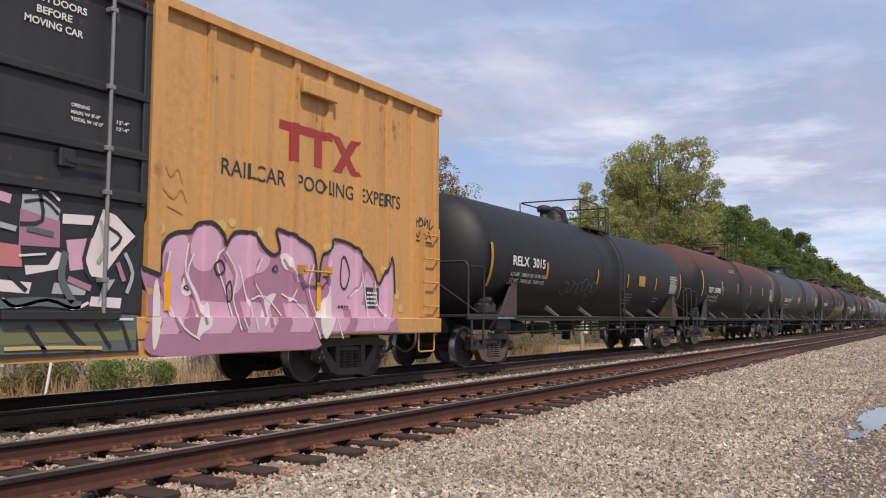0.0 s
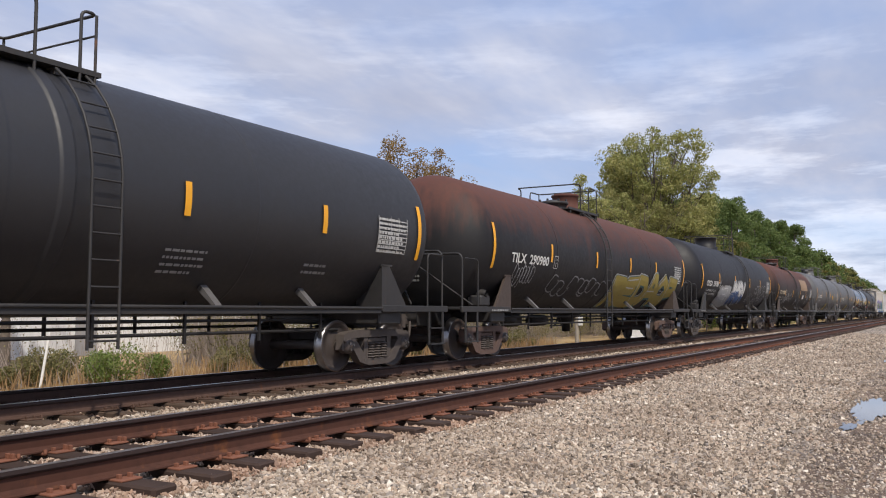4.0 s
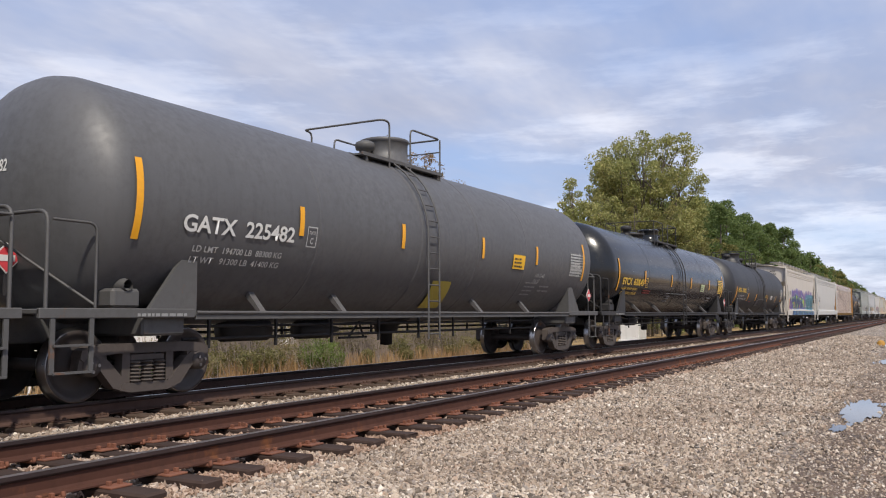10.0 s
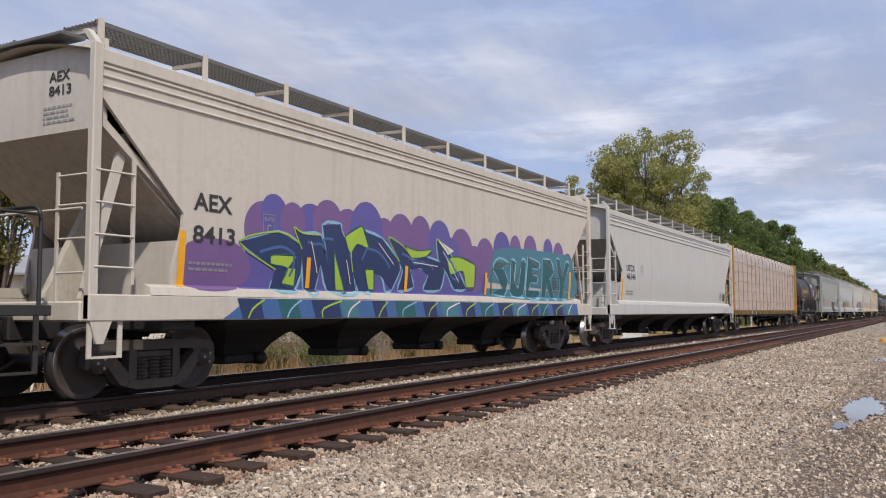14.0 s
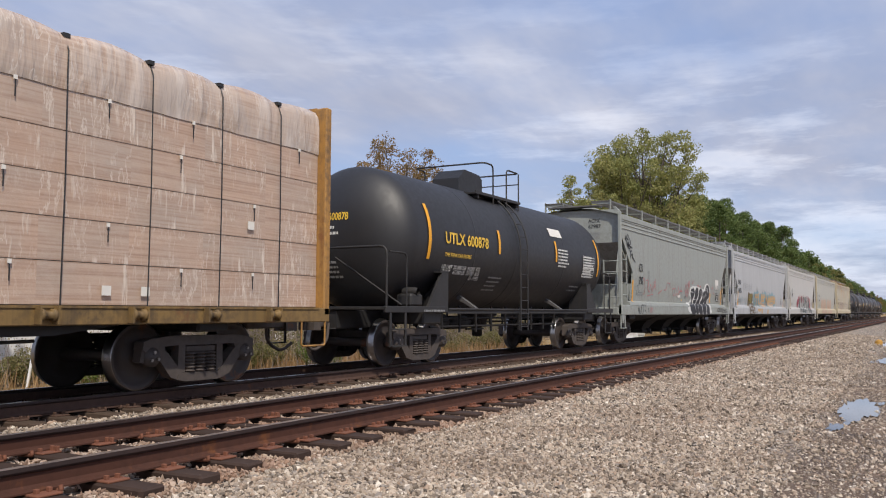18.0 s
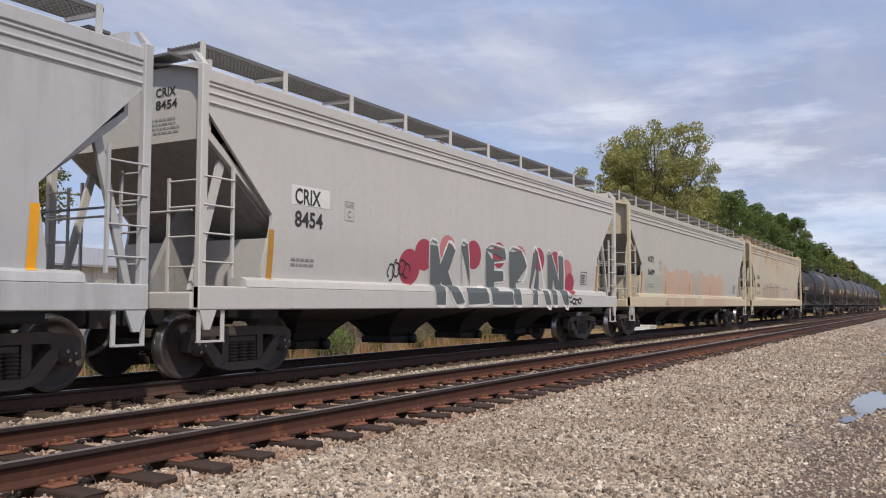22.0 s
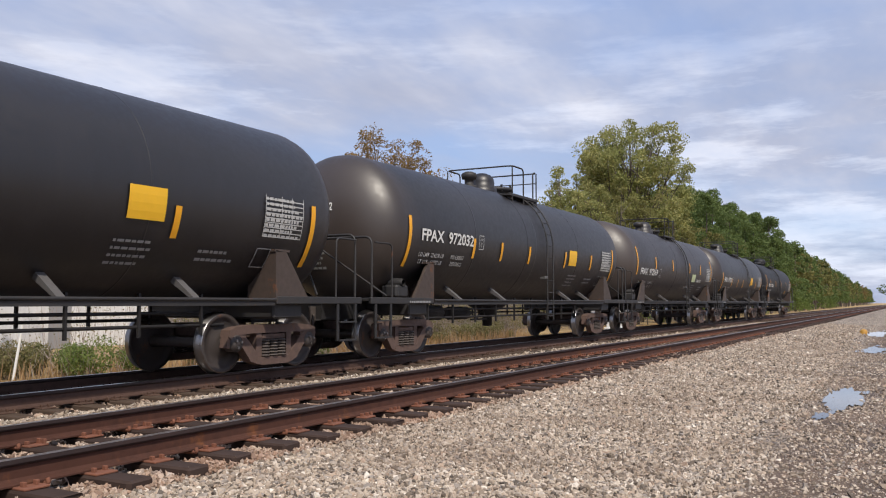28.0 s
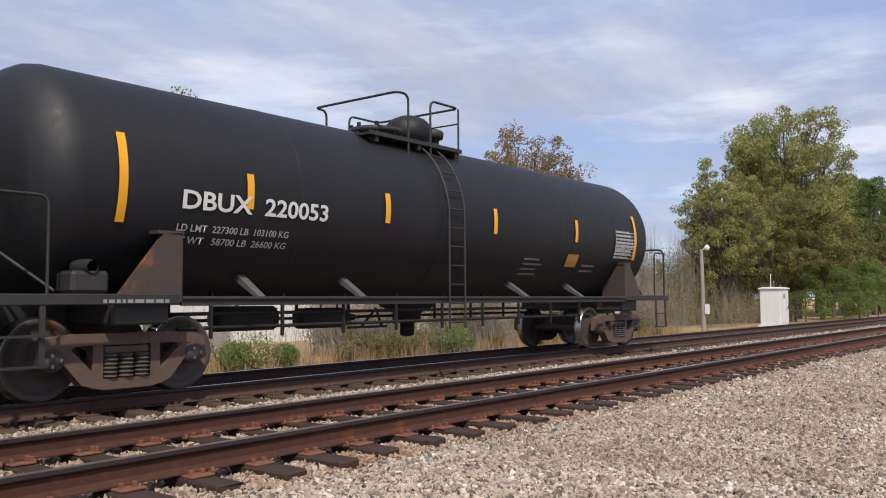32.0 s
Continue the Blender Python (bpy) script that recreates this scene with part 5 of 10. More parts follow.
def end_gear(car, s, tc, r, zc, mat, wheel, saddle_mat):
    """End platform, sill, posts, hand rail, steps and coupler; s is -1 for the leading end."""
    x = tc / 2
    g = Geo().box(s * (x + 0.25), s * (x + 1.85), -0.34, 0.34, 0.74, 1.10, 0.02)
    part("draft_sill", g, mat, car)
    g = Geo().box(min(s * (x + 1.2), s * (x + 1.9)), max(s * (x + 1.2), s * (x + 1.9)), -1.45, 1.45, 1.10, 1.16, 0.01)
    for y0, y1 in ((-1.47, -1.41), (1.41, 1.47)):
        g.box(min(s * (x - 0.42), s * (x + 1.9)), max(s * (x - 0.42), s * (x + 1.9)), y0, y1, 1.05, 1.17, 0.01)
    part("end_platform", g, mat, car)
    xe = s * (x + 1.78)
    g = Geo().tube(arc([(xe, -1.40, 1.15), (xe, -1.40, 2.28), (xe, -0.25, 2.28)], 0.16), 0.024, 6)
    g.tube(arc([(xe, 1.40, 1.15), (xe, 1.40, 2.28), (xe, 0.25, 2.28), (xe, 0.25, 2.05)], 0.16), 0.024, 6)
    g.tube([(xe, -0.25, 2.28), (xe, 0.25, 2.28)], 0.02, 6)
    part("hand_rail", g, mat, car)
    for y in (-1, 1):
        g = Geo().tube(arc([(s * (x + 1.15), y * 1.44, 1.1), (s * (x + 1.15), y * 1.44, 2.18), (s * (x + 1.75), y * 1.44, 2.18)], 0.12), 0.018, 5)
        part("grab_iron", g, mat, car)
        lo, hi = sorted((s * (x + 1.2), s * (x + 1.72)))
        g = Geo()
        for xx in (lo, hi):
            g.box(xx - 0.03, xx + 0.03, y * 1.45 - 0.012, y * 1.45 + 0.012, 0.42, 1.08)
        for z in (0.43, 0.74):
            g.box(lo, hi, y * 1.45 - 0.05, y * 1.45 + 0.05, z - 0.012, z + 0.012)
        part("step", g, mat, car)
    for y in (-1, 1):
        g = Geo().prism([(s * (x - 0.45), 1.08), (s * (x + 0.42), 1.08), (s * (x - 0.20), 1.86), (s * (x - 0.45), 1.88)], y * 1.43 - 0.03, y * 1.43 + 0.03)
        g.prism([(s * (x - 0.45), 1.08), (s * (x - 0.38), 1.08), (s * (x - 0.38), 1.86), (s * (x - 0.45), 1.86)], y * 1.40, y * 0.9)
        g.box(min(s * (x - 0.47), s * (x - 0.12)), max(s * (x - 0.47), s * (x - 0.12)), min(y * 1.25, y * 1.46), max(y * 1.25, y * 1.46), 1.86, 1.90)
        part("saddle", g, saddle_mat, car, "tall steel saddle bracket under the tank")
    part("bolster", Geo().box(s * x - 0.36, s * x + 0.36, -1.35, 1.35, 0.82, 1.12, 0.03), mat, car)
    part("coupler", shared("coupler", coupler_geo, TRUCK), None, car, at=pose(s * (x + 1.45), 0, 0, 0, 0, 0 if s > 0 else 180))
    g = Geo().tube([(s * (x + 0.95), -1.2, 1.2), (s * (x + 1.75), -0.2, 2.1)], 0.02, 5).tube([(s * (x + 1.0), 1.2, 1.2), (s * (x + 1.75), 0.2, 2.1)], 0.02, 5)
    part("brace", g, mat, car)
    if wheel:
        part("brake_wheel", shared("brake_wheel_" + mat.name, brake_wheel_geo, mat), None, car, at=pose(xe + 0.02 * s, 0.75, 1.95, 0, 0, 180 if s > 0 else 0))
        part("brake_stand", Geo().box(min(xe, xe - s * 0.2), max(xe, xe - s * 0.2), 0.55, 0.95, 1.16, 2.2, 0.03), mat, car)
        part("brake_valve", Geo().box(s * (x + 0.62) - 0.22, s * (x + 0.62) + 0.22, -1.36, -1.0, 1.17, 1.42, 0.04).lathe([(-1.38, 0.07), (-1.30, 0.09), (-1.05, 0.09)], "y", (s * (x + 0.62), 0, 1.46), 10), mat, car)


def underframe(car, tc, r, zc, mat, struts, valve=0.0):
    h = tc / 2 - 0.45
    for s in (-1, 1):
        part("running_rail", Geo().tube([(-h, s * 1.46, 1.12), (h, s * 1.46, 1.12)], 0.028, 6).box(-h, h, s * 1.44 - 0.015, s * 1.44 + 0.015, 1.03, 1.10), mat, car)
    for x in struts:
        for s in (-1, 1):
            z = 1.42
            y = s * math.sqrt(max(0.1, (r + 0.02) ** 2 - (z - zc) ** 2))
            g = Geo().add([(x - 0.06, y - s * 0.03, z + 0.02), (x + 0.06, y - s * 0.03, z + 0.02), (x + 0.06, s * 1.46, 1.10), (x - 0.06, s * 1.46, 1.10), (x - 0.06, y - s * 0.08, z - 0.06), (x + 0.06, y - s * 0.08, z - 0.06), (x + 0.06, s * 1.41, 1.09), (x - 0.06, s * 1.41, 1.09)],
                          [(0, 1, 2, 3), (7, 6, 5, 4), (0, 4, 5, 1), (1, 5, 6, 2), (2, 6, 7, 3), (3, 7, 4, 0)])
            part("strut", g, STRUT, car)
    for y, z in ((-0.62, 0.92), (-0.78, 0.74), (0.6, 0.80)):
        part("brake_pipe", Geo().tube([(-h + 0.4, y, z), (h - 0.4, y, z)], 0.026, 5), UNDER, car)
    hanger, far_hanger = (shared(key, lambda: Geo().box(-0.02, 0.02, -0.02, 0.02, lo, 1.2), UNDER) for key, lo in (("pipe_hanger", 0.60), ("pipe_hanger_short", 0.72)))
    for i in range(9):
        x = -h + 0.9 + (2 * h - 1.8) * i / 8
        part("pipe_hanger", hanger, None, car, at=pose(x, -0.80, 0))
        part("pipe_hanger", far_hanger, None, car, at=pose(x + 0.31, 0.59, 0))
    part("brake_cylinder", Geo().lathe([(-0.5, 0.0), (-0.5, 0.16), (0.35, 0.16), (0.45, 0.08), (0.7, 0.04)], "x", (-h * 0.42, -0.35, 0.82), 14), UNDER, car)
    part("air_reservoir", Geo().lathe([(-0.55, 0.0), (-0.5, 0.18), (0.5, 0.18), (0.55, 0.0)], "x", (-h * 0.68, -0.3, 0.84), 14), UNDER, car)
    g = Geo().lathe([(1.15, 0.55), (0.98, 0.50), (0.86, 0.26), (0.72, 0.24), (0.70, 0.13), (0.46, 0.13), (0.44, 0.0)], "z", (valve, 0, 0), 18)
    part("bottom_outlet", g, UNDER, car)
    part("brake_lever", Geo().tube([(-h * 0.3, -0.5, 0.66), (-h * 0.3 + 0.35, -0.5, 0.95), (-h * 0.3 + 0.5, -0.5, 0.66)], 0.025, 5).box(-h * 0.3 - 0.3, -h * 0.3 + 0.6, -0.52, -0.48, 0.64, 0.68), UNDER, car)


def stripe_set(car, place, xs, z0, z1, mat, w=0.11, slant=0.0):
    for i, x in enumerate(xs):
        tall = 0.28 if i in (0, len(xs) - 1) else 0.0
        part("reflective_stripe", patch(place, x - w / 2, x + w / 2, z0 - tall, z1 + tall, 0.007, slant), mat, car)


def data_panel(car, place, x, z, w=0.75, h=0.5, mat=None, seed=1):
    g = Geo()
    for r in range(9):
        z0 = z + h * r / 9
        patch(place, x, x + w, z0, z0 + 0.016, 0.008, 0.0, g)
    for u in (0.0, 0.42, 0.70, 1.0):
        patch(place, x + (w - 0.014) * u, x + (w - 0.014) * u + 0.014, z, z + h, 0.0075, 0.0, g)
    word_bars(place, x + 0.02, x + w, z, z + h, 8, seed, 0.0085, 0.55, g)
    marks("data_panel", g, mat or DIM_T, car, "small white stencilled test data")


LONG = (-5.3, -2.95, 2.35, 4.95)           # usual places of the struts along a long tank car


def tank_car(label, shell, frame_mat, s_mid, tc, r, zc, lad, mark, tmat, tx, stripes, rails, tools, truck=None, tz=2.17, head_z=2.85, rings=(), stripe=None, sz=(2.3, 2.75),
             slant=0.0, plate=None, lines=DIM_T, th=0.23, loads=(), struts=LONG, small_at=None):
    """loads: lines of weights as (text, start, end, height); plate: where the framed plate mark starts; small_at: where the small stencils start."""
    car = thing("tank_car", label, "tank car", "cars of the freight train")
    CARS.append((car, s_mid))
    half = tc / 2 + 0.72
    ring = [(-0.45, 0.30, 0.006)] + [(x, 0.025, 0.004) for x in (-half * 0.55, half * 0.45)] + list(rings)
    part("tank_shell", tank_geo(half, r, zc, ring), shell, car)
    place = round_side(r + 0.012, zc)
    for s in (-1, 1):
        end_gear(car, s, tc, r, zc, frame_mat, s < 0, FRAME_BROWN if truck is TRUCK_RUST else frame_mat)
        add_truck(car, s * tc / 2, truck or TRUCK)
    underframe(car, tc, r, zc, frame_mat, struts)
    ladder_parts(car, lad, r, zc, zc + r * 0.9, frame_mat)
    top_fittings(car, r, zc, frame_mat if shell is not GREY else FRAME_GREY, shell, rails, tools)
    lettering(car, mark, place, tx[0], tx[1], tz, th, tmat)
    for text, x0, x1, z in loads:
        tagged(lettering(car, text, place, x0, x1, z, 0.085, lines, bold=0.012), kind="stuff")
    if plate is not None:
        marks("plate_mark", frame_lines(place, plate, plate + 0.24, tz - 0.04, tz + 0.28, 0.016), lines, car)
        lettering(car, "PLATE", place, plate + 0.05, plate + 0.19, tz + 0.16, 0.05, lines, bold=0.01)
        lettering(car, "C", place, plate + 0.085, plate + 0.155, tz + 0.01, 0.10, lines)
    stripe_set(car, place, stripes, sz[0], sz[1], stripe or STRIPE, 0.11 if not slant else 0.16, slant)
    data_panel(car, place, half - 1.5, zc - 0.48, 0.92, 0.64, lines if lines is not DIM_T else PANEL_T, int(s_mid))
    x = small_at if small_at is not None else half * 0.21
    marks("stencilling", word_bars(place, x, x + 0.75, 1.56, 1.93, 4, int(s_mid) + 5, fill=0.36), DIM_T, car)
    marks("stencilling", word_bars(place, half * 0.60, half * 0.60 + 0.75, 1.66, 1.88, 2, int(s_mid) + 6, fill=0.36), DIM_T, car)
    hp = head_side(half, r, zc)
    lettering(car, mark, hp, -0.62, 0.28, head_z, 0.16, tmat)
    marks("stencilling", word_bars(hp, -0.55, 0.1, head_z - 0.28, head_z - 0.05, 2, int(s_mid) + 7), lines, car)
    marks("stencilling", word_bars(hp, -0.5, 0.15, 1.72, 2.1, 4, int(s_mid) + 8), DIM_T, car)
    marks("side_plate", word_bars(flat_side(-1.473), -tc / 2 - 0.55, -tc / 2 + 0.35, 1.07, 1.15, 1, 4, 0.006), DIM_T, car)
    return car, place, half


def weights(tx0, z, *rows):
    """Two lines of load weights under the car's mark: text and length of each."""
    return tuple((text, tx0 + shift, tx0 + shift + long, z - 0.145 * k) for k, (text, shift, long) in enumerate(rows))


def hazard_placard(car, x, z, y, number=True):
    """A diamond placard on a short bracket."""
    d = 0.19
    plate = part("placard", Geo().prism([(x - d, z), (x, z - d), (x + d, z), (x, z + d)], y - 0.012, y), WHITE_T, car, "diamond hazard placard")
    part("red_field", Geo().prism([(x - d * 0.9, z), (x, z - d * 0.9), (x + d * 0.9, z), (x, z + d * 0.9)], y - 0.017, y - 0.0125), RED_P, plate)
    part("number_bar", Geo().box(x - d * 0.55, x + d * 0.55, y - 0.022, y - 0.0172, z - d * 0.2, z + d * 0.2), WHITE_T, plate)
    part("placard_bracket", Geo().box(x - 0.02, x + 0.02, y + 0.002, y + 0.02, z - 0.45, z), FRAME, car)


# ---------------------------------------------------------------- covered hoppers
CARS = []


def hopper_car(label, paint_mat, s_mid, half, tc, mark_top, mark_low, mx, tmat=None, truck=None, slope_mat=None, stripe=True, mz=2.28, walk_mat=None, mh=0.24, gap=0.44, end_mat=None, pitch=0.213):
    car = thing("covered_hopper", label, "hopper car", "cars of the freight train")
    CARS.append((car, s_mid))
    tmat = tmat or BLACK_T
    end_mat = end_mat or paint_mat
    H = half - 0.06

    def reach(z):
        """How far the side sheet runs towards the car's end at a height."""
        if z >= 3.70:
            return H - 0.12
        if z >= 2.38:
            return H - 0.12 - 1.36 * (3.70 - z) / 1.32
        return H - 1.48 + 0.16 * math.sin((2.38 - z) / 0.96 * math.pi / 2) ** 2

    def bulge(z):
        return 1.552 - 0.06 * max(0.0, (2.4 - z) / 1.04) ** 2
    zs = [1.36, 1.48, 1.6, 1.75, 1.9, 2.05, 2.2, 2.38, 2.6, 2.9, 3.2, 3.45, 3.70, 3.74]
    for s in (-1, 1):
        g = Geo()
        nx = 8
        for inner in (0.0, 0.05):
            v = [((-1 + 2 * i / nx) * reach(z), s * (bulge(z) - inner), z) for z in zs for i in range(nx + 1)]
            w = nx + 1
            g.add(v, [(j * w + i, j * w + i + 1, (j + 1) * w + i + 1, (j + 1) * w + i) for j in range(len(zs) - 1) for i in range(nx)], 0, True)
        for e in (-1, 1):
            v = [(e * reach(z), s * (bulge(z) - d), z) for z in zs for d in (0.0, 0.05)]
            g.add(v, [(2 * j, 2 * j + 1, 2 * j + 3, 2 * j + 2) for j in range(len(zs) - 1)])
        part("side_sheet", g, paint_mat, car)
        g = Geo().box(-H + 0.05, H - 0.05, *sorted((s * 1.50, s * 1.558)), 3.74, 4.10).box(-H + 0.05, H - 0.05, *sorted((s * 1.50, s * 1.585)), 4.06, 4.23, 0.012)
        for z in (3.78, 3.91, 4.02):
            g.tube([(-H + 0.06, s * 1.556, z), (H - 0.06, s * 1.556, z)], 0.022, 8)
        part("top_chord", g, paint_mat, car, "ribbed side plate under the roof edge")
        y0, y1 = sorted((s * 1.50, s * 1.63))
        g = Geo().box(-H, H, y0, y1, 0.98, 1.30, 0.015)
        g.prism([(s * 1.50, 1.30), (s * 1.63, 1.30), (s * 1.60, 1.40), (s * 1.50, 1.44)], -H + 0.9, H - 0.9, "x")
        part("side_sill", g, end_mat, car)
    # roof
    g, arcs = Geo(), 10
    prof = [(-1.58 + 3.16 * k / arcs, 4.20 + 0.27 * math.sin(math.pi * k / arcs)) for k in range(arcs + 1)]
    g.add([(x, y, z) for x in (-H + 0.1, H - 0.1) for y, z in prof], [(k, k + 1, arcs + 2 + k, arcs + 1 + k) for k in range(arcs)], 0, True)
    for i in range(11):
        x = -H + 0.4 + (2 * H - 0.8) * i / 10
        g.add([(xx, y, z + 0.025) for xx in (x - 0.04, x + 0.04) for y, z in prof], [(k, k + 1, arcs + 2 + k, arcs + 1 + k) for k in range(arcs)])
    part("roof", g, paint_mat, car)
    part("roof_hatch", Geo().box(-H + 1.0, H - 1.0, -0.34, 0.34, 4.44, 4.60, 0.04), paint_mat, car)
    # roof walk with posts and brackets
    for s in (-1, 1):
        g = Geo()
        y0, y1 = sorted((s * 0.52, s * 1.12))
        zt = 4.72
        x = -H + 0.40
        while x < H - 0.40:
            g.box(x, x + 0.012, y0, y1, zt - 0.02, zt)
            x += 0.075
        for k in range(9):
            y = y0 + (y1 - y0) * k / 8
            g.box(-H + 0.38, H - 0.38, y - 0.006, y + 0.006, zt - 0.03, zt + 0.002)
        g.box(-H + 0.38, H - 0.38, y0 - 0.015, y0 + 0.015, zt - 0.045, zt + 0.01).box(-H + 0.38, H - 0.38, y1 - 0.015, y1 + 0.015, zt - 0.045, zt + 0.01)
        part("running_board", g, walk_mat or GRATE, car, "open steel grating walkway along the roof")
        count = round((2 * H - 0.9) / 1.72)
        for i in range(count + 1):
            x = -H + 0.45 + (2 * H - 0.9) * i / count
            g = Geo().box(x - 0.045, x + 0.045, s * 1.14 - 0.012, s * 1.14 + 0.012, 4.30, 4.76)
            g.prism([(s * 1.14, 4.66), (s * 0.5, 4.68), (s * 0.5, 4.63), (s * 1.14, 4.60)], x - 0.02, x + 0.02, "x")
            part("walk_post", g, paint_mat, car)
    # ends
    for s in (-1, 1):
        xe = s * (H - 0.25)
        part("shear_panel", Geo().box(min(s * (H - 1.40), s * (H - 1.44)), max(s * (H - 1.40), s * (H - 1.44)), -1.50, 1.50, 1.23, 2.02), end_mat, car)
        g = Geo().prism([(xe, 4.40), (xe, 3.32), (s * (H - 3.0), 1.25), (s * (H - 3.05), 1.30), (xe - s * 0.06, 3.40), (xe - s * 0.06, 4.40)], -1.47, 1.47)
        part("end_sheet", g, end_mat, car)
        # the slope sheet's shade comes from its own greyer material
        g = Geo().prism([(xe - s * 0.02, 3.30), (s * (H - 2.95), 1.24), (s * (H - 2.80), 1.24), (xe + s * 0.006, 3.32)], -1.40, 1.40)
        part("slope_sheet", g, slope_mat or SHADE_H, car, "slope sheet at the car's end in a shade-toned grey")
        part("end_stiffener", Geo().box(min(s * (H - 1.55), s * (H - 1.45)), max(s * (H - 1.55), s * (H - 1.45)), -1.45, 1.45, 2.55, 2.72, 0.02), paint_mat, car)
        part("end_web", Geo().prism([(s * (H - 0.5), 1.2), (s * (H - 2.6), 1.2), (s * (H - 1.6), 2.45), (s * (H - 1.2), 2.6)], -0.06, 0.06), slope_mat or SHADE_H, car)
        for y in (-1, 1):
            g = Geo().box(min(s * H, s * (H - 0.13)), max(s * H, s * (H - 0.13)), y * 1.57 - 0.05, y * 1.57 + 0.05, 1.0, 4.28, 0.012)
            g.prism([(y * 1.52, 4.26), (y * 1.62, 4.26), (y * 1.44, 4.46), (y * 1.36, 4.46)], min(s * (H - 0.02), s * (H - 0.11)), max(s * (H - 0.02), s * (H - 0.11)), "x")
            part("corner_post", g, end_mat, car)
            part("diagonal_brace", Geo().prism([(s * (H - 0.06), 1.25), (s * (H - 0.16), 1.25), (s * (H - 0.75), 3.3), (s * (H - 0.62), 3.3)], y * 1.36 - 0.03, y * 1.36 + 0.03), paint_mat, car)
            lad = part("ladder", Geo().box(s * (H - 0.62) - 0.02, s * (H - 0.62) + 0.02, y * 1.60 - 0.02, y * 1.60 + 0.02, 1.42, 2.95), paint_mat, car)
            for z in (1.62, 2.0, 2.38, 2.76):
                part("rung", Geo().tube([(s * (H - 0.06), y * 1.62, z), (s * (H - 0.62), y * 1.62, z)], 0.014, 5), paint_mat, lad)
            lad = part("end_ladder", Geo().box(s * (H + 0.02) - 0.015, s * (H + 0.02) + 0.015, y * 1.05 - 0.02, y * 1.05 + 0.02, 1.2, 2.75), paint_mat, car)
            for z in (1.55, 1.95, 2.35, 2.7):
                part("rung", Geo().tube([(s * (H + 0.02), y * 1.05, z), (s * (H + 0.02), y * 1.55, z)], 0.014, 5), paint_mat, lad)
            lo, hi = sorted((s * (H - 0.05), s * (H - 0.48)))
            g = Geo()
            for xx in (lo, hi):
                g.box(xx - 0.03, xx + 0.03, y * 1.58 - 0.012, y * 1.58 + 0.012, 0.55, 1.0)
            g.box(lo, hi, y * 1.58 - 0.05, y * 1.58 + 0.05, 0.55, 0.575)
            part("step", g, paint_mat, car)
            part("jacking_pad", Geo().prism([(s * (H - 0.02), 1.0), (s * (H - 0.34), 1.0), (s * (H - 0.22), 0.72), (s * (H - 0.12), 0.72)], y * 1.60 - 0.02, y * 1.60 + 0.02), paint_mat, car)
        part("end_sill", Geo().box(min(s * (H + 0.04), s * (H - 0.22)), max(s * (H + 0.04), s * (H - 0.22)), -1.52, 1.52, 0.98, 1.22, 0.02), end_mat, car)
        part("end_rail", Geo().tube([(s * (H + 0.03), -1.5, 2.3), (s * (H + 0.03), 1.5, 2.3)], 0.018, 5), paint_mat, car)
        part("crossover_board", Geo().box(min(s * (H - 0.42), s * (H - 0.08)), max(s * (H - 0.42), s * (H - 0.08)), -0.9, 0.9, 4.50, 4.55, 0.01), walk_mat or GRATE, car)
        part("draft_sill", Geo().box(min(s * (H + 0.1), s * (tc / 2 - 0.6)), max(s * (H + 0.1), s * (tc / 2 - 0.6)), -0.3, 0.3, 0.74, 1.05, 0.02), UNDER, car)
        part("coupler", shared("coupler", coupler_geo, TRUCK), None, car, at=pose(s * (H - 0.32), 0, 0, 0, 0, 0 if s > 0 else 180))
        part("bolster", Geo().box(s * tc / 2 - 0.3, s * tc / 2 + 0.3, -1.5, 1.5, 0.84, 1.1, 0.03), UNDER, car)
        add_truck(car, s * tc / 2, truck or TRUCK)
    # discharge bays
    span = pitch * tc
    for x in (-1.5 * span, -0.5 * span, 0.5 * span, 1.5 * span):
        w, foot = span / 2, span * 0.15
        levels = ((1.05, w + 0.02, 1.46), (0.92, w - 0.12, 1.20), (0.74, span * 0.24, 0.60), (0.58, span * 0.19, 0.42), (0.40, foot, 0.30))
        v = [(x + a * hx, b * hy, z) for z, hx, hy in levels for a, b in ((-1, -1), (1, -1), (1, 1), (-1, 1))]
        f = [(4 * k + i, 4 * k + (i + 1) % 4, 4 * k + 4 + (i + 1) % 4, 4 * k + 4 + i) for k in range(4) for i in range(4)]
        g = Geo().add(v, f + [(3, 2, 1, 0), (16, 17, 18, 19)])
        # bays and gates take the near-black steel: underbody shade put into the colour
        part("hopper_bay", g, UNDER, car, "sloping discharge hopper with shade put into its dark colour")
        g = Geo().box(x - foot - 0.03, x + foot + 0.03, -0.36, 0.36, 0.27, 0.41, 0.02)
        g.lathe([(-0.46, 0.0), (-0.46, 0.10), (-0.36, 0.10), (0.36, 0.10), (0.46, 0.10), (0.46, 0.0)], "y", (x + foot - 0.15, 0, 0.34), 10)
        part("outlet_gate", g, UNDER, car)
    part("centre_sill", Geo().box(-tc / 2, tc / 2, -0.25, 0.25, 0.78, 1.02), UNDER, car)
    def place(x, z, e):
        if z <= 1.30:
            y = 1.63
        elif z < 1.40:
            y = 1.63 - 0.3 * (z - 1.30)
        else:
            k = next(i for i in range(len(zs) - 1) if z <= zs[i + 1] or i == len(zs) - 2)
            sheet = bulge(zs[k]) + (bulge(zs[k + 1]) - bulge(zs[k])) * (z - zs[k]) / (zs[k + 1] - zs[k])
            y = max(sheet, 1.60 - 2.5 * (z - 1.40))
        return (x, -(y + e), z)
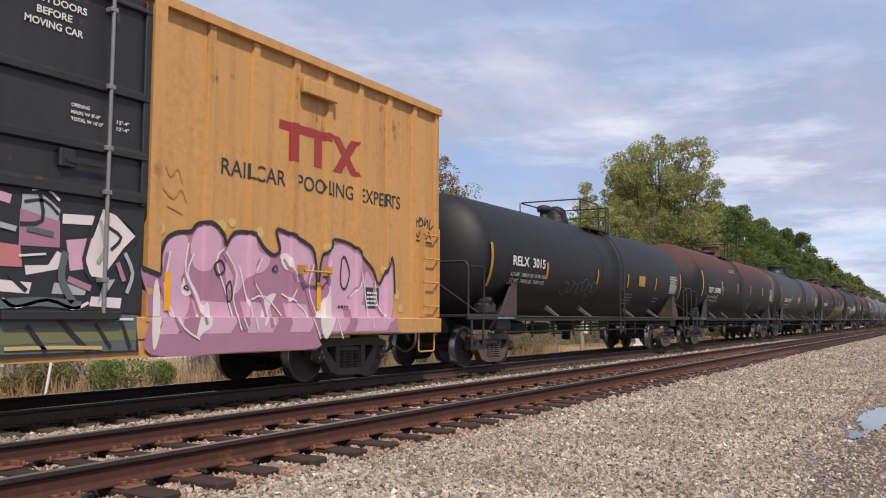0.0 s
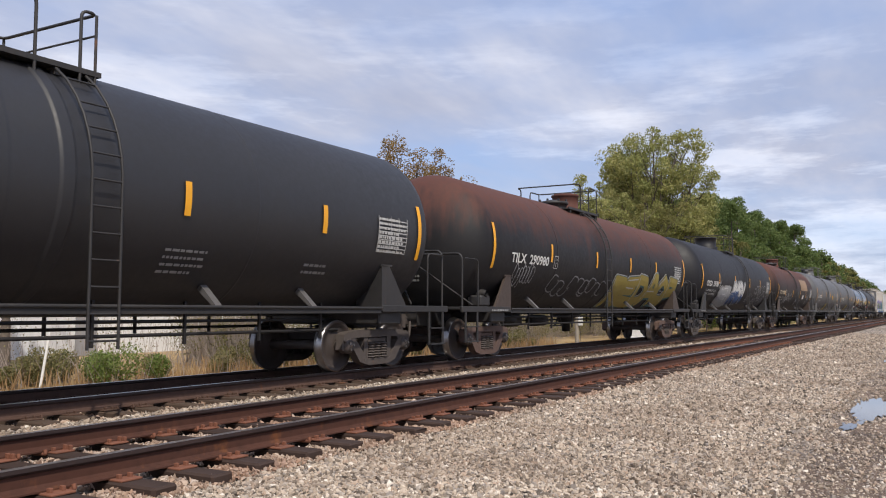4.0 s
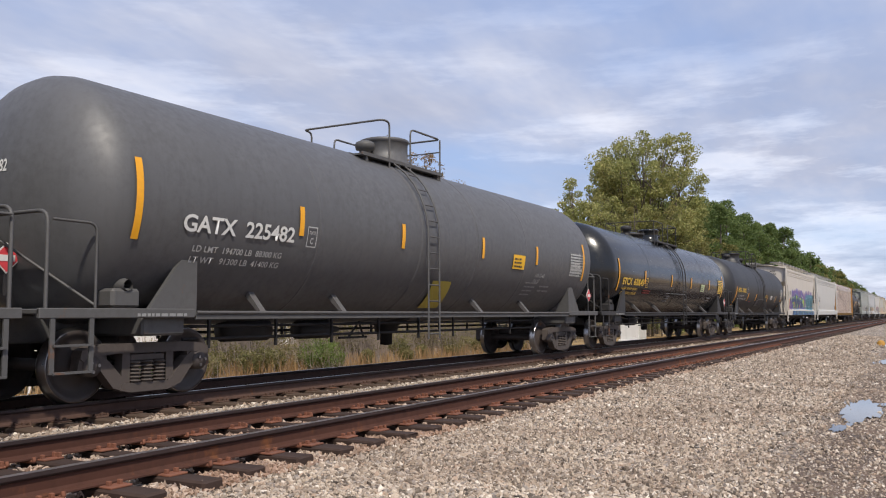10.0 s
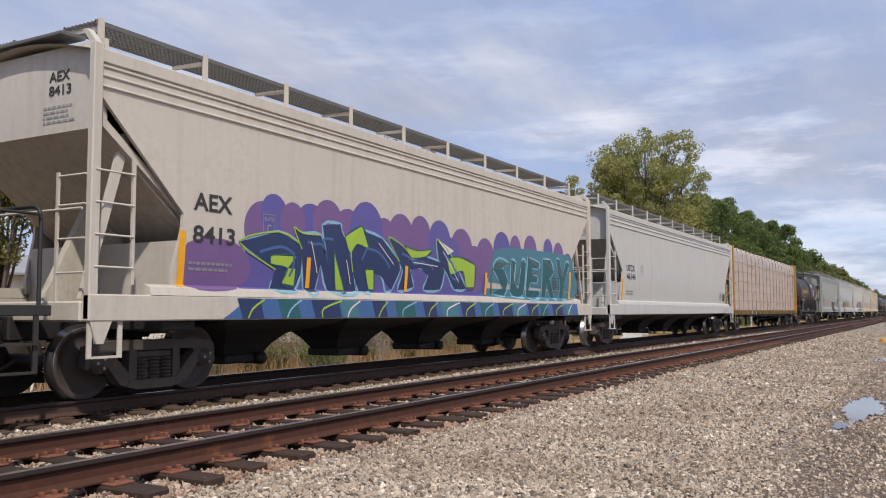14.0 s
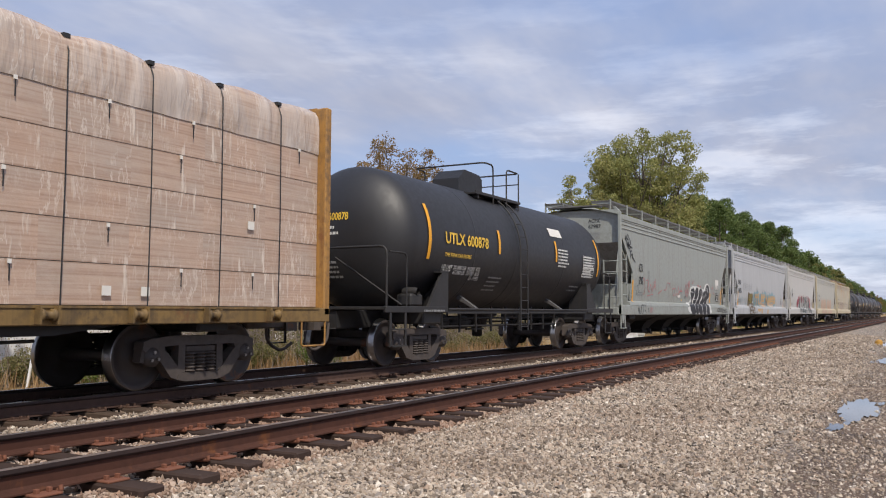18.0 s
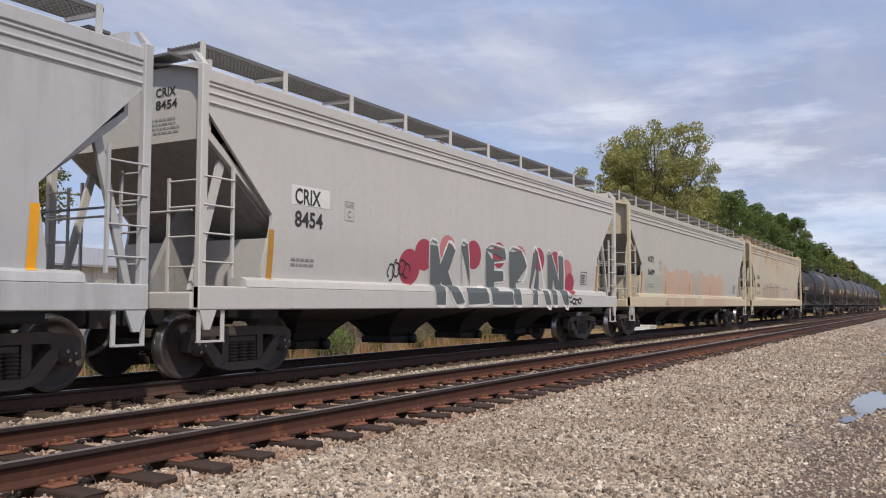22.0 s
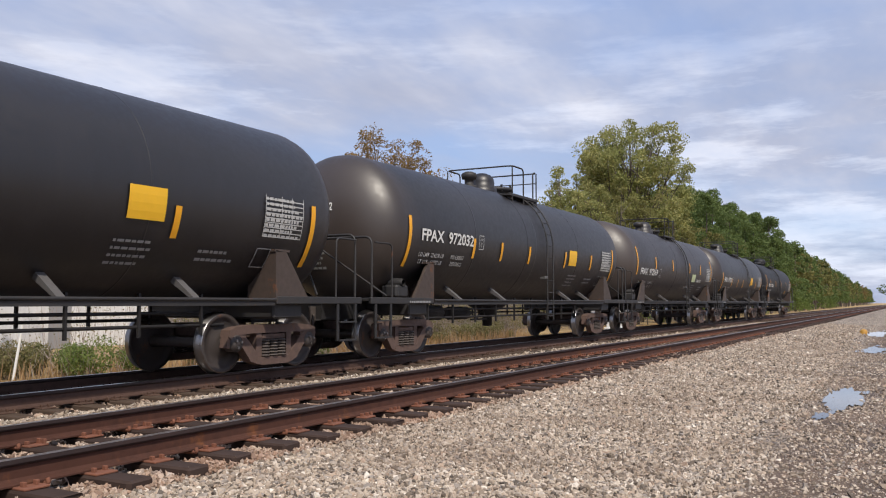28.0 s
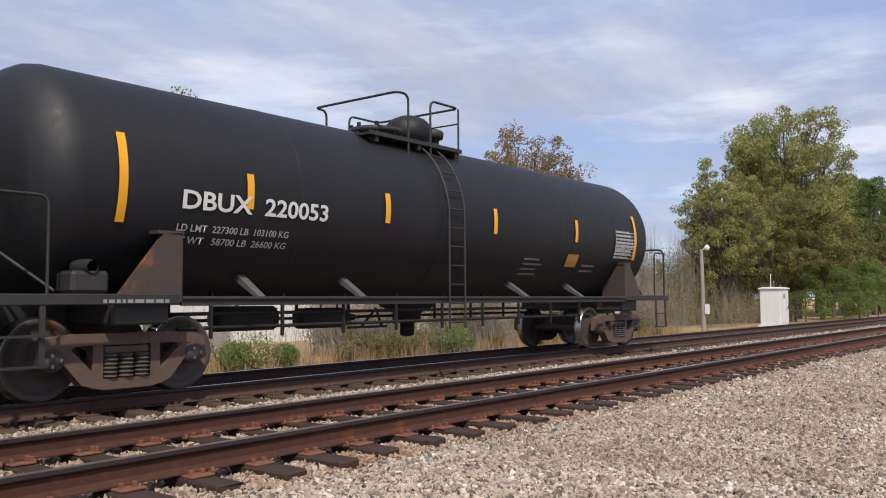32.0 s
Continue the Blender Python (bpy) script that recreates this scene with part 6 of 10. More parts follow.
    BREAKS[place] = ((), [1.30, 1.40, 1.4435] + zs[1:-2])
    if mark_top:
        lettering(car, mark_top, place, mx[0], mx[0] + (mx[1] - mx[0]) * 0.92, mz + gap, mh, tmat)
        lettering(car, mark_low, place, mx[0], mx[1], mz, mh, tmat)
        marks("stencilling", word_bars(place, mx[0] - 0.05, mx[1], 1.64, 1.80, 2, int(s_mid)), SPRAY["grey"], car)
        marks("plate_mark", frame_lines(place, mx[1] + 0.58, mx[1] + 0.84, mz + 0.2, mz + 0.52, 0.010), DIM_T, car)
        lettering(car, "PLATE", place, mx[1] + 0.61, mx[1] + 0.81, mz + 0.42, 0.06, DIM_T)
        lettering(car, "C", place, mx[1] + 0.66, mx[1] + 0.76, mz + 0.25, 0.12, DIM_T)
        ep = lambda u, z, e: (-(H - 0.25) - e, -u, z)
        lettering(car, mark_top, ep, 0.45, 0.85, 3.98, 0.13, tmat)
        lettering(car, mark_low, ep, 0.45, 0.88, 3.80, 0.13, tmat)
        marks("stencilling", word_bars(ep, 0.35, 1.0, 3.45, 3.7, 4, int(s_mid) + 1), DIM_T, car)
    if stripe:
        for x in (-reach(1.7) + 0.12, reach(1.7) - 0.16):
            part("reflective_stripe", patch(place, x - 0.06, x + 0.06, 1.42, 2.15, 0.007), STRIPE_OLD if stripe == "old" else STRIPE, car)
    x = reach(1.7) - 1.4
    marks("data_panel", word_bars(place, x + 0.03, x + 0.4, 1.65, 1.9, 5, 9, 0.011, g=frame_lines(place, x, x + 0.45, 1.6, 1.95, 0.015)), tmat, car, "small framed test data panel")
    return car, place


# ---------------------------------------------------------------- boxcar
def boxcar(s_mid):
    car = thing("boxcar", "faded yellow high-cube boxcar with black doors and pink graffiti", "boxcar", "cars of the freight train")
    CARS.append((car, s_mid))
    H, top, low, tc = 9.48, 5.19, 1.02, 14.4
    posts = [s * x for s in (-1, 1) for x in (3.38, 4.25, 5.15, 5.98, 6.83, 7.71, 8.55, 9.37)]
    part("body", Geo().box(-H + 0.02, H - 0.02, -1.46, 1.46, low, top - 0.05), BOX_Y, car)
    part("roof", Geo().prism([(-1.56, top - 0.13), (-1.56, top), (0, top + 0.09), (1.56, top), (1.56, top - 0.13)], -H, H, "x"), BOX_Y, car)
    for s in (-1, 1):
        y = s * 1.46
        for x in posts:
            part("side_post", Geo().prism([(x - 0.075, y - s * 0.01), (x - 0.055, y + s * 0.055), (x + 0.055, y + s * 0.055), (x + 0.075, y - s * 0.01)], low + 0.02, top - 0.13, "z"), BOX_Y, car)
        lo, hi = sorted((y - s * 0.02, y + s * 0.10))
        part("side_sill", Geo().box(-H, H, lo, hi, 0.80, low + 0.06, 0.015).prism([(-5.8, 0.81), (5.8, 0.81), (5.68, 0.58), (-5.68, 0.58)], lo + 0.02, hi - 0.02), BOX_Y, car)
        for x0, x1 in ((-2.28, -0.02), (0.02, 2.28)):
            lo, hi = sorted((y + s * 0.005, y + s * 0.10))
            door = part("door", Geo().box(x0, x1, lo, hi, low + 0.08, top - 0.2, 0.02), DOOR_K, car, "black ribbed plug door")
            for z, tall in ((4.86, 0.10), (3.77, 0.14), (3.04, 0.14), (2.52, 0.16)):
                g = Geo().prism([(y + s * 0.10, z - tall / 2), (y + s * 0.16, z - tall / 2 + 0.02), (y + s * 0.16, z + tall / 2 - 0.05), (y + s * 0.10, z + tall / 2)], x0 + 0.03, x1 - 0.03, "x")
                part("door_rib", g, DOOR_K, door)
            for xx in (x0 + 0.06, x1 - 0.06):
                part("door_edge", Geo().box(xx - 0.05, xx + 0.05, *sorted((y + s * 0.10, y + s * 0.145)), 2.42, top - 0.22, 0.01), DOOR_K, door)
            xx = 1.65 if x0 > 0 else -0.65
            bar = part("locking_bar", Geo().tube([(xx, y + s * 0.19, low + 0.1), (xx, y + s * 0.19, top - 0.25)], 0.024, 8), ROD, door, "worn grey steel locking bar")
            for z in (4.7, 3.77, 3.04, 2.52, 1.5):
                part("bar_bracket", Geo().box(xx - 0.05, xx + 0.05, *sorted((y + s * 0.10, y + s * 0.215)), z - 0.03, z + 0.03, 0.008), ROD, bar)
            part("door_lever", Geo().box(xx - 0.62, xx - 0.42, *sorted((y + s * 0.10, y + s * 0.17)), 2.74, 2.95, 0.015).box(xx - 0.55, xx, *sorted((y + s * 0.16, y + s * 0.185)), 2.80, 2.84), DOOR_K, door)
            part("door_track_shoe", Geo().box(x0 + 0.4, x1 - 0.4, *sorted((y + s * 0.1, y + s * 0.2)), low + 0.02, low + 0.12, 0.01), DOOR_K, door)
        for xx in (-2.43, 2.43):
            part("door_post", Geo().box(xx - 0.10, xx + 0.10, *sorted((y, y + s * 0.11)), low, top - 0.13), BOX_Y, car)
        for s2 in (-1, 1):
            x0, x1 = sorted((s2 * (H - 0.12), s2 * (H - 0.68)))
            lad = part("ladder", Geo().box(x0, x0 + 0.03, *sorted((y, y + s * 0.12)), 1.1, 2.8).box(x1 - 0.03, x1, *sorted((y, y + s * 0.12)), 1.1, 2.8), BOX_Y, car)
            for z in (1.3, 1.75, 2.2, 2.65):
                part("rung", Geo().tube([(x0, y + s * 0.11, z), (x1, y + s * 0.11, z)], 0.016, 5), BOX_Y, lad)
            part("step", Geo().tube(arc([(x0, y, 0.82), (x0, y, 0.45), (x1, y, 0.45), (x1, y, 0.82)], 0.05), 0.018, 5), BOX_Y, car)
    for s in (-1, 1):
        for k in range(6):
            z = 1.5 + 0.55 * k
            part("end_rib", Geo().tube([(s * (H - 0.03), -1.35, z), (s * (H - 0.03), 1.35, z)], 0.09, 8), BOX_Y, car)
        add_truck(car, s * tc / 2, TRUCK)
        part("coupler", shared("coupler", coupler_geo, TRUCK), None, car, at=pose(s * (H - 0.3), 0, 0, 0, 0, 0 if s > 0 else 180))
        part("bolster", Geo().box(s * tc / 2 - 0.3, s * tc / 2 + 0.3, -1.4, 1.4, 0.82, 1.03, 0.03), UNDER, car)
    part("centre_sill", Geo().box(-H + 0.1, H - 0.1, -0.25, 0.25, 0.75, 1.03), UNDER, car)
    part("brake_pipe", Geo().tube([(-6, -1.0, 0.62), (6, -1.0, 0.62)], 0.02, 5), UNDER, car)

    def place(x, z, e):
        """The side as the paint meets it: door, door posts, sheet with its posts, and the sill below."""
        d, u = min(abs(x - q) for q in posts), abs(x)
        sheet = 1.46 + 0.055 * min(1.0, max(0.0, (0.075 - d) / 0.02))
        if u < 2.55:
            sheet = 1.56 if u <= 2.29 else 1.57 if 2.33 <= u <= 2.53 else 1.46 + 0.11 * max(0.0, (2.55 - u) / 0.02) if u > 2.53 else 1.565
        return (x, -((1.565 if z <= 1.076 else sheet) + e), z)
    BREAKS[place] = (sorted(q + d for q in posts for d in (-0.075, -0.055, 0.055, 0.075)) + [2.29, 2.33, 2.53, 2.55], [1.076, 1.084])
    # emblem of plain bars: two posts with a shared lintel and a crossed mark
    g = Geo()
    for a, b, c, d in ((4.80, 6.10, 3.92, 4.06), (5.03, 5.22, 3.46, 3.92), (5.63, 5.83, 3.46, 3.92)):
        patch(place, a, b, c, d, 0.005, 0.0, g)
    patch(place, 6.12, 6.34, 3.46, 4.06, 0.007, 0.48, g)
    patch(place, 6.62, 6.84, 3.46, 4.06, 0.005, -0.55, g)
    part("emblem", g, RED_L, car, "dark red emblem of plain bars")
    for text, a, b in (("RAILCAR", 3.63, 4.97), ("POOLING", 5.23, 6.68), ("EXPERTS", 6.90, 8.12)):
        lettering(car, text, place, a, b, 3.05, 0.235, BLACK_T, bold=0.004)
    c, p = car, place
    daub(c, p, "mauve", [(2.24, 1.68), (2.59, 1.61), (2.61, 1.87), (2.71, 2.09), (2.9, 2.17), (3.11, 2.2), (3.22, 2.3), (3.51, 2.34), (3.7, 2.2), (3.74, 2.07), (3.89, 2.23), (4.11, 2.28), (4.34, 2.23), (4.5, 2.08), (4.71, 1.99), (4.84, 2.1), (4.79, 2.35), (4.95, 2.35), (5.42, 2.23), (5.67, 2.07), (5.72, 1.53), (5.87, 2.04), (6.13, 2.2), (6.2, 2.31), (6.62, 2.27), (6.91, 2.11), (7.24, 1.88), (7.45, 1.68), (7.86, 2.12), (7.91, 0.96), (7.85, 0.83), (5.80, 0.82), (5.68, 0.61), (4.0, 0.60), (2.44, 0.61), (2.38, 1.0), (2.33, 1.36)], 0.004, "large sprayed mauve and pink bubble letters")
    daub(c, p, "pink", [(2.66, 1.62), (2.66, 1.86), (2.75, 2.07), (3.01, 2.15), (3.07, 1.98), (3.01, 1.68), (2.96, 1.53), (3.12, 1.31), (3.05, 1.09), (2.86, 1.05), (2.67, 1.23)], 0.008)
    daub(c, p, "pink", [(3.17, 2.19), (3.28, 2.28), (3.49, 2.3), (3.64, 2.19), (3.67, 2.02), (3.55, 1.78), (3.32, 1.69), (3.17, 1.76), (3.11, 1.98)], 0.008)
    daub(c, p, "pink", [(3.78, 2.03), (3.92, 2.2), (4.12, 2.24), (4.31, 2.2), (4.44, 2.03), (4.65, 1.94), (4.53, 1.75), (4.19, 1.65), (3.97, 1.41), (3.77, 1.56)], 0.008)
    daub(c, p, "pink", [(4.84, 2.31), (5.36, 2.19), (5.6, 2.05), (5.65, 1.72), (5.3, 1.62), (5.09, 1.86), (4.9, 2.02)], 0.008)
    daub(c, p, "pink", [(5.96, 2.0), (6.22, 2.26), (6.59, 2.23), (6.88, 2.06), (7.0, 1.68), (6.92, 1.29), (6.3, 1.24), (6.0, 1.46)], 0.008)
    daub(c, p, "pink", [(7.08, 1.88), (7.46, 1.6), (7.84, 2.02), (7.87, 1.11), (7.26, 1.01), (7.05, 1.39)], 0.008)
    daub(c, p, "pale", [(3.16, 0.8), (3.23, 1.09), (3.38, 1.28), (3.43, 0.98), (3.27, 0.87)], 0.012)
    daub(c, p, "pale", [(3.07, 1.75), (3.04, 1.49), (3.18, 1.42), (3.04, 1.35), (2.96, 1.45)], 0.012)
    daub(c, p, "pale", [(2.42, 1.37), (2.48, 1.54), (2.57, 1.09), (2.51, 0.74), (2.44, 0.73)], 0.012)
    daub(c, p, "pale", [(4.87, 2.0), (5.05, 2.03), (5.16, 1.8), (4.97, 1.81)], 0.013)
    daub(c, p, "pale", [(5.72, 1.1), (5.97, 1.46), (6.07, 1.64), (6.12, 1.1), (5.87, 0.74)], 0.012)
    daub(c, p, "pale", [(4.46, 0.93), (4.55, 1.34), (4.79, 1.43), (4.65, 1.22)], 0.012)
    stroke(c, p, "black", 0.05, [(2.24, 1.68), (2.59, 1.61), (2.61, 1.87), (2.71, 2.09), (2.9, 2.18), (3.11, 2.21), (3.22, 2.32), (3.51, 2.35), (3.71, 2.21), (3.75, 2.08), (3.89, 2.25), (4.12, 2.29), (4.35, 2.25), (4.51, 2.1), (4.72, 2.0), (4.86, 2.1), (4.77, 2.37), (4.96, 2.37), (5.43, 2.25), (5.68, 2.08), (5.74, 1.53)], 0.02)
    stroke(c, p, "black", 0.045, [(5.79, 1.63), (5.87, 2.06), (6.13, 2.21), (6.17, 2.35), (6.65, 2.3), (6.94, 2.13), (7.28, 1.91), (7.47, 1.67), (7.87, 2.17), (7.96, 1.51)], 0.02)
    stroke(c, p, "black", 0.025, [(3.53, 1.78), (3.65, 1.86), (3.73, 1.74), (3.61, 1.65), (3.53, 1.78)], 0.02)
    stroke(c, p, "black", 0.025, [(3.76, 1.48), (3.84, 1.58), (3.88, 1.37), (3.81, 1.29), (3.76, 1.48)], 0.02)
    stroke(c, p, "black", 0.02, [(3.0, 1.46), (3.05, 1.49), (3.08, 1.43), (3.0, 1.46)], 0.02)
    stroke(c, p, "black", 0.03, [(6.37, 2.03), (6.46, 2.08), (6.59, 1.81), (6.47, 1.55), (6.35, 1.66), (6.37, 2.03)], 0.02)
    stroke(c, p, "black", 0.02, [(4.69, 1.78), (4.78, 1.85), (4.8, 1.75), (4.69, 1.78)], 0.02)
    stroke(c, p, "pale", 0.028, [(2.68, 1.52), (2.73, 1.23), (2.94, 0.94), (3.21, 0.79)], 0.017)
    stroke(c, p, "pale", 0.028, [(3.07, 2.05), (3.03, 1.68), (3.18, 1.42), (3.35, 1.09)], 0.017)
    stroke(c, p, "pale", 0.028, [(3.71, 2.02), (3.58, 1.84), (3.77, 1.4), (3.98, 0.9)], 0.017)
    stroke(c, p, "pale", 0.028, [(4.01, 1.81), (4.2, 1.25), (4.32, 0.89)], 0.017)
    stroke(c, p, "pale", 0.028, [(4.91, 1.43), (5.44, 1.19), (5.73, 0.75)], 0.017)
    stroke(c, p, "pale", 0.028, [(6.13, 2.2), (5.99, 1.82), (6.07, 1.28), (6.31, 0.74)], 0.017)
    stroke(c, p, "pale", 0.028, [(6.91, 2.06), (7.05, 1.49), (7.18, 0.91)], 0.017)
    stroke(c, p, "pale", 0.028, [(4.2, 1.33), (4.55, 1.38), (4.92, 1.1)], 0.017)
    for a, b in ((2.48, 2.95), (3.15, 3.9), (4.05, 4.75), (4.95, 5.6), (5.85, 6.5), (6.6, 7.7)):
        daub(c, p, "pink", [(a, 1.30), (a + 0.12, 1.0), (a + 0.05, 0.86), (b - 0.12, 0.86), (b, 1.02), (b - 0.1, 1.28)], 0.0065, "", True)
    # the doors: a pale arrow, a purple block with a silver cap, pale bands and a silver foot with dark slashes
    daub(c, p, "black", [(0.30, 2.28), (0.55, 2.46), (0.95, 2.46), (1.16, 2.28), (1.60, 2.40), (1.88, 2.36), (2.24, 2.06), (2.16, 1.2), (2.24, 0.66), (0.3, 0.64)], 0.004, "dark sprayed ground of the door lettering", True)
    for colour, e, pts in (
            ("pale", 0.010, [(1.66, 2.33), (1.85, 2.27), (2.13, 2.05), (1.96, 1.89), (1.68, 1.53), (1.52, 1.54), (1.44, 1.74), (1.56, 2.05)]),
            ("mauve", 0.010, [(0.62, 2.22), (0.88, 2.22), (1.1, 2.14), (1.11, 1.84), (0.62, 1.83)]),
            ("silver", 0.012, [(0.64, 2.38), (0.88, 2.41), (1.1, 2.26), (1.08, 2.13), (0.63, 2.22)]),
            ("pale", 0.013, [(1.13, 2.11), (1.13, 2.22), (1.54, 2.24), (1.55, 2.13)]),
            ("pink", 0.008, [(1.19, 1.93), (1.58, 1.99), (1.45, 1.62), (1.25, 1.59)]),
            ("pale", 0.008, [(0.72, 1.52), (1.10, 1.60), (1.14, 1.78), (1.08, 1.80), (0.98, 1.64), (0.70, 1.62)]),
            ("pale", 0.010, [(0.39, 1.34), (0.42, 1.46), (0.79, 1.44), (0.76, 1.32)]),
            ("silver", 0.010, [(1.03, 1.33), (1.06, 1.45), (1.49, 1.44), (1.45, 1.32)]),
            ("pale", 0.010, [(1.51, 1.17), (1.54, 1.31), (1.96, 1.30), (1.94, 1.16)]),
            ("slate", 0.006, [(0.4, 0.68), (0.4, 1.12), (1.3, 1.14), (2.19, 1.10), (2.19, 0.68)]),
            ("olive", 0.009, [(0.4, 0.78), (0.4, 0.92), (1.3, 0.98), (2.19, 0.92), (2.19, 0.80)]),
            ("rose", 0.012, [(0.30, 1.60), (0.34, 1.85), (0.64, 1.83), (0.67, 1.60)]),
            ("pink", 0.012, [(0.30, 2.30), (0.30, 2.40), (0.52, 2.36), (0.5, 2.26)]),
            ("silver", 0.012, [(1.62, 1.22), (1.70, 1.50), (1.86, 1.52), (1.74, 1.34)])):
        daub(c, p, colour, pts, e, "", True)
    for wide, pts in ((0.05, [(1.91, 2.26), (2.15, 2.05), (1.72, 1.56)]), (0.05, [(0.52, 1.52), (0.73, 1.35)]), (0.06, [(1.02, 1.16), (1.28, 0.9), (1.55, 0.67)]), (0.05, [(1.62, 2.36), (1.42, 1.74), (1.55, 1.48)]),
                      (0.045, [(0.84, 2.42), (0.88, 2.12), (0.62, 2.06)]), (0.04, [(1.70, 2.14), (1.92, 2.02), (1.78, 1.86)]), (0.05, [(0.36, 1.22), (1.0, 1.20), (2.16, 1.14)]), (0.05, [(1.92, 1.12), (2.10, 0.70)]), (0.035, [(0.66, 2.30), (0.9, 2.34), (1.08, 2.2)])):
        stroke(c, p, "black", wide, pts, 0.016)
    stroke(c, p, "pale", 0.03, [(0.42, 1.06), (2.13, 1.05)], 0.018)
    for colour, wide, pts in (("silver", 0.06, [(0.34, 2.04), (0.58, 2.00)]), ("mauve", 0.07, [(1.22, 1.50), (1.52, 1.40)]), ("slate", 0.09, [(1.18, 1.80), (1.14, 1.5), (1.3, 1.24)]), ("silver", 0.05, [(1.62, 2.20), (1.70, 1.9), (1.60, 1.7)]),
                              ("slate", 0.10, [(0.40, 1.20), (0.9, 1.24), (1.4, 1.20)]), ("pale", 0.035, [(0.46, 1.26), (0.62, 1.18), (0.98, 1.26), (1.3, 1.17), (1.5, 1.24)]), ("silver", 0.05, [(1.98, 1.84), (2.10, 1.60), (2.02, 1.36)]), ("mauve", 0.06, [(1.88, 1.72), (1.98, 1.5)]),
                              ("pale", 0.03, [(0.74, 2.44), (0.92, 2.47), (1.08, 2.36)]), ("slate", 0.06, [(0.70, 2.02), (1.02, 1.98)]), ("pale", 0.025, [(0.62, 1.72), (0.94, 1.76)]), ("black", 0.05, [(0.75, 0.98), (0.98, 0.70)]), ("lemon", 0.04, [(0.5, 0.74), (1.1, 0.74), (1.7, 0.72)]), ("black", 0.04, [(1.6, 1.0), (1.82, 0.72)])):
        stroke(c, p, colour, wide, pts, 0.021)
    for pts in ([(3.12, 1.9), (3.02, 1.62), (3.2, 1.34), (3.34, 0.98)], [(3.70, 1.96), (3.92, 1.66), (3.86, 1.3), (4.06, 0.9)], [(4.44, 1.92), (4.28, 1.6), (4.5, 1.3), (4.62, 0.94)], [(4.95, 1.95), (5.2, 1.62), (5.02, 1.3)], [(5.62, 1.9), (5.5, 1.5), (5.7, 1.1)], [(6.55, 1.4), (6.8, 1.6), (6.9, 1.95)], [(7.3, 1.7), (7.36, 1.3), (7.6, 1.1)], [(2.72, 1.9), (2.66, 1.4), (2.9, 0.9)]):
        stroke(c, p, "mauve", 0.05, pts, 0.014)
        stroke(c, p, "pale", 0.026, [(x + 0.05, z + 0.02) for x, z in pts], 0.0155)
    graffiti(car, flat_side(-1.568), -2.2, 0.2, 0.95, 2.15, "NEB", ("black", "slate", "mauve", "pale"), 24, "grey and white sprayed letters across a door", None, 0.12, 0.1, (0.85, 2.5))
    for pts in ([(8.66, 2.98), (8.70, 2.80), (8.62, 2.84), (8.76, 2.92)], [(8.80, 3.0), (8.78, 2.82), (8.92, 2.86), (8.86, 2.98), (8.80, 2.9)], [(9.0, 3.0), (8.96, 2.82), (9.08, 2.96), (9.1, 2.8)], [(9.18, 2.98), (9.16, 2.78), (9.28, 2.86)],
                [(8.64, 2.72), (8.74, 2.60), (8.82, 2.74), (8.9, 2.6)], [(8.96, 2.72), (9.04, 2.58), (9.12, 2.72), (9.2, 2.6)], [(8.62, 2.54), (9.24, 2.52)]):
        stroke(c, p, "black", 0.028, pts)
    for pts in ([(2.66, 3.02), (2.74, 2.88), (2.86, 3.0), (2.94, 2.82)], [(2.62, 2.72), (2.80, 2.60), (2.92, 2.74), (3.02, 2.58)], [(2.7, 2.5), (2.96, 2.42)]):
        stroke(c, p, "ochre", 0.022, pts)
    for x, z, r in ((3.66, 2.32, 0.09), (3.86, 2.40, 0.07), (4.42, 2.30, 0.09), (2.60, 2.20, 0.08), (5.96, 2.20, 0.07), (7.58, 1.92, 0.08), (8.02, 1.5, 0.10), (8.15, 1.25, 0.08)):
        daub(c, p, "lemon", [(x + r * math.cos(a), z + r * math.sin(a)) for a in (0.0, 1.05, 2.1, 3.14, 4.2, 5.25)], 0.009)
    part("data_board", patch(place, 7.06, 7.46, 1.24, 1.60, 0.012), BLACK_T, car, "small black consolidated data stencil")
    marks("data_print", word_bars(place, 7.10, 7.42, 1.28, 1.56, 4, 8, 0.016), WHITE_T, car)
    marks("yard_stencil", word_bars(place, 6.29, 6.62, 1.24, 1.32, 1, 4, 0.02), BLACK_T, car)
    for x in (5.30, 5.92):
        part("grab_iron", Geo().box(x - 0.03, x + 0.03, -1.62, -1.45, 1.74, 1.88), BOX_Y, car)
    part("grab_rail", Geo().tube([(5.27, -1.61, 1.79), (5.95, -1.61, 1.79)], 0.018, 6), BOX_Y, car)
    part("card_board", Geo().box(5.2, 6.06, -1.61, -1.535, 4.55, 4.79, 0.015), BOX_Y, car, "small yellow routing card board")
    for x, z0, z1 in ((2.725, 1.16, 1.65), (5.78, 1.21, 1.63)):
        part("reflective_stripe", patch(place, x - 0.05, x + 0.05, z0, z1, 0.026), STRIPE, car)
    panel = flat_side(-1.568)
    for text, x0, x1, z in (("TO LOCK", 0.68, 1.20, 4.68), ("BOTH DOORS", 0.52, 1.34, 4.54), ("BEFORE", 0.71, 1.15, 4.40), ("MOVING CAR", 0.57, 1.30, 4.26)):
        lettering(car, text, panel, x0, x1, z, 0.085, WHITE_T)
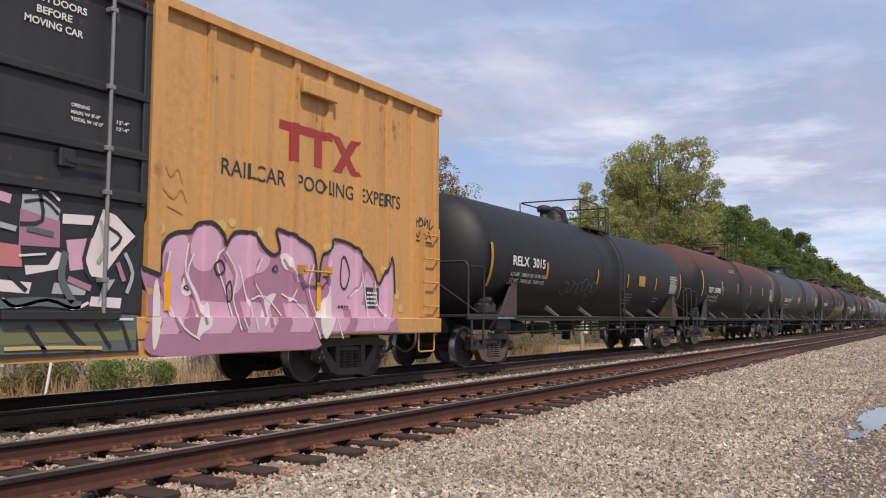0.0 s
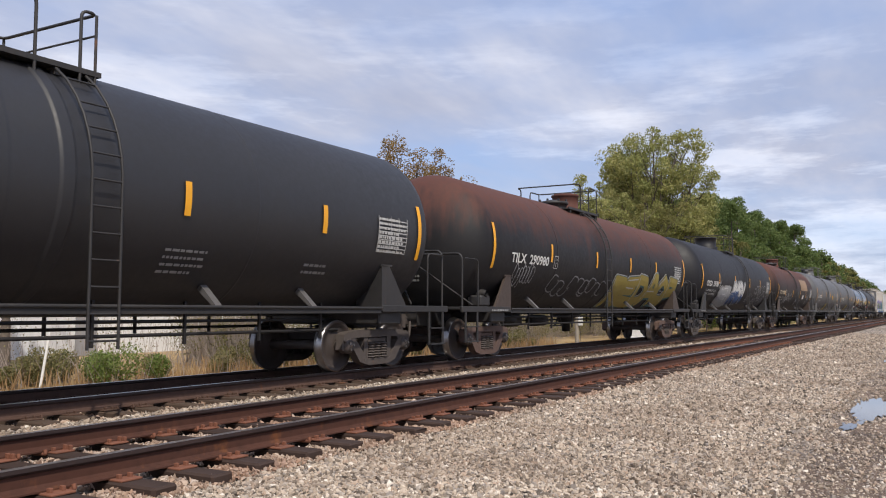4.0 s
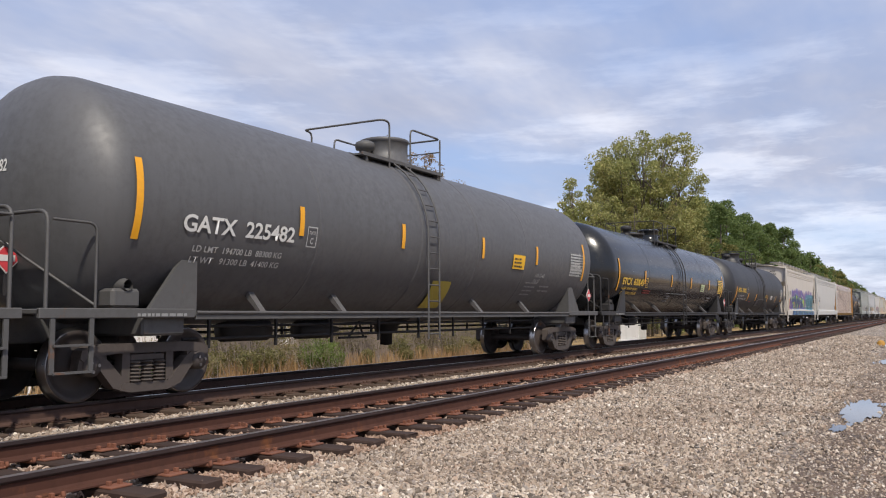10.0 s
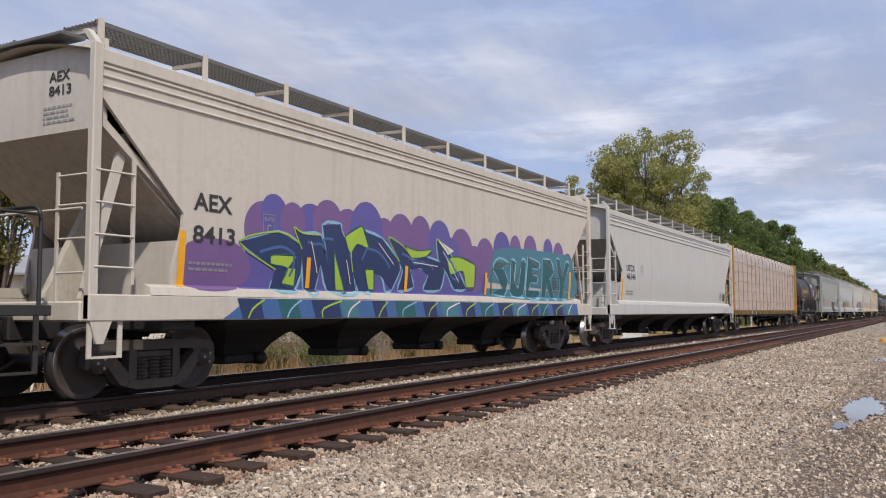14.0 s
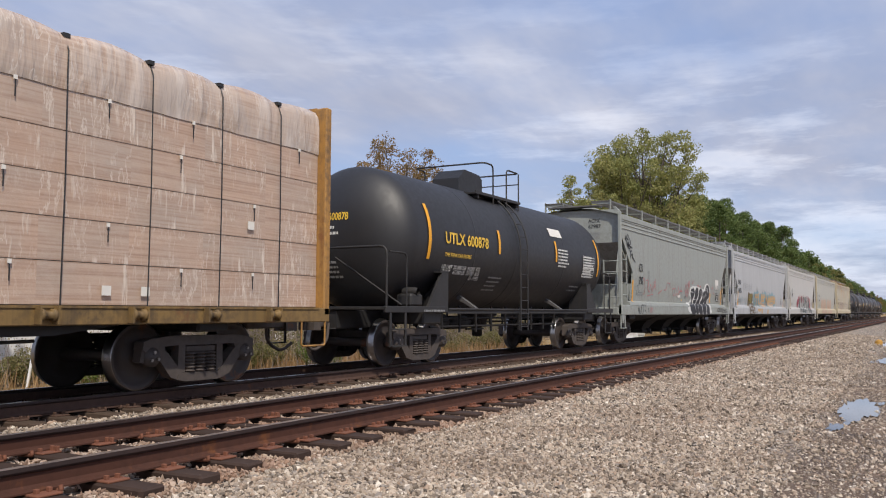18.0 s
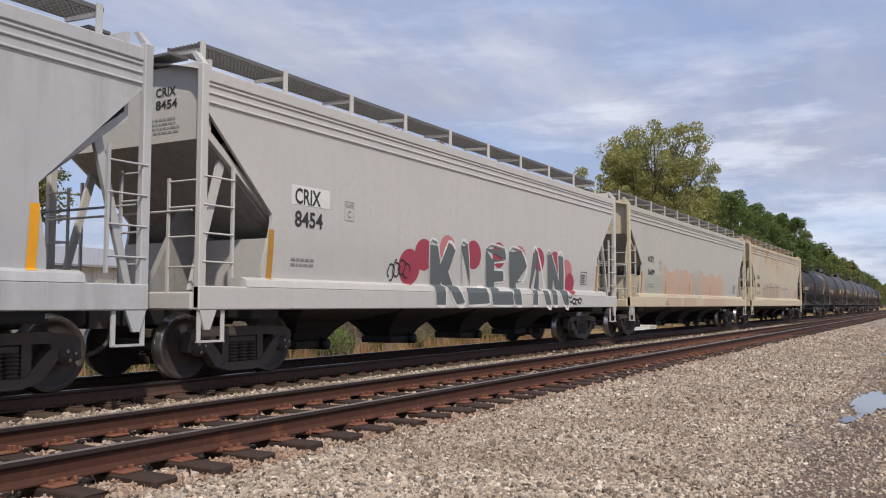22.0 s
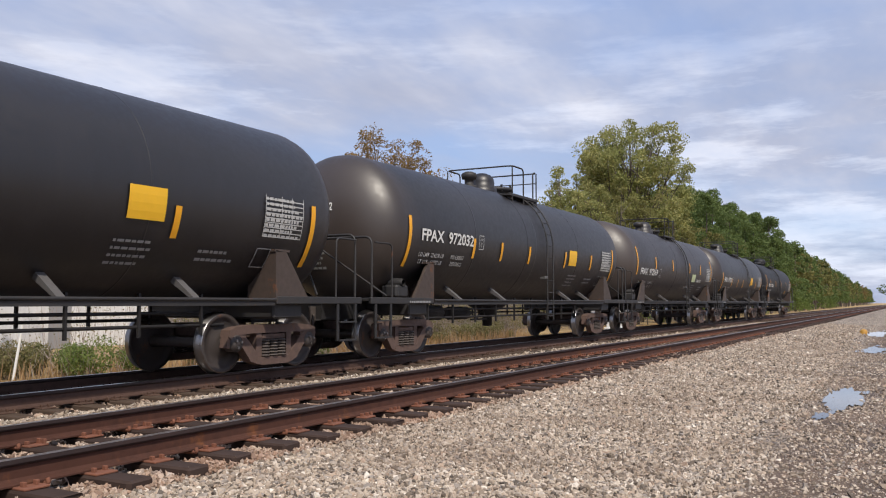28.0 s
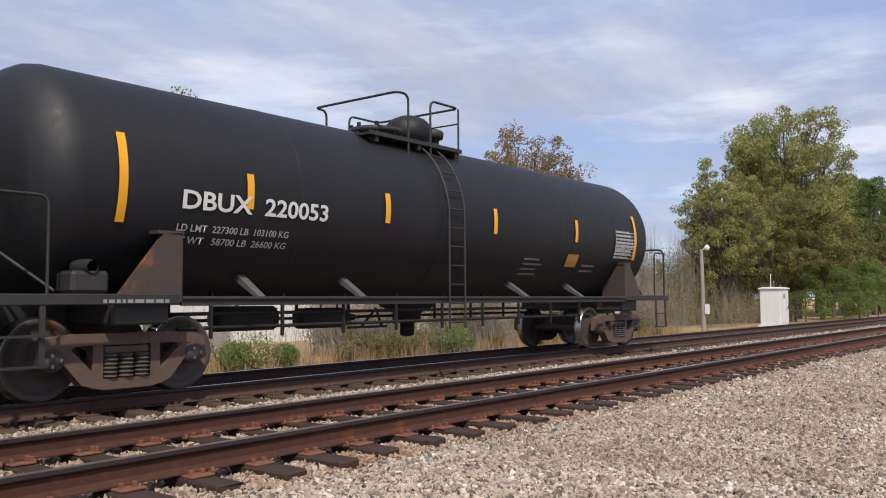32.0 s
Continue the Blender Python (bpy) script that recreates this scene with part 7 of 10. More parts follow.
    for text, x0, x1, z in (("OPENING", 1.18, 1.42, 3.45), ("MAIN W 8'-0\"", 1.18, 1.57, 3.37), ("TOTAL W 16'-0\"", 1.18, 1.61, 3.29), ("12'-4\"", 1.80, 1.98, 3.37), ("12'-4\"", 1.80, 1.98, 3.29)):
        lettering(car, text, panel, x0, x1, z, 0.045, WHITE_T)
    return car


# ---------------------------------------------------------------- centre-beam flat car with wrapped lumber
def lumber_car(s_mid):
    car = thing("lumber_flatcar", "yellow centre-beam flatcar loaded with plastic-wrapped lumber", "flatcar", "cars of the freight train")
    CARS.append((car, s_mid))
    H, tc = 11.62, 18.3
    part("deck", Geo().box(-H, H, -1.46, 1.46, 0.90, 1.125, 0.012).box(-H + 0.3, H - 0.3, -1.475, -1.462, 1.10, 1.13), DECK_Y, car, "grimy brown-yellow deck with a row of strap winches")
    part("side_sill", Geo().prism([(-H + 0.6, 0.90), (-7.6, 0.90), (-6.6, 0.78), (6.6, 0.78), (7.6, 0.90), (H - 0.6, 0.90)], -1.30, 1.30), UNDER, car)
    part("brake_rod", Geo().tube([(-7.0, -1.1, 0.35), (-2.0, -1.1, 0.62), (6.5, -1.1, 0.72)], 0.022, 5), UNDER, car)
    for x in (-6.9, -6.72, -3.6, 2.4):
        part("rod_hanger", Geo().box(x - 0.03, x + 0.03, -1.14, -1.08, 0.30 if x < -6 else 0.55, 0.92), UNDER, car)
    part("centre_beam", Geo().box(-H + 0.2, H - 0.2, -0.07, 0.07, 1.1, 4.42), BEAM_Y, car)
    for s in (-1, 1):
        x0, x1 = sorted((s * H, s * (H - 0.12)))
        part("bulkhead", Geo().box(min(s * (H - 0.16), s * (H - 0.11)), max(s * (H - 0.16), s * (H - 0.11)), -1.44, 1.44, 1.13, 4.40), BEAM_Y, car, "yellow end bulkhead")
        for y in (-1, 1):
            part("bulkhead_post", Geo().box(min(s * H, s * (H - 0.15)), max(s * H, s * (H - 0.15)), *sorted((y * 1.46, y * 1.22)), 1.0, 4.45, 0.02), BEAM_Y, car)
        for z in (1.25, 1.95, 2.65, 3.3, 3.95, 4.38):
            part("bulkhead_rib", Geo().prism([(s * (H - 0.11), z - 0.10), (s * (H + 0.04), z), (s * (H + 0.04), z + 0.06), (s * (H - 0.11), z + 0.09)], -1.22, 1.22), BEAM_Y, car)
        lad = part("ladder", Geo().box(s * (H + 0.02) - 0.015, s * (H + 0.02) + 0.015, -0.82, -0.79, 1.3, 2.8), BEAM_Y, car)
        for z in (1.5, 1.9, 2.3, 2.7):
            part("rung", Geo().tube([(s * (H + 0.02), -0.8, z), (s * (H + 0.02), -1.28, z)], 0.015, 5), BEAM_Y, lad)
        part("step", Geo().tube(arc([(s * (H - 0.1), -1.44, 0.95), (s * (H - 0.1), -1.44, 0.52), (s * (H - 0.7), -1.44, 0.52), (s * (H - 0.7), -1.44, 0.95)], 0.05), 0.018, 5), BEAM_Y, car)
        part("coupler", shared("coupler", coupler_geo, TRUCK), None, car, at=pose(s * (H - 0.15), 0, 0, 0, 0, 0 if s > 0 else 180))
        add_truck(car, s * tc / 2, TRUCK)
        part("bolster", Geo().box(s * tc / 2 - 0.3, s * tc / 2 + 0.3, -1.3, 1.3, 0.78, 0.92, 0.03), UNDER, car)
    rng = random.Random(3)
    cols, rows = 18, 6
    x_lo, x_hi = -H + 0.17, H - 0.17
    w, h, base = (x_hi - x_lo) / cols, 0.51, 1.135

    def bundle_geo():
        return Geo().box(0.0, w, -1.30, -0.10, 0.004, h - 0.004)
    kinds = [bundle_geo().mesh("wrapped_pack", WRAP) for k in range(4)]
    # one creased film is drawn over the top row on each side and hangs a little way down
    for s in (-1, 1):
        n, levels = 150, (-0.02, 0.03, 0.09, 0.20, 0.36, 0.5, 0.57, 0.63, 0.66, 0.66, 0.66)
        outs = (1.313, 1.318, 1.322, 1.33, 1.325, 1.315, 1.29, 1.23, 1.12, 0.6, 0.08)
        v = []
        for i in range(n + 1):
            x = x_lo + (x_hi - x_lo) * i / n
            for k, (dz, y) in enumerate(zip(levels, outs)):
                sag = 0.02 * noise.noise((x * 1.6, 3.0 * s, 0.0)) if k == 0 else 0.0
                bulge = 0.022 * noise.noise((x * 1.1, dz * 2.2, 5.0 * s)) + 0.010 * noise.noise((x * 4.0, dz * 5.0, 1.0))
                swell = 0.085 * abs(math.sin(math.pi * ((x - x_lo) / w - 0.22))) ** 0.7 * min(1.0, k / 7)
                v.append((x, s * (y + (bulge if 0 < k < 8 else 0.0)), base + (rows - 1) * h + dz + sag + swell + (0.5 * bulge if k > 5 else 0.0)))
        m = len(levels)
        f = [(i * m + k, (i + 1) * m + k, (i + 1) * m + k + 1, i * m + k + 1) for i in range(n) for k in range(m - 1)]
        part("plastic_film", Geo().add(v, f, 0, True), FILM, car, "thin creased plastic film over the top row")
    for c in range(cols):
        for r in range(rows):
            me = kinds[rng.randrange(4)]
            for turn in (0, 180):
                at = pose(x_lo + c * w, 0, base + r * h) if not turn else pose(x_lo + (c + 1) * w, 0, base + r * h, 0, 0, 180)
                part("wrapped_pack", me, None, car, at=at)
    strap = Geo().tube([(0, -1.35, 1.12), (0.01, -1.352, 2.6), (-0.01, -1.358, 3.8), (0, -1.345, 4.12), (0, -1.28, 4.28), (0, -1.12, 4.36), (0, -0.5, 4.37)], 0.009, 5).box(-0.045, 0.045, -1.31, -1.14, 4.28, 4.335).mesh("strap", STRAP)
    for c in range(cols):
        part("strap", strap, None, car, at=pose(x_lo + (c + 0.22) * w, 0, 0, 0, 0, 0))
    winch = Geo().lathe([(-0.10, 0.0), (-0.10, 0.075), (-0.06, 0.075), (-0.06, 0.045), (0.06, 0.045), (0.06, 0.075), (0.10, 0.075), (0.10, 0.0)], "x", (0, -1.50, 1.02), 10).box(-0.13, -0.10, -1.56, -1.46, 0.92, 1.12).box(0.10, 0.13, -1.56, -1.46, 0.92, 1.12).mesh("winch", DECK_Y)
    for c in range(cols):
        part("winch", winch, None, car, at=pose(x_lo + (c + 0.22) * w - 0.27 if c else x_lo + 0.35, 0, 0))
    tape = Geo().box(-0.006, 0.006, -1.331, -1.322, 0.26, h - 0.02).mesh("edge_strap", STRAP)
    clip = Geo().box(-0.022, 0.022, -1.332, -1.318, h - 0.06, h - 0.01).mesh("strap_clip", PAPER)
    for c in range(cols):
        for r in range(rows - 1):
            if rng.random() < 0.62:
                continue
            x = x_lo + (c + rng.uniform(0.60, 0.82)) * w
            part("edge_strap", tape, None, car, at=pose(x, 0, base + r * h))
            part("strap_clip", clip, None, car, at=pose(x, 0, base + r * h))
    ticket = Geo().box(0, 0.13, -1.338, -1.325, 0, 0.12).mesh("ticket", PAPER)
    for _ in range(13):
        part("ticket", ticket, None, car, "small white paper ticket", pose(x_lo + (rng.randrange(cols) + rng.choice((0.15, 0.68))) * w, 0, base + h * rng.randrange(5) + 0.12))
    lettering(car, "TTZX", flat_side(-1.462), -7.36, -6.78, 0.90, 0.17, WHITE_T)
    lettering(car, "865720", flat_side(-1.462), -6.28, -5.41, 0.90, 0.17, WHITE_T)
    marks("stencilling", word_bars(flat_side(-1.462), -3.5, -2.6, 0.95, 1.05, 1, 5), DIM_T, car)
    lettering(car, "TTZX865720", lambda u, z, e: (-(H - 0.11) - e, -u, z), 0.0, 1.1, 3.48, 0.14, BLACK_T)
    return car


# ---------------------------------------------------------------- the train, from its first car in view to its last
boxcar(4.9)
c, p, h = tank_car("weathered black tank car with thin yellow marks", BLACK, FRAME, 24.5, 13.95, 1.47, 2.48, 0.66, "RELX  3015", WHITE_T, (-6.75, -4.92), (-7.8, -4.76, -1.17, 1.54, 4.51, 7.63), ((-1.2, 0.31), (0.94, 1.19)), (("vent", -1.62), ("dome", -0.78)), sz=(2.06, 2.47), stripe=STRIPE_OLD, truck=TRUCK_RUST, tz=2.3, lines=PANEL_T,
                   loads=weights(-6.77, 2.06, ("LD LMT  188000 LBS  85280 KGS", 0.0, 1.96), ("LT WT   74000 LBS  33550 KGS", 0.0, 1.92)), struts=(-3.9, -1.55, 2.3, 4.9))
scribble(c, p, -3.6, -1.2, 1.7, 2.2, "slate", 3, 0.02)
part("label", patch(p, 2.63, 3.28, 2.14, 2.47), STRIPE_OLD, c, "small grimy yellow label")
c, p, h = tank_car("black tank car with a rust-brown crown", RUSTTOP, FRAME, 43.3, 15.1, 1.60, 2.58, -0.78, "TILX  290982", WHITE_T, (-7.2, -5.05), (-8.2, -4.87, -1.57, 1.5, 4.68, 7.9), ((-1.44, -1.17), (-0.5, 0.19)), (("manway", -0.95), ("drum", 0.02)), tz=2.19, plate=-4.68, lines=PANEL_T,
                   loads=weights(-7.25, 1.97, ("LD LMT  208200 LB  94400 KG", 0.0, 1.8), ("LT WT   77800 LB  35300 KG", 0.0, 1.8)), small_at=1.4)
scribble(c, p, -6.5, -5.2, 1.65, 2.1, "grey", 4, 0.02)
marks("stencilling", word_bars(p, -2.85, -1.5, 3.22, 3.38, 2, 8), DIM_T, c)
marks("framed_mark", word_bars(p, 6.45, 6.7, 1.66, 1.82, 2, 9, g=frame_lines(p, 6.4, 6.75, 1.62, 1.88, 0.016)), DIM_T, c)
c, p, h = tank_car("charcoal grey tank car with yellow label", CHAR, FRAME, 62.4, 14.95, 1.60, 2.58, 1.0, "CRGX  290327", WHITE_T, (-7.07, -4.56), (-8.2, -4.37, -0.85, 2.32, 5.2, 8.05), ((-0.98, 0.51), (1.12, 1.34)), (("housing", -0.20),), rings=((0.55, 0.10, 0.02),), tz=2.15, lines=PANEL_T,
                   loads=weights(-7.07, 1.95, ("LD LMT 205000      93000 KG", 0.0, 1.88), ("LT WT  81000      36700 KG", 0.0, 1.88)), struts=(-4.75, -2.0, 3.1, 5.2), small_at=2.1)
part("label", patch(p, -1.68, -1.04, 2.15, 2.52), LABEL_Y, c, "yellow rectangular label")
marks("label_print", word_bars(p, -1.62, -1.08, 2.19, 2.48, 4, 2, 0.011), BLACK_T, c)
c, p, h = tank_car("black tank car with rusted crown and teal graffiti", RUSTTOP, FRAME, 81.7, 14.85, 1.60, 2.58, -0.8, "TILX  290980", WHITE_T, (-7.2, -5.05), (-8.1, -4.87, -1.57, 1.5, 4.29, 8.0), ((-1.44, -1.17), (-0.5, 0.19)), (("manway", -0.95), ("drum", 0.02)), truck=TRUCK_RUST, tz=2.19, plate=-4.7, lines=PANEL_T)
graffiti(c, p, 0.2, 7.2, 1.25, 2.28, "REDAOP", ("deepteal", "mustard", "mustard", "silver"), 31, "teal, violet and mustard sprayed letters", None, 0.16, 0.0, (1.2, 2.7), 0.08, 0.0)
scribble(c, p, -6.9, -5.8, 1.6, 2.2, "silver", 6)
scribble(c, p, -4.6, -0.5, 1.5, 2.1, "grey", 7, 0.03, 9)
c, p, h = tank_car("black tank car with silver graffiti along its side", BLACK, FRAME, 100.9, 15.0, 1.62, 2.58, 0.9, "CRGX  29788", WHITE_T, (-7.42, -5.28), (-8.2, -5.12, -1.77, 1.85, 4.75, 8.0), ((-0.96, 0.27), (1.0, 1.2)), (("housing", -0.56),), tz=2.15, plate=-4.98, lines=PANEL_T,
                   loads=weights(-7.3, 1.93, ("LD LMT  206800 LB  93750 KG", 0.0, 1.8), ("LT WT   79200 LB  35950 KG", 0.0, 1.8)), struts=(-4.75, -1.95, 3.25, 5.2), small_at=1.7)
graffiti(c, p, -4.75, -2.5, 1.32, 2.25, "SEB", ("black", "silver", "grey", "white"), 41, "silver bubble letters", None, 0.2, 0.0, jut=0.04, halo=-0.02)
graffiti(c, p, -2.2, 0.5, 1.5, 2.45, "AMSN", ("navy", "white", "blue", "silver"), 42, "silver and dark blue sprayed letters", None, 0.13)
stroke(c, p, "silver", 0.028, [(3.68, 2.24), (3.46, 2.29), (3.43, 2.18), (3.52, 2.08), (3.47, 1.99), (3.64, 2.02), (3.74, 2.13), (3.84, 1.96)], 0.011)
stroke(c, p, "silver", 0.028, [(3.84, 1.96), (3.81, 2.25), (3.93, 2.38), (4.19, 2.4), (4.35, 2.3), (4.27, 2.14), (4.04, 1.97), (3.99, 2.15)], 0.011)
stroke(c, p, "silver", 0.028, [(4.27, 1.98), (4.36, 2.07), (4.33, 2.26), (4.57, 2.42), (4.8, 2.34), (4.69, 2.09), (4.49, 1.92)], 0.011)
stroke(c, p, "silver", 0.028, [(4.47, 2.11), (4.64, 1.93), (4.86, 2.19), (5.16, 2.37), (4.98, 2.03), (4.7, 1.77)], 0.011)
stroke(c, p, "silver", 0.028, [(5.16, 2.37), (5.53, 2.42), (5.69, 2.25), (5.54, 1.98), (5.29, 1.89), (5.19, 2.13)], 0.011)
stroke(c, p, "silver", 0.028, [(5.73, 2.42), (6.13, 2.46), (6.27, 2.3), (6.21, 2.02), (6.35, 1.86), (6.15, 1.58)], 0.011)
stroke(c, p, "silver", 0.028, [(5.91, 1.96), (6.0, 2.36)], 0.011)
stroke(c, p, "silver", 0.028, [(3.46, 1.59), (3.7, 1.72), (3.84, 1.84), (3.72, 2.02)], 0.011)
stroke(c, p, "silver", 0.028, [(3.47, 1.44), (3.66, 1.47), (3.9, 1.58), (3.8, 1.66), (3.61, 1.57)], 0.011)
stroke(c, p, "silver", 0.028, [(3.86, 1.4), (4.0, 1.74), (4.13, 1.75), (4.22, 1.41)], 0.011)
stroke(c, p, "silver", 0.028, [(4.27, 1.38), (4.42, 1.68), (4.7, 1.85), (4.82, 1.54), (4.6, 1.39)], 0.011)
stroke(c, p, "silver", 0.028, [(4.88, 1.4), (5.05, 1.71), (5.29, 1.8), (5.36, 1.52), (5.06, 1.38)], 0.011)
stroke(c, p, "silver", 0.028, [(5.55, 1.44), (5.8, 1.79), (6.14, 1.76), (6.36, 1.59), (5.94, 1.42)], 0.011)
stroke(c, p, "silver", 0.028, [(6.28, 1.9), (6.72, 1.89)], 0.011)
stroke(c, p, "grey", 0.02, [(2.28, 1.75), (2.33, 1.99)], 0.011)
stroke(c, p, "grey", 0.02, [(2.45, 2.0), (2.5, 1.83)], 0.011)
stroke(c, p, "grey", 0.02, [(2.7, 1.88), (2.78, 1.99), (2.83, 1.85)], 0.011)
stroke(c, p, "grey", 0.02, [(3.27, 1.92), (3.33, 2.03)], 0.011)
stroke(c, p, "grey", 0.02, [(2.91, 1.82), (3.18, 1.91)], 0.011)
stroke(c, p, "silver", 0.016, [(6.71, 2.01), (6.79, 2.15), (6.94, 2.02)], 0.011)
stroke(c, p, "silver", 0.016, [(7.02, 1.98), (7.13, 2.13), (7.29, 1.98)], 0.011)
stroke(c, p, "silver", 0.016, [(6.94, 1.88), (7.58, 2.01)], 0.011)
stroke(c, p, "silver", 0.016, [(5.74, 1.57), (6.08, 1.62)], 0.011)
c, p, h = tank_car("rust-brown and black tank car with cream lettering", RUSTFULL, FRAME, 120.0, 14.4, 1.60, 2.58, -1.0, "TILX  191804", CREAM_T, (-7.34, -5.31), (-7.9, -5.15, -1.97, 1.38, 4.24, 7.05), ((-1.56, -1.32), (-0.65, 0.15)), (("manway", -1.05), ("drum", -0.12)), truck=TRUCK_RUST, sz=(2.04, 2.48), tz=2.16, plate=-4.95, lines=PANEL_T,
                   loads=weights(-7.36, 1.92, ("LD LMT  196600 LB  89200 KG", 0.0, 1.78), ("WT   66400 LB  30100 KG", 0.2, 1.58)), struts=(-5.25, -3.3, 1.85, 4.35), small_at=1.5)
part("paint_patch", patch(p, 1.72, 5.0, 2.55, 3.32), SPRAY["tan"], c, "faded tan rectangle of bare paint")
part("label", patch(p, 2.65, 3.27, 1.96, 2.22), PAPER, c, "small pale label")
scribble(c, p, -5.3, -4.3, 1.5, 2.1, "silver", 10, 0.022, 9)
scribble(c, p, -4.3, -2.4, 1.78, 2.35, "silver", 11, 0.022, 9)
scribble(c, p, -0.3, 0.35, 1.5, 2.3, "silver", 12, 0.02, 6)
scribble(c, p, 4.85, 5.75, 1.93, 2.27, "silver", 13, 0.025, 6)
for mid, number, label, shift, load, tare in ((138.65, "225475", "grey tank car with a black valve platform", 0.0, "194500 LB  88200", "91500 LB  41500"),
                                             (157.3, "225482", "grey tank car with a red diamond placard", 0.14, "194700 LB  88300", "91300 LB  41400")):
    c, p, h = tank_car(label, GREY, FRAME_GREY, mid, 14.65, 1.66, 2.60, -1.13 + shift, "GATX  " + number, WHITE_T, (-7.45 + shift, -5.2 + shift), (-8.05, -5.05 + shift, -2.1 + shift, 1.17 + shift, 4.25, 7.55), ((-1.76 + shift, -1.5 + shift), (-0.72 + shift, 0.5 + shift)), (("housing", -0.22 + shift), ("vent", -0.95 + shift)), rings=((-0.95, 0.33, 0.015), (1.1, 0.03, 0.012)),
                       tz=2.18, plate=-4.9 + shift, lines=PANEL_T, loads=weights(-7.2 + shift, 1.93, ("LD LMT  " + load + " KG", 0.0, 1.8), ("LT WT   " + tare + " KG", 0.0, 1.8)), struts=(-5.5, -3.45, 1.7, 4.25), small_at=3.9)
    part("label", patch(p, 2.74 + shift, 3.4 + shift, 2.15, 2.48), LABEL_Y, c, "small yellow label with dark lines")
    marks("label_print", word_bars(p, 2.80 + shift, 3.34 + shift, 2.19, 2.45, 3, 2, 0.011), BLACK_T, c)
    part("corner_panel", patch(p, -0.48 + shift, 0.28 + shift, 1.22, 1.76, 0.02, -0.20), DULL_Y, c, "dull yellow panel at the ladder's foot")
    lettering(c, "AAR ST-4/0", p, 4.3, 4.9, 2.0, 0.1, DIM_T)
    lettering(c, "FRA AIP", p, 4.3, 4.67, 1.86, 0.1, DIM_T)
    hazard_placard(c, -8.9, 1.78, -0.35)
    hazard_placard(c, 8.35, 1.62, -1.5)
c, p, h = tank_car("glossy black tank car with yellow lettering", GLOSS, FRAME, 176.3, 15.0, 1.57, 2.50, 0.02, "ETCX  630043", YELLOW_T, (-7.5, -5.18), (-7.95, -5.06, -1.52, 1.57, 4.9, 7.65), ((-1.67, -0.42), (0.3, 1.62)), (("vent", -2.15), ("manway", -1.3), ("drum", 0.92), ("vent", 1.95)), tz=2.04, lines=YELLOW_T, sz=(2.12, 2.57), plate=-4.92,
                   loads=weights(-7.45, 1.88, ("LD LMT  195100 LB  88500 KG", 0.0, 1.66), ("LT WT   67900 LB  30800 KG", 0.0, 1.66)), struts=(-5.2, -2.65, 2.45, 4.9), small_at=-2.0)
part("label", patch(p, 3.32, 3.96, 2.03, 2.34), PALE_G, c, "pale green label with plain bars")
hazard_placard(c, 8.6, 1.62, -1.45)
marks("label_print", word_bars(p, 3.38, 3.9, 2.07, 2.3, 3, 2, 0.011), BLACK_T, c)
part("guard_bar", Geo().tube([(-1.3, -1.46, 1.86), (1.1, -1.46, 1.86)], 0.016, 5), FRAME_GREY, c)
marks("red_stencilling", word_bars(p, -5.05, -3.95, 1.80, 1.95, 2, 61), RED_L, c)
c, p, h = tank_car("charcoal tank car with slanted orange stripes", CHAR, FRAME, 195.55, 15.1, 1.58, 2.52, -0.14, "ETCX  630022", YELLOW_T, (-7.5, -5.33), (-8.1, -4.63, -2.15, 1.8, 5.03, 7.15), ((-1.78, -0.62), (0.09, 1.42)), (("vent", -2.3), ("housing", -1.2), ("vent", 1.83)), tz=2.21, lines=PANEL_T, sz=(1.79, 2.2), slant=0.13, rings=((-1.6, 0.06, 0.012), (1.1, 0.06, 0.012)), plate=-5.0,
                   loads=weights(-7.4, 1.98, ("LD LMT  190700 LBS  86500 KG", 0.0, 1.65), ("LT WT   72300 LBS  32800 KG    KPT 3-07", 0.0, 2.3)), struts=(-5.25, -2.55, 2.8, 4.85), small_at=-1.5)
part("label", patch(p, 3.01, 3.65, 1.93, 2.2), PAPER, c, "small white label")
marks("label_print", word_bars(p, 3.06, 3.6, 1.97, 2.17, 3, 12, 0.011), BLACK_T, c)
marks("framed_mark", word_bars(p, 4.45, 4.7, 1.95, 2.18, 2, 13, g=frame_lines(p, 4.4, 4.75, 1.91, 2.22, 0.02)), PANEL_T, c)
marks("yellow_stencilling", word_bars(p, 1.06, 1.75, 2.06, 2.24, 2, 14), YELLOW_T, c)
marks("red_stencilling", word_bars(p, -4.0, -3.05, 1.74, 1.84, 1, 15), RED_L, c)
part("guard_bar", Geo().tube([(-1.45, -1.47, 1.91), (0.93, -1.47, 1.91)], 0.018, 5), FRAME_GREY, c)

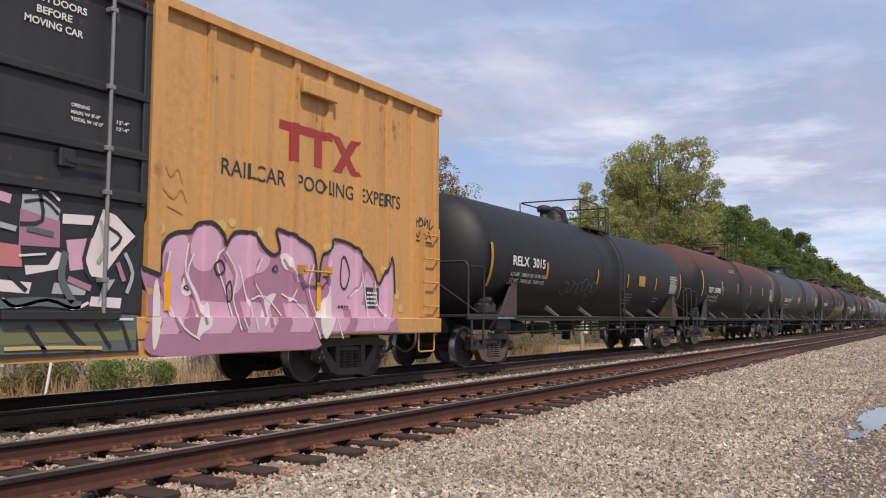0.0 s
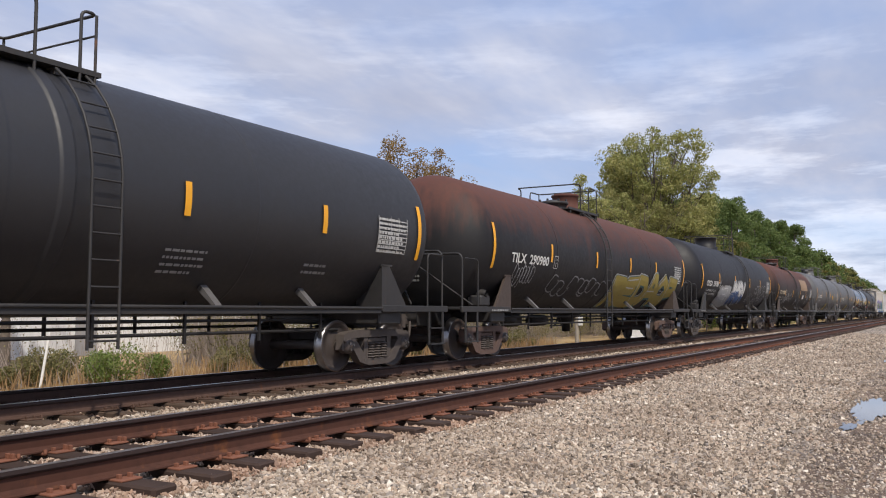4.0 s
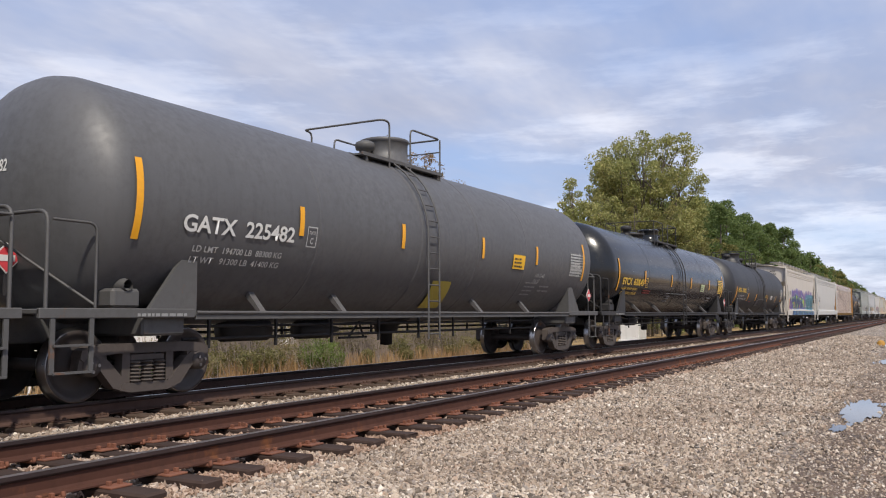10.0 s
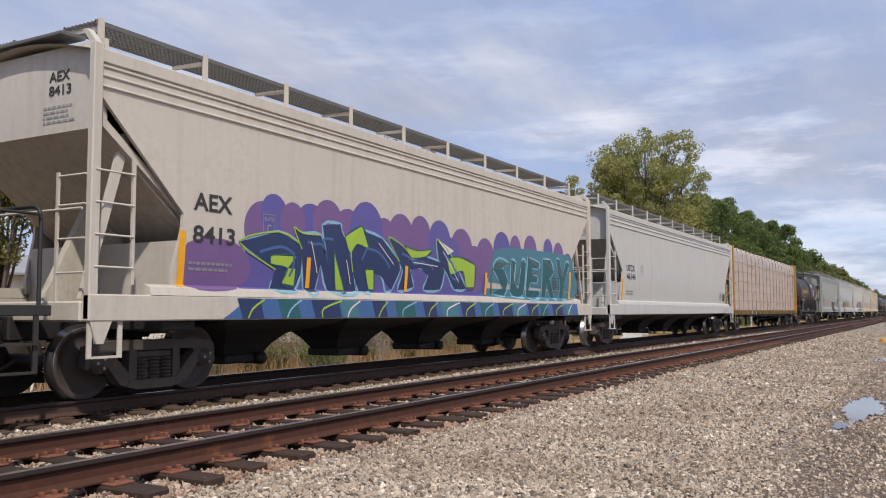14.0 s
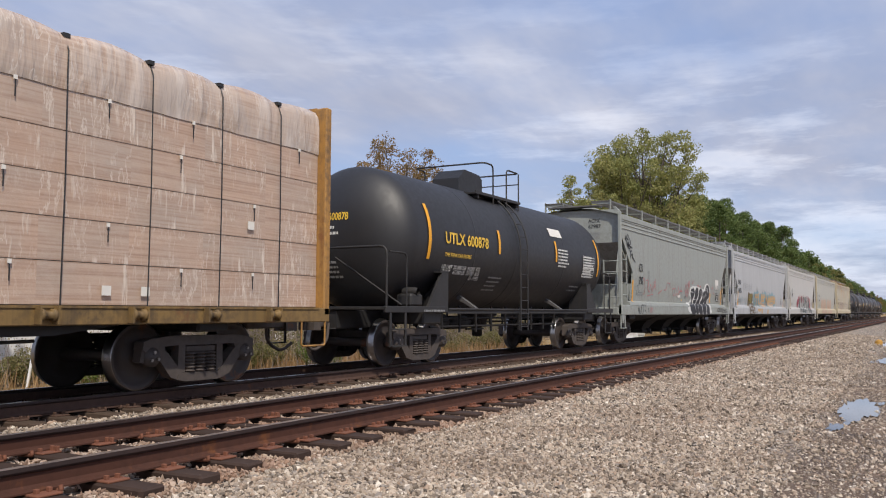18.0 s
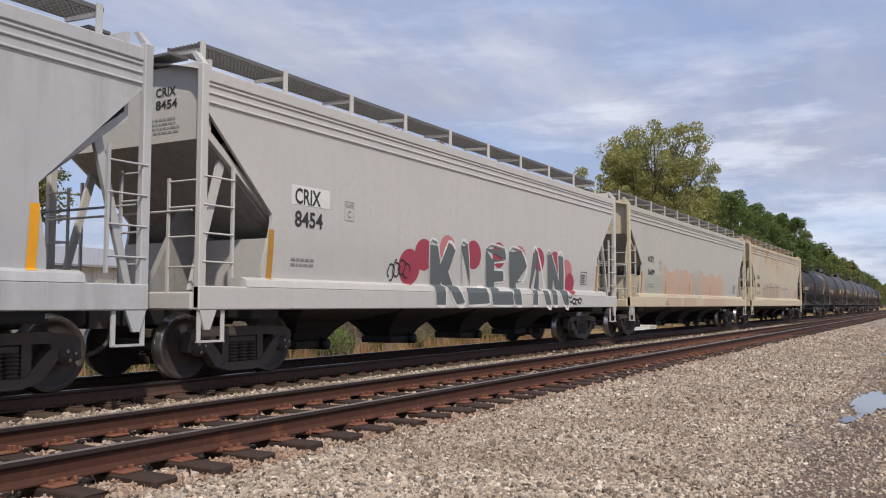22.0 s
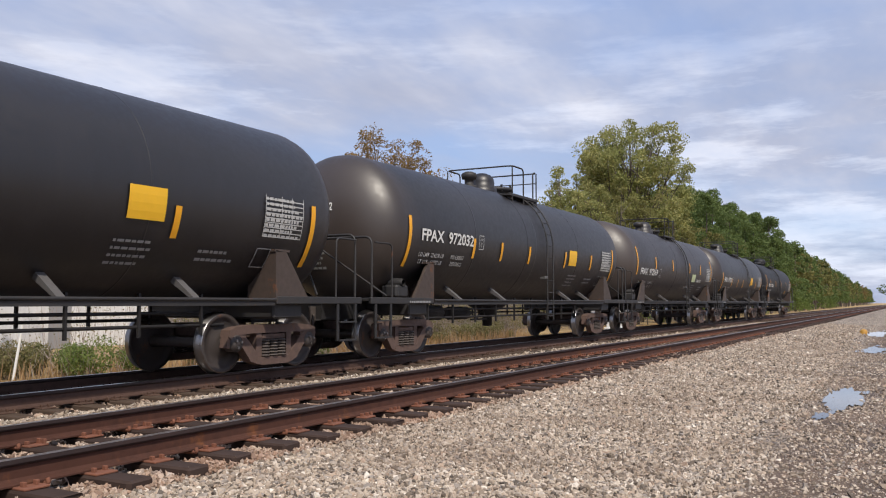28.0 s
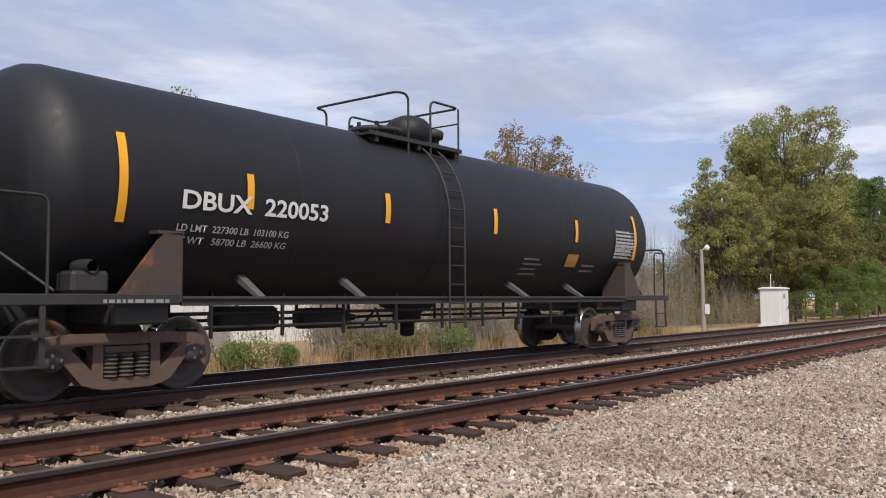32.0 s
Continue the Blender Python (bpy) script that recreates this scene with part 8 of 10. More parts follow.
c, p = hopper_car("off-white covered hopper with purple and green graffiti", WHITE_H, 213.8, 8.5, 13.9, "AEX", "8413", (-6.79, -6.0), mz=2.01, slope_mat=SHADE_LIGHT)
for k, (x, z, r) in enumerate(((-5.4, 2.30, 0.42), (-5.18, 2.55, 0.30), (-4.74, 2.47, 0.30), (-3.85, 2.50, 0.41), (-2.75, 2.50, 0.50), (-1.64, 2.45, 0.45), (-0.94, 2.55, 0.38), (-0.2, 2.46, 0.45), (0.72, 2.32, 0.50), (1.81, 2.25, 0.45),
                               (2.67, 2.46, 0.45), (3.4, 2.58, 0.30), (4.27, 2.55, 0.40), (5.39, 2.65, 0.30), (6.09, 2.55, 0.35), (6.74, 2.25, 0.40), (-4.3, 2.4, 0.4), (-3.3, 2.4, 0.42), (-2.2, 2.35, 0.42), (0.25, 2.2, 0.4), (1.3, 2.0, 0.5))):
    daub(c, p, ("purple", "violet", "purple")[k % 3], [(x + r * math.cos(a), z + r * math.sin(a)) for a in (2 * math.pi * i / 9 for i in range(9))], 0.0034 + 0.0005 * (k % 5), "round purple cloud sprayed behind the letters")
daub(c, p, "violet", [(-5.9, 1.42), (-5.7, 2.3), (-4.5, 2.45), (-2.5, 2.4), (-0.5, 2.4), (1.9, 2.3), (1.95, 1.42)], 0.0028, "", True)
daub(c, p, "purple", [(-6.88, 2.0), (-6.01, 2.07), (-5.64, 1.7), (-5.98, 1.41), (-6.88, 1.43)], 0.003)
NAVY = ([(-5.92, 2.08), (-5.09, 2.29), (-4.57, 2.14), (-4.51, 2.02), (-4.52, 1.68), (-4.67, 1.41), (-5.21, 1.43), (-5.12, 1.72)],
        [(-4.73, 2.39), (-4.52, 2.31), (-4.05, 2.32), (-3.83, 1.86), (-4.01, 2.48), (-3.53, 2.54), (-3.49, 2.43), (-3.28, 2.12), (-3.02, 1.44), (-3.81, 1.42), (-4.03, 1.84), (-4.15, 1.41), (-4.41, 1.4), (-4.53, 2.06)],
        [(-3.22, 2.08), (-3.05, 2.36), (-2.9, 2.49), (-2.28, 2.39), (-1.7, 2.0), (-1.66, 1.85), (-1.91, 1.48), (-2.12, 1.47), (-2.26, 1.71), (-2.73, 1.84), (-2.65, 1.45), (-2.93, 1.44), (-3.15, 1.76)],
        [(-2.08, 2.43), (-1.6, 2.3), (-1.25, 2.09), (-0.76, 2.15), (-0.1, 2.05), (0, 1.89), (-0.13, 1.53), (-0.78, 1.51), (-0.62, 1.8), (-0.92, 1.92), (-1.32, 1.89), (-1.15, 1.55), (-1.69, 1.48), (-1.55, 1.85), (-1.7, 2.0)],
        [(-0.33, 2.53), (0.23, 2.25), (0.53, 1.97), (0.95, 1.57), (0.44, 1.55), (0.14, 1.83), (-0.28, 2.16)])
LIME = ([(-5.23, 1.93), (-4.65, 1.94), (-4.67, 1.49), (-4.96, 1.52), (-4.84, 1.75), (-5.23, 1.8)], [(-3.7, 2.09), (-3.5, 1.7), (-3.37, 1.45), (-3.6, 1.45)], [(-3.41, 2.34), (-2.91, 2.56), (-2.71, 2.2), (-3.05, 2.24), (-3.25, 2.07)],
        [(-2.79, 1.81), (-2.53, 1.82), (-2.49, 1.48), (-2.65, 1.48)], [(-1.52, 2.31), (-1.05, 2.25), (-0.51, 2.3), (-0.76, 2.15), (-1.25, 2.1)], [(0.09, 2.15), (0.57, 2.22), (1.31, 2.08), (1.32, 1.61), (0.94, 1.6), (0.78, 1.93), (0.24, 1.84)])
for k, pts in enumerate(NAVY):
    stroke(c, p, "sky", 0.05, pts + pts[:1], 0.0065)
    daub(c, p, "navy", pts, 0.0095, "navy sprayed letter edged in lime and pale blue", True)
    mid = (sum(x for x, z in pts) / len(pts), sum(z for x, z in pts) / len(pts))
    stroke(c, p, "blue", 0.045, [(mid[0] + 0.55 * (x - mid[0]), mid[1] + 0.5 * (z - mid[1])) for x, z in pts[:6]], 0.014)
    stroke(c, p, "lime", 0.022, [pts[-1]] + pts[:3], 0.017)
for pts in LIME:
    daub(c, p, "lime", pts, 0.012, "", True)
    stroke(c, p, "deepteal", 0.02, pts + pts[:1], 0.016)
daub(c, p, "white", [(-0.33, 2.53), (0.37, 2.33), (0.13, 2.23)], 0.013, "", True)
for x, z, u, w in ((-4.3, 2.2, -4.12, 1.7), (-3.35, 1.95, -3.2, 1.55), (-2.4, 2.3, -1.9, 1.95), (-1.2, 2.02, -0.3, 1.98), (-0.1, 2.3, 0.6, 1.7)):
    stroke(c, p, "pale", 0.018, [(x, z), (u, w)], 0.019)
daub(c, p, "teal", [(1.94, 1.6), (2.17, 2.27), (2.79, 2.55), (6.55, 2.60), (7.1, 2.31), (7.15, 1.42), (1.95, 1.42)], 0.006, "teal sprayed field behind dark letters")
SPIKES = ([(2.15, 1.5), (2.75, 1.62), (2.2, 2.05), (2.5, 2.3), (3.05, 2.2), (2.7, 2.1), (3.0, 1.8), (2.85, 1.45)], [(3.15, 2.3), (3.4, 2.25), (3.35, 1.75), (3.6, 1.62), (3.75, 2.3), (3.98, 2.25), (3.9, 1.5), (3.5, 1.42), (3.15, 1.55)],
          [(4.1, 2.4), (4.8, 2.3), (4.75, 2.15), (4.35, 2.15), (4.32, 1.98), (4.7, 1.95), (4.68, 1.8), (4.3, 1.8), (4.3, 1.6), (4.85, 1.6), (4.85, 1.45), (4.05, 1.42)],
          [(5.0, 2.4), (5.55, 2.4), (5.75, 2.1), (5.5, 1.9), (5.85, 1.45), (5.6, 1.42), (5.3, 1.8), (5.25, 1.42), (5.02, 1.45)], [(5.9, 2.45), (6.15, 2.45), (6.35, 2.0), (6.6, 2.4), (6.85, 2.35), (6.5, 1.8), (6.45, 1.42), (6.2, 1.42), (6.22, 1.8)])
for pts in SPIKES:
    stroke(c, p, "sky", 0.05, pts + pts[:1], 0.009)
    daub(c, p, "deepteal", pts, 0.012, "dark spiky sprayed letter edged in pale blue", True)
    stroke(c, p, "slate", 0.05, [pts[0], pts[2], pts[4]], 0.016)
sill = flat_side(-1.632)
daub(c, sill, "blue", [(-6.3, 0.99), (-6.1, 1.1), (-5.8, 1.28), (-2.0, 1.285), (2.0, 1.285), (7.2, 1.285), (7.3, 0.99)], 0.003, "blue sprayed band along the sill", True, 2.0)
rng_c = random.Random(50)
for k in range(16):
    x, w = -5.9 + 0.82 * k + rng_c.uniform(-0.1, 0.1), rng_c.uniform(0.25, 0.6)
    daub(c, sill, ("navy", "deepteal", "navy", "teal")[k % 4], [(x, 0.995), (x - 0.12, 1.28), (x + w, 1.28), (x + w + 0.1, 0.995)], 0.006, "", True, 2.0)
    stroke(c, sill, ("lime", "sky", "lime", "pale")[k % 4], 0.03, [(x + 0.3 * w, 1.0), (x + 0.2, 1.14), (x + 0.1 + w, 1.27)], 0.009)
for x in (-4.35, -1.45, 1.85):
    part("reflective_stripe", patch(p, x - 0.05, x + 0.05, 1.46, 1.94, 0.021), STRIPE, c)
c, p = hopper_car("clean light grey covered hopper", CLEAN_H, 233.2, 9.4, 16.3, "UTCX", "46144", (-7.45, -6.5), mz=2.12, gap=0.27, mh=0.21)
scribble(c, p, 7.2, 7.7, 1.05, 1.2, "slate", 14, 0.015, 3)
part("label", patch(p, 7.25, 7.69, 1.55, 1.89), plain("dark_panel_paint", (0.05, 0.05, 0.055), 0.6), c, "dark test data panel")
lumber_car(255.4)
c, p, h = tank_car("short charcoal tank car with yellow lettering", CHAR, FRAME, 275.2, 9.2, 1.47, 2.55, -0.53, "UTLX 600878", YELLOW_T, (-4.3, -2.33), (-4.94, -1.74, 1.76, 5.1), ((-1.5, -1.02), (-0.26, 0.47)), (("box", -1.05),), tz=2.47, lines=WHITE_T, sz=(2.4, 2.95), th=0.25,
                   loads=(("LD LMT 201800 LB  91550  KG", -4.28, -2.57, 1.96), ("LT WT   61200 LB  27750  KG", -4.28, -2.54, 1.86), ("NEW", -4.26, -3.96, 1.76), ("01-1996", -2.94, -2.49, 1.76)), struts=(-2.7, 2.35), small_at=-2.0)
lettering(c, "THE TANK CAR PEOPLE", p, -4.28, -3.11, 2.21, 0.08, YELLOW_T)
marks("stencilling", word_bars(p, 1.9, 2.75, 2.28, 2.8, 6, 5), WHITE_T, c, "white stencilled coating data")
part("label", patch(p, 1.55, 2.4, 3.08, 3.3), PAPER, c, "worn white label")
c, p = hopper_car("pale grey-green covered hopper with black and white graffiti", GREEN_H, 290.65, 8.6, 13.95, "ACFX", "67987", (-6.40, -5.88), mz=2.0, mh=0.29)
daub(c, p, "white", [(0.81, 1.77), (0.87, 2.02), (1.19, 2.15), (1.75, 2.17), (2.15, 2.18), (2.62, 2.14), (2.99, 2.1), (3.38, 2.07), (3.67, 2.26), (4.08, 2.35), (4.51, 2.22), (4.7, 1.94), (4.57, 1.71), (4.2, 1.58), (4.38, 1.3), (4.25, 1.02), (0.57, 1.03), (0.27, 1.44), (0.78, 1.49), (1.07, 1.67)], 0.004, "black bubble letters with thick white outlines")
daub(c, p, "black", [(0.96, 1.89), (1.19, 2.07), (1.54, 2.08), (1.71, 1.9), (1.47, 1.65), (1.3, 1.49), (1.44, 1.03), (0.79, 1.03), (0.5, 1.4), (1.12, 1.49), (1.12, 1.67)], 0.01)
daub(c, p, "black", [(1.78, 1.95), (2.0, 2.11), (2.3, 2.09), (2.41, 1.85), (2.1, 1.6), (1.9, 1.37), (2.0, 1.03), (1.54, 1.03), (1.44, 1.47), (1.71, 1.69)], 0.01)
daub(c, p, "black", [(2.48, 1.95), (2.72, 2.09), (3.1, 2.03), (3.15, 1.82), (2.77, 1.62), (2.59, 1.38), (2.72, 1.02), (2.1, 1.03), (2.0, 1.43), (2.4, 1.67)], 0.01)
daub(c, p, "black", [(3.21, 1.86), (3.44, 1.99), (3.72, 1.93), (3.78, 1.65), (3.43, 1.45), (3.43, 1.02), (2.85, 1.02), (2.72, 1.44), (3.04, 1.63)], 0.01)
daub(c, p, "black", [(3.67, 2.03), (3.9, 2.26), (4.3, 2.25), (4.54, 2.0), (4.45, 1.73), (4.05, 1.55), (4.13, 1.02), (3.57, 1.02), (3.55, 1.45), (3.78, 1.71)], 0.01)
stroke(c, p, "white", 0.015, [(2.61, 1.86), (2.83, 1.97), (2.94, 1.87), (2.72, 1.74)], 0.018)
stroke(c, p, "white", 0.015, [(3.27, 1.76), (3.55, 1.79), (3.43, 1.66)], 0.018)
stroke(c, p, "white", 0.015, [(3.84, 2.1), (4.14, 2.15), (4.08, 1.92), (3.9, 1.78)], 0.018)
stroke(c, p, "white", 0.015, [(3.93, 2.04), (4.32, 1.95)], 0.018)
stroke(c, p, "rose", 0.028, [(-5.89, 2.2), (-5.75, 2.25), (-5.67, 2.0), (-5.68, 1.74), (-5.86, 1.69)], 0.01)
stroke(c, p, "rose", 0.028, [(-5.55, 2.17), (-5.29, 2.18), (-5.36, 1.87)], 0.01)
stroke(c, p, "rose", 0.028, [(-5.21, 2.19), (-5.26, 1.87), (-5.05, 1.79), (-4.99, 2.05), (-4.85, 1.9), (-4.74, 1.76)], 0.01)
stroke(c, p, "rose", 0.028, [(-4.65, 2.15), (-4.68, 1.83), (-4.34, 2.26)], 0.01)
stroke(c, p, "rose", 0.028, [(-4.55, 1.92), (-4.28, 2.1), (-4.52, 2.16), (-4.25, 1.85)], 0.01)
stroke(c, p, "rose", 0.028, [(-5.38, 1.64), (-4.62, 1.71)], 0.01)
stroke(c, p, "rose", 0.028, [(-3.96, 1.74), (-3.77, 1.78), (-3.48, 1.88)], 0.01)
stroke(c, p, "rose", 0.028, [(-3.17, 1.91), (-2.88, 1.91), (-2.74, 2.16), (-2.36, 2.14), (-2.28, 1.96)], 0.01)
stroke(c, p, "rose", 0.028, [(-1.96, 1.96), (-1.51, 1.98), (-1.74, 1.7), (-1.96, 1.96)], 0.01)
stroke(c, p, "rose", 0.028, [(-1.46, 1.71), (-1.23, 1.82)], 0.01)
stroke(c, p, "rose", 0.028, [(0.31, 2.21), (0.46, 1.67), (0.61, 2.17), (0.78, 2.24), (0.67, 1.84)], 0.01)
stroke(c, p, "black", 0.022, [(-6.78, 1.07), (-6.73, 1.24), (-6.66, 1.05)], 0.01)
stroke(c, p, "black", 0.022, [(-6.62, 1.28), (-6.64, 1.04), (-6.49, 1.07), (-6.44, 1.28)], 0.01)
stroke(c, p, "black", 0.022, [(-6.37, 1.32), (-6.38, 1.07), (-6.22, 1.05), (-6.16, 1.32), (-6.3, 1.3)], 0.01)
stroke(c, p, "black", 0.022, [(-6.05, 1.32), (-5.94, 1.31), (-6.01, 1.18), (-5.86, 1.07)], 0.01)
stroke(c, p, "black", 0.022, [(-5.62, 1.22), (-5.52, 1.07)], 0.01)
stroke(c, p, "black", 0.022, [(-5.52, 1.22), (-5.61, 1.07)], 0.01)
stroke(c, p, "slate", 0.014, [(-6.74, 1.96), (-6.64, 1.72), (-6.52, 1.97), (-6.37, 1.77)], 0.01)
stroke(c, p, "slate", 0.014, [(-6.81, 1.92), (-6.34, 2.01)], 0.01)
stroke(c, p, "slate", 0.014, [(-6.68, 1.65), (-6.29, 1.81)], 0.01)
stroke(c, p, "rose", 0.022, [(-5.37, 1.26), (-5.34, 1.07), (-5.24, 1.07)], 0.01)
stroke(c, p, "rose", 0.022, [(-5.22, 1.25), (-5.16, 1.07), (-5.1, 1.26), (-5.05, 1.07)], 0.01)
scribble(c, p, 5.8, 8.0, 1.05, 1.25, "black", 20, 0.03, 6)
stroke(c, p, "rose", 0.03, [(0.24, 1.7), (-0.04, 1.99), (0.07, 2.19), (0.23, 2.1), (0.39, 2.24), (0.54, 2.08), (0.3, 1.72)], 0.02)
stroke(c, p, "rose", 0.03, [(0.08, 2.04), (0.06, 1.81)], 0.02)
stroke(c, p, "rose", 0.03, [(0.15, 2.0), (0.3, 1.87), (0.4, 2.02)], 0.02)
stroke(c, p, "rose", 0.035, [(0.55, 2.24), (0.65, 2.34), (0.77, 2.3), (0.65, 2.21), (0.55, 2.24)], 0.02)
stroke(c, p, "rose", 0.035, [(0.56, 2.13), (0.77, 2.18)], 0.02)
stroke(c, p, "rose", 0.03, [(1.15, 2.38), (1.24, 2.25), (1.36, 2.41), (1.48, 2.29)], 0.02)
stroke(c, p, "rose", 0.05, [(-1.05, 2.1), (-1.05, 1.91)], 0.02)
stroke(c, p, "rose", 0.05, [(-1.13, 1.69), (-0.95, 1.85), (-0.66, 1.92), (-0.44, 1.88)], 0.02)
stroke(c, p, "rose", 0.04, [(-0.72, 2.07), (-0.64, 1.94)], 0.02)
stroke(c, p, "rose", 0.06, [(2.13, 2.21), (2.4, 2.18)], 0.02)
stroke(c, p, "rose", 0.06, [(2.57, 2.19), (2.82, 2.15)], 0.02)
stroke(c, p, "rose", 0.025, [(4.88, 1.94), (5.11, 2.22), (5.26, 1.99), (5.55, 1.9)], 0.02)
stroke(c, p, "rose", 0.025, [(4.91, 2.14), (5.31, 2.18)], 0.02)
stroke(c, p, "slate", 0.03, [(-0.02, 1.69), (0.12, 1.73), (0.02, 1.64), (0.16, 1.66)], 0.02)
stroke(c, p, "orange", 0.05, [(6.51, 1.91), (6.6, 1.55), (6.78, 2.03)], 0.02)
stroke(c, p, "orange", 0.05, [(6.85, 2.04), (7.02, 1.56), (7.27, 2.17)], 0.02)
stroke(c, p, "orange", 0.04, [(7.06, 2.23), (7.33, 2.21), (7.27, 1.98)], 0.02)
stroke(c, p, "white", 0.018, [(3.67, 2.18), (3.65, 2.03), (3.82, 2.04)], 0.02)
stroke(c, p, "white", 0.018, [(3.97, 2.2), (3.84, 2.11), (4.02, 2.04)], 0.02)
stroke(c, p, "white", 0.018, [(3.58, 1.9), (3.68, 1.77), (3.77, 1.9), (3.87, 1.78)], 0.02)
stroke(c, p, "white", 0.018, [(2.42, 1.98), (2.25, 1.89), (2.43, 1.81), (2.25, 1.73)], 0.02)
stroke(c, p, "white", 0.015, [(2.36, 2.02), (2.33, 1.69)], 0.02)
stroke(c, p, "white", 0.018, [(2.87, 1.69), (3.08, 1.84), (3.17, 1.73), (3.4, 1.71)], 0.02)
part("label", patch(p, -1.17, -0.70, 1.65, 1.75, 0.012), PAPER, c, "torn white paper label")
part("label", patch(p, 5.70, 6.39, 2.12, 2.57, 0.012), PAPER, c, "white paper label over stencilled lines")
part("data_panel", patch(p, 5.88, 6.41, 1.57, 1.87, 0.012), BLACK_T, c, "black test data panel")
part("label", patch(p, -0.54, -0.45, 1.51, 1.58, 0.012), LABEL_Y, c, "small yellow sticker")
part("reflective_stripe", patch(p, 4.56, 4.70, 1.50, 1.92, 0.012), STRIPE, c, "")
marks("data_print", word_bars(p, 5.91, 6.38, 1.60, 1.84, 4, 7, 0.017), WHITE_T, c)
marks("label_print", word_bars(p, 5.73, 6.36, 2.14, 2.32, 4, 9, 0.017), DIM_T, c)
stroke(c, p, "black", 0.05, [(-7.89, 3.56), (-7.83, 3.48), (-7.9, 3.46), (-7.8, 3.42)], 0.01)
stroke(c, p, "black", 0.07, [(-7.83, 3.46), (-7.73, 3.53), (-7.65, 3.63)], 0.01)
stroke(c, p, "black", 0.07, [(-7.7, 3.31), (-7.7, 3.44), (-7.59, 3.48), (-7.53, 3.61)], 0.01)
stroke(c, p, "black", 0.05, [(-7.63, 3.36), (-7.53, 3.18), (-7.54, 3.38)], 0.01)
stroke(c, p, "black", 0.07, [(-7.49, 3.3), (-7.48, 3.42), (-7.43, 3.51)], 0.01)
stroke(c, p, "black", 0.07, [(-7.43, 3.27), (-7.34, 3.32), (-7.29, 3.45)], 0.01)
stroke(c, p, "black", 0.05, [(-7.74, 3.29), (-7.54, 3.27), (-7.3, 3.23), (-7.11, 3.21)], 0.01)
stroke(c, p, "black", 0.04, [(-7.7, 3.26), (-7.52, 3.16), (-7.3, 3.22)], 0.01)
stroke(c, p, "black", 0.06, [(-7.42, 3.16), (-7.33, 3.03), (-7.34, 2.85)], 0.01)
stroke(c, p, "black", 0.05, [(-7.33, 3.05), (-7.2, 3.11)], 0.01)
stroke(c, p, "black", 0.05, [(-7.25, 2.99), (-7.13, 2.95), (-7.1, 2.84)], 0.01)
stroke(c, p, "black", 0.05, [(-7.17, 2.97), (-7.06, 3.01)], 0.01)
stroke(c, p, "black", 0.05, [(-7.12, 2.95), (-6.97, 2.82), (-6.85, 2.78), (-6.82, 2.72)], 0.01)
c, p = hopper_car("streaked silver covered hopper with orange graffiti", SILVER_H, 310.1, 9.65, 16.0, "RVRX", "898338", (-8.0, -7.2), mz=2.1, pitch=0.236)
daub(c, p, "brown", [(-5.3, 0.99), (-5.35, 1.6), (-5.2, 2.2), (-4.5, 2.1), (-3.85, 2.15), (-3.75, 1.7), (-3.55, 1.5), (-3.5, 1.05)], 0.004, "olive-brown sprayed panel with pale letters", True, 0.16)
graffiti(c, p, -5.15, -3.85, 1.62, 2.10, "KBT", ("brown", "mustard", "mustard", "brown"), 71, "mustard sprayed letters", None, 0.10, 0.0, (0.99, 2.5), 0.05, -0.04)
graffiti(c, p, -5.15, -3.65, 1.02, 1.52, "EPC", ("brown", "silver", "silver", "brown"), 73, "pale sprayed letters", None, 0.10, 0.0, (0.99, 2.5), 0.05, -0.04)
for k in range(9):
    x, z = -3.1 + 0.9 * k, 1.85 + 0.1 * math.sin(k * 2.1)
    daub(c, p, "haze", [(x + 0.62 * math.cos(a), max(1.46, z + 0.42 * math.sin(a))) for a in (2 * math.pi * i / 9 for i in range(9))], 0.0025 + 0.0004 * (k % 5))
graffiti(c, p, -3.2, 0.2, 1.40, 2.15, "TUE", ("haze", "orange", "faded", "haze"), 72, "worn orange letters edged in pale blue", None, 0.15, 0.05, (1.41, 2.5), 0.08, 0.0)
graffiti(c, p, 0.7, 4.4, 1.40, 2.08, "NEEP", ("haze", "orange", "faded", "haze"), 74, "worn orange letters edged in pale blue", None, 0.15, 0.05, (1.41, 2.5), 0.08, 0.0)
for k, (a, b) in enumerate(((-6.2, -5.4), (-5.2, -4.0), (-2.6, -2.0), (-0.8, 0.4), (1.2, 2.2))):
    scribble(c, p, a, b, 2.25, 2.75 - 0.1 * k, "grey", 80 + k, 0.008, 13)
scribble(c, p, -7.9, -5.6, 1.5, 1.9, "haze", 86, 0.02, 9)
daub(c, flat_side(-1.632), "orange", [(-2.69, 1.28), (-1.53, 1.29), (-1.86, 1.11), (-2.64, 1.14)], 0.004, "", True, 3.0)
daub(c, flat_side(-1.632), "orange", [(-1.48, 1.29), (-0.99, 1.3), (-1.04, 1.0), (-1.46, 1.02)], 0.004, "", True, 3.0)
daub(c, flat_side(-1.632), "orange", [(0.66, 1.22), (1.18, 1.23), (0.98, 0.99), (0.7, 1.0)], 0.004, "", True, 3.0)
stroke(c, p, "mustard", 0.09, [(-5.02, 1.99), (-5.06, 1.42)], 0.03)
stroke(c, p, "mustard", 0.05, [(-1.76, 1.99), (-1.77, 1.41)], 0.03)
stroke(c, p, "haze", 0.1, [(-3.52, 1.4), (-3.27, 1.68), (-3.38, 1.84), (-3.12, 2.13)], 0.03)
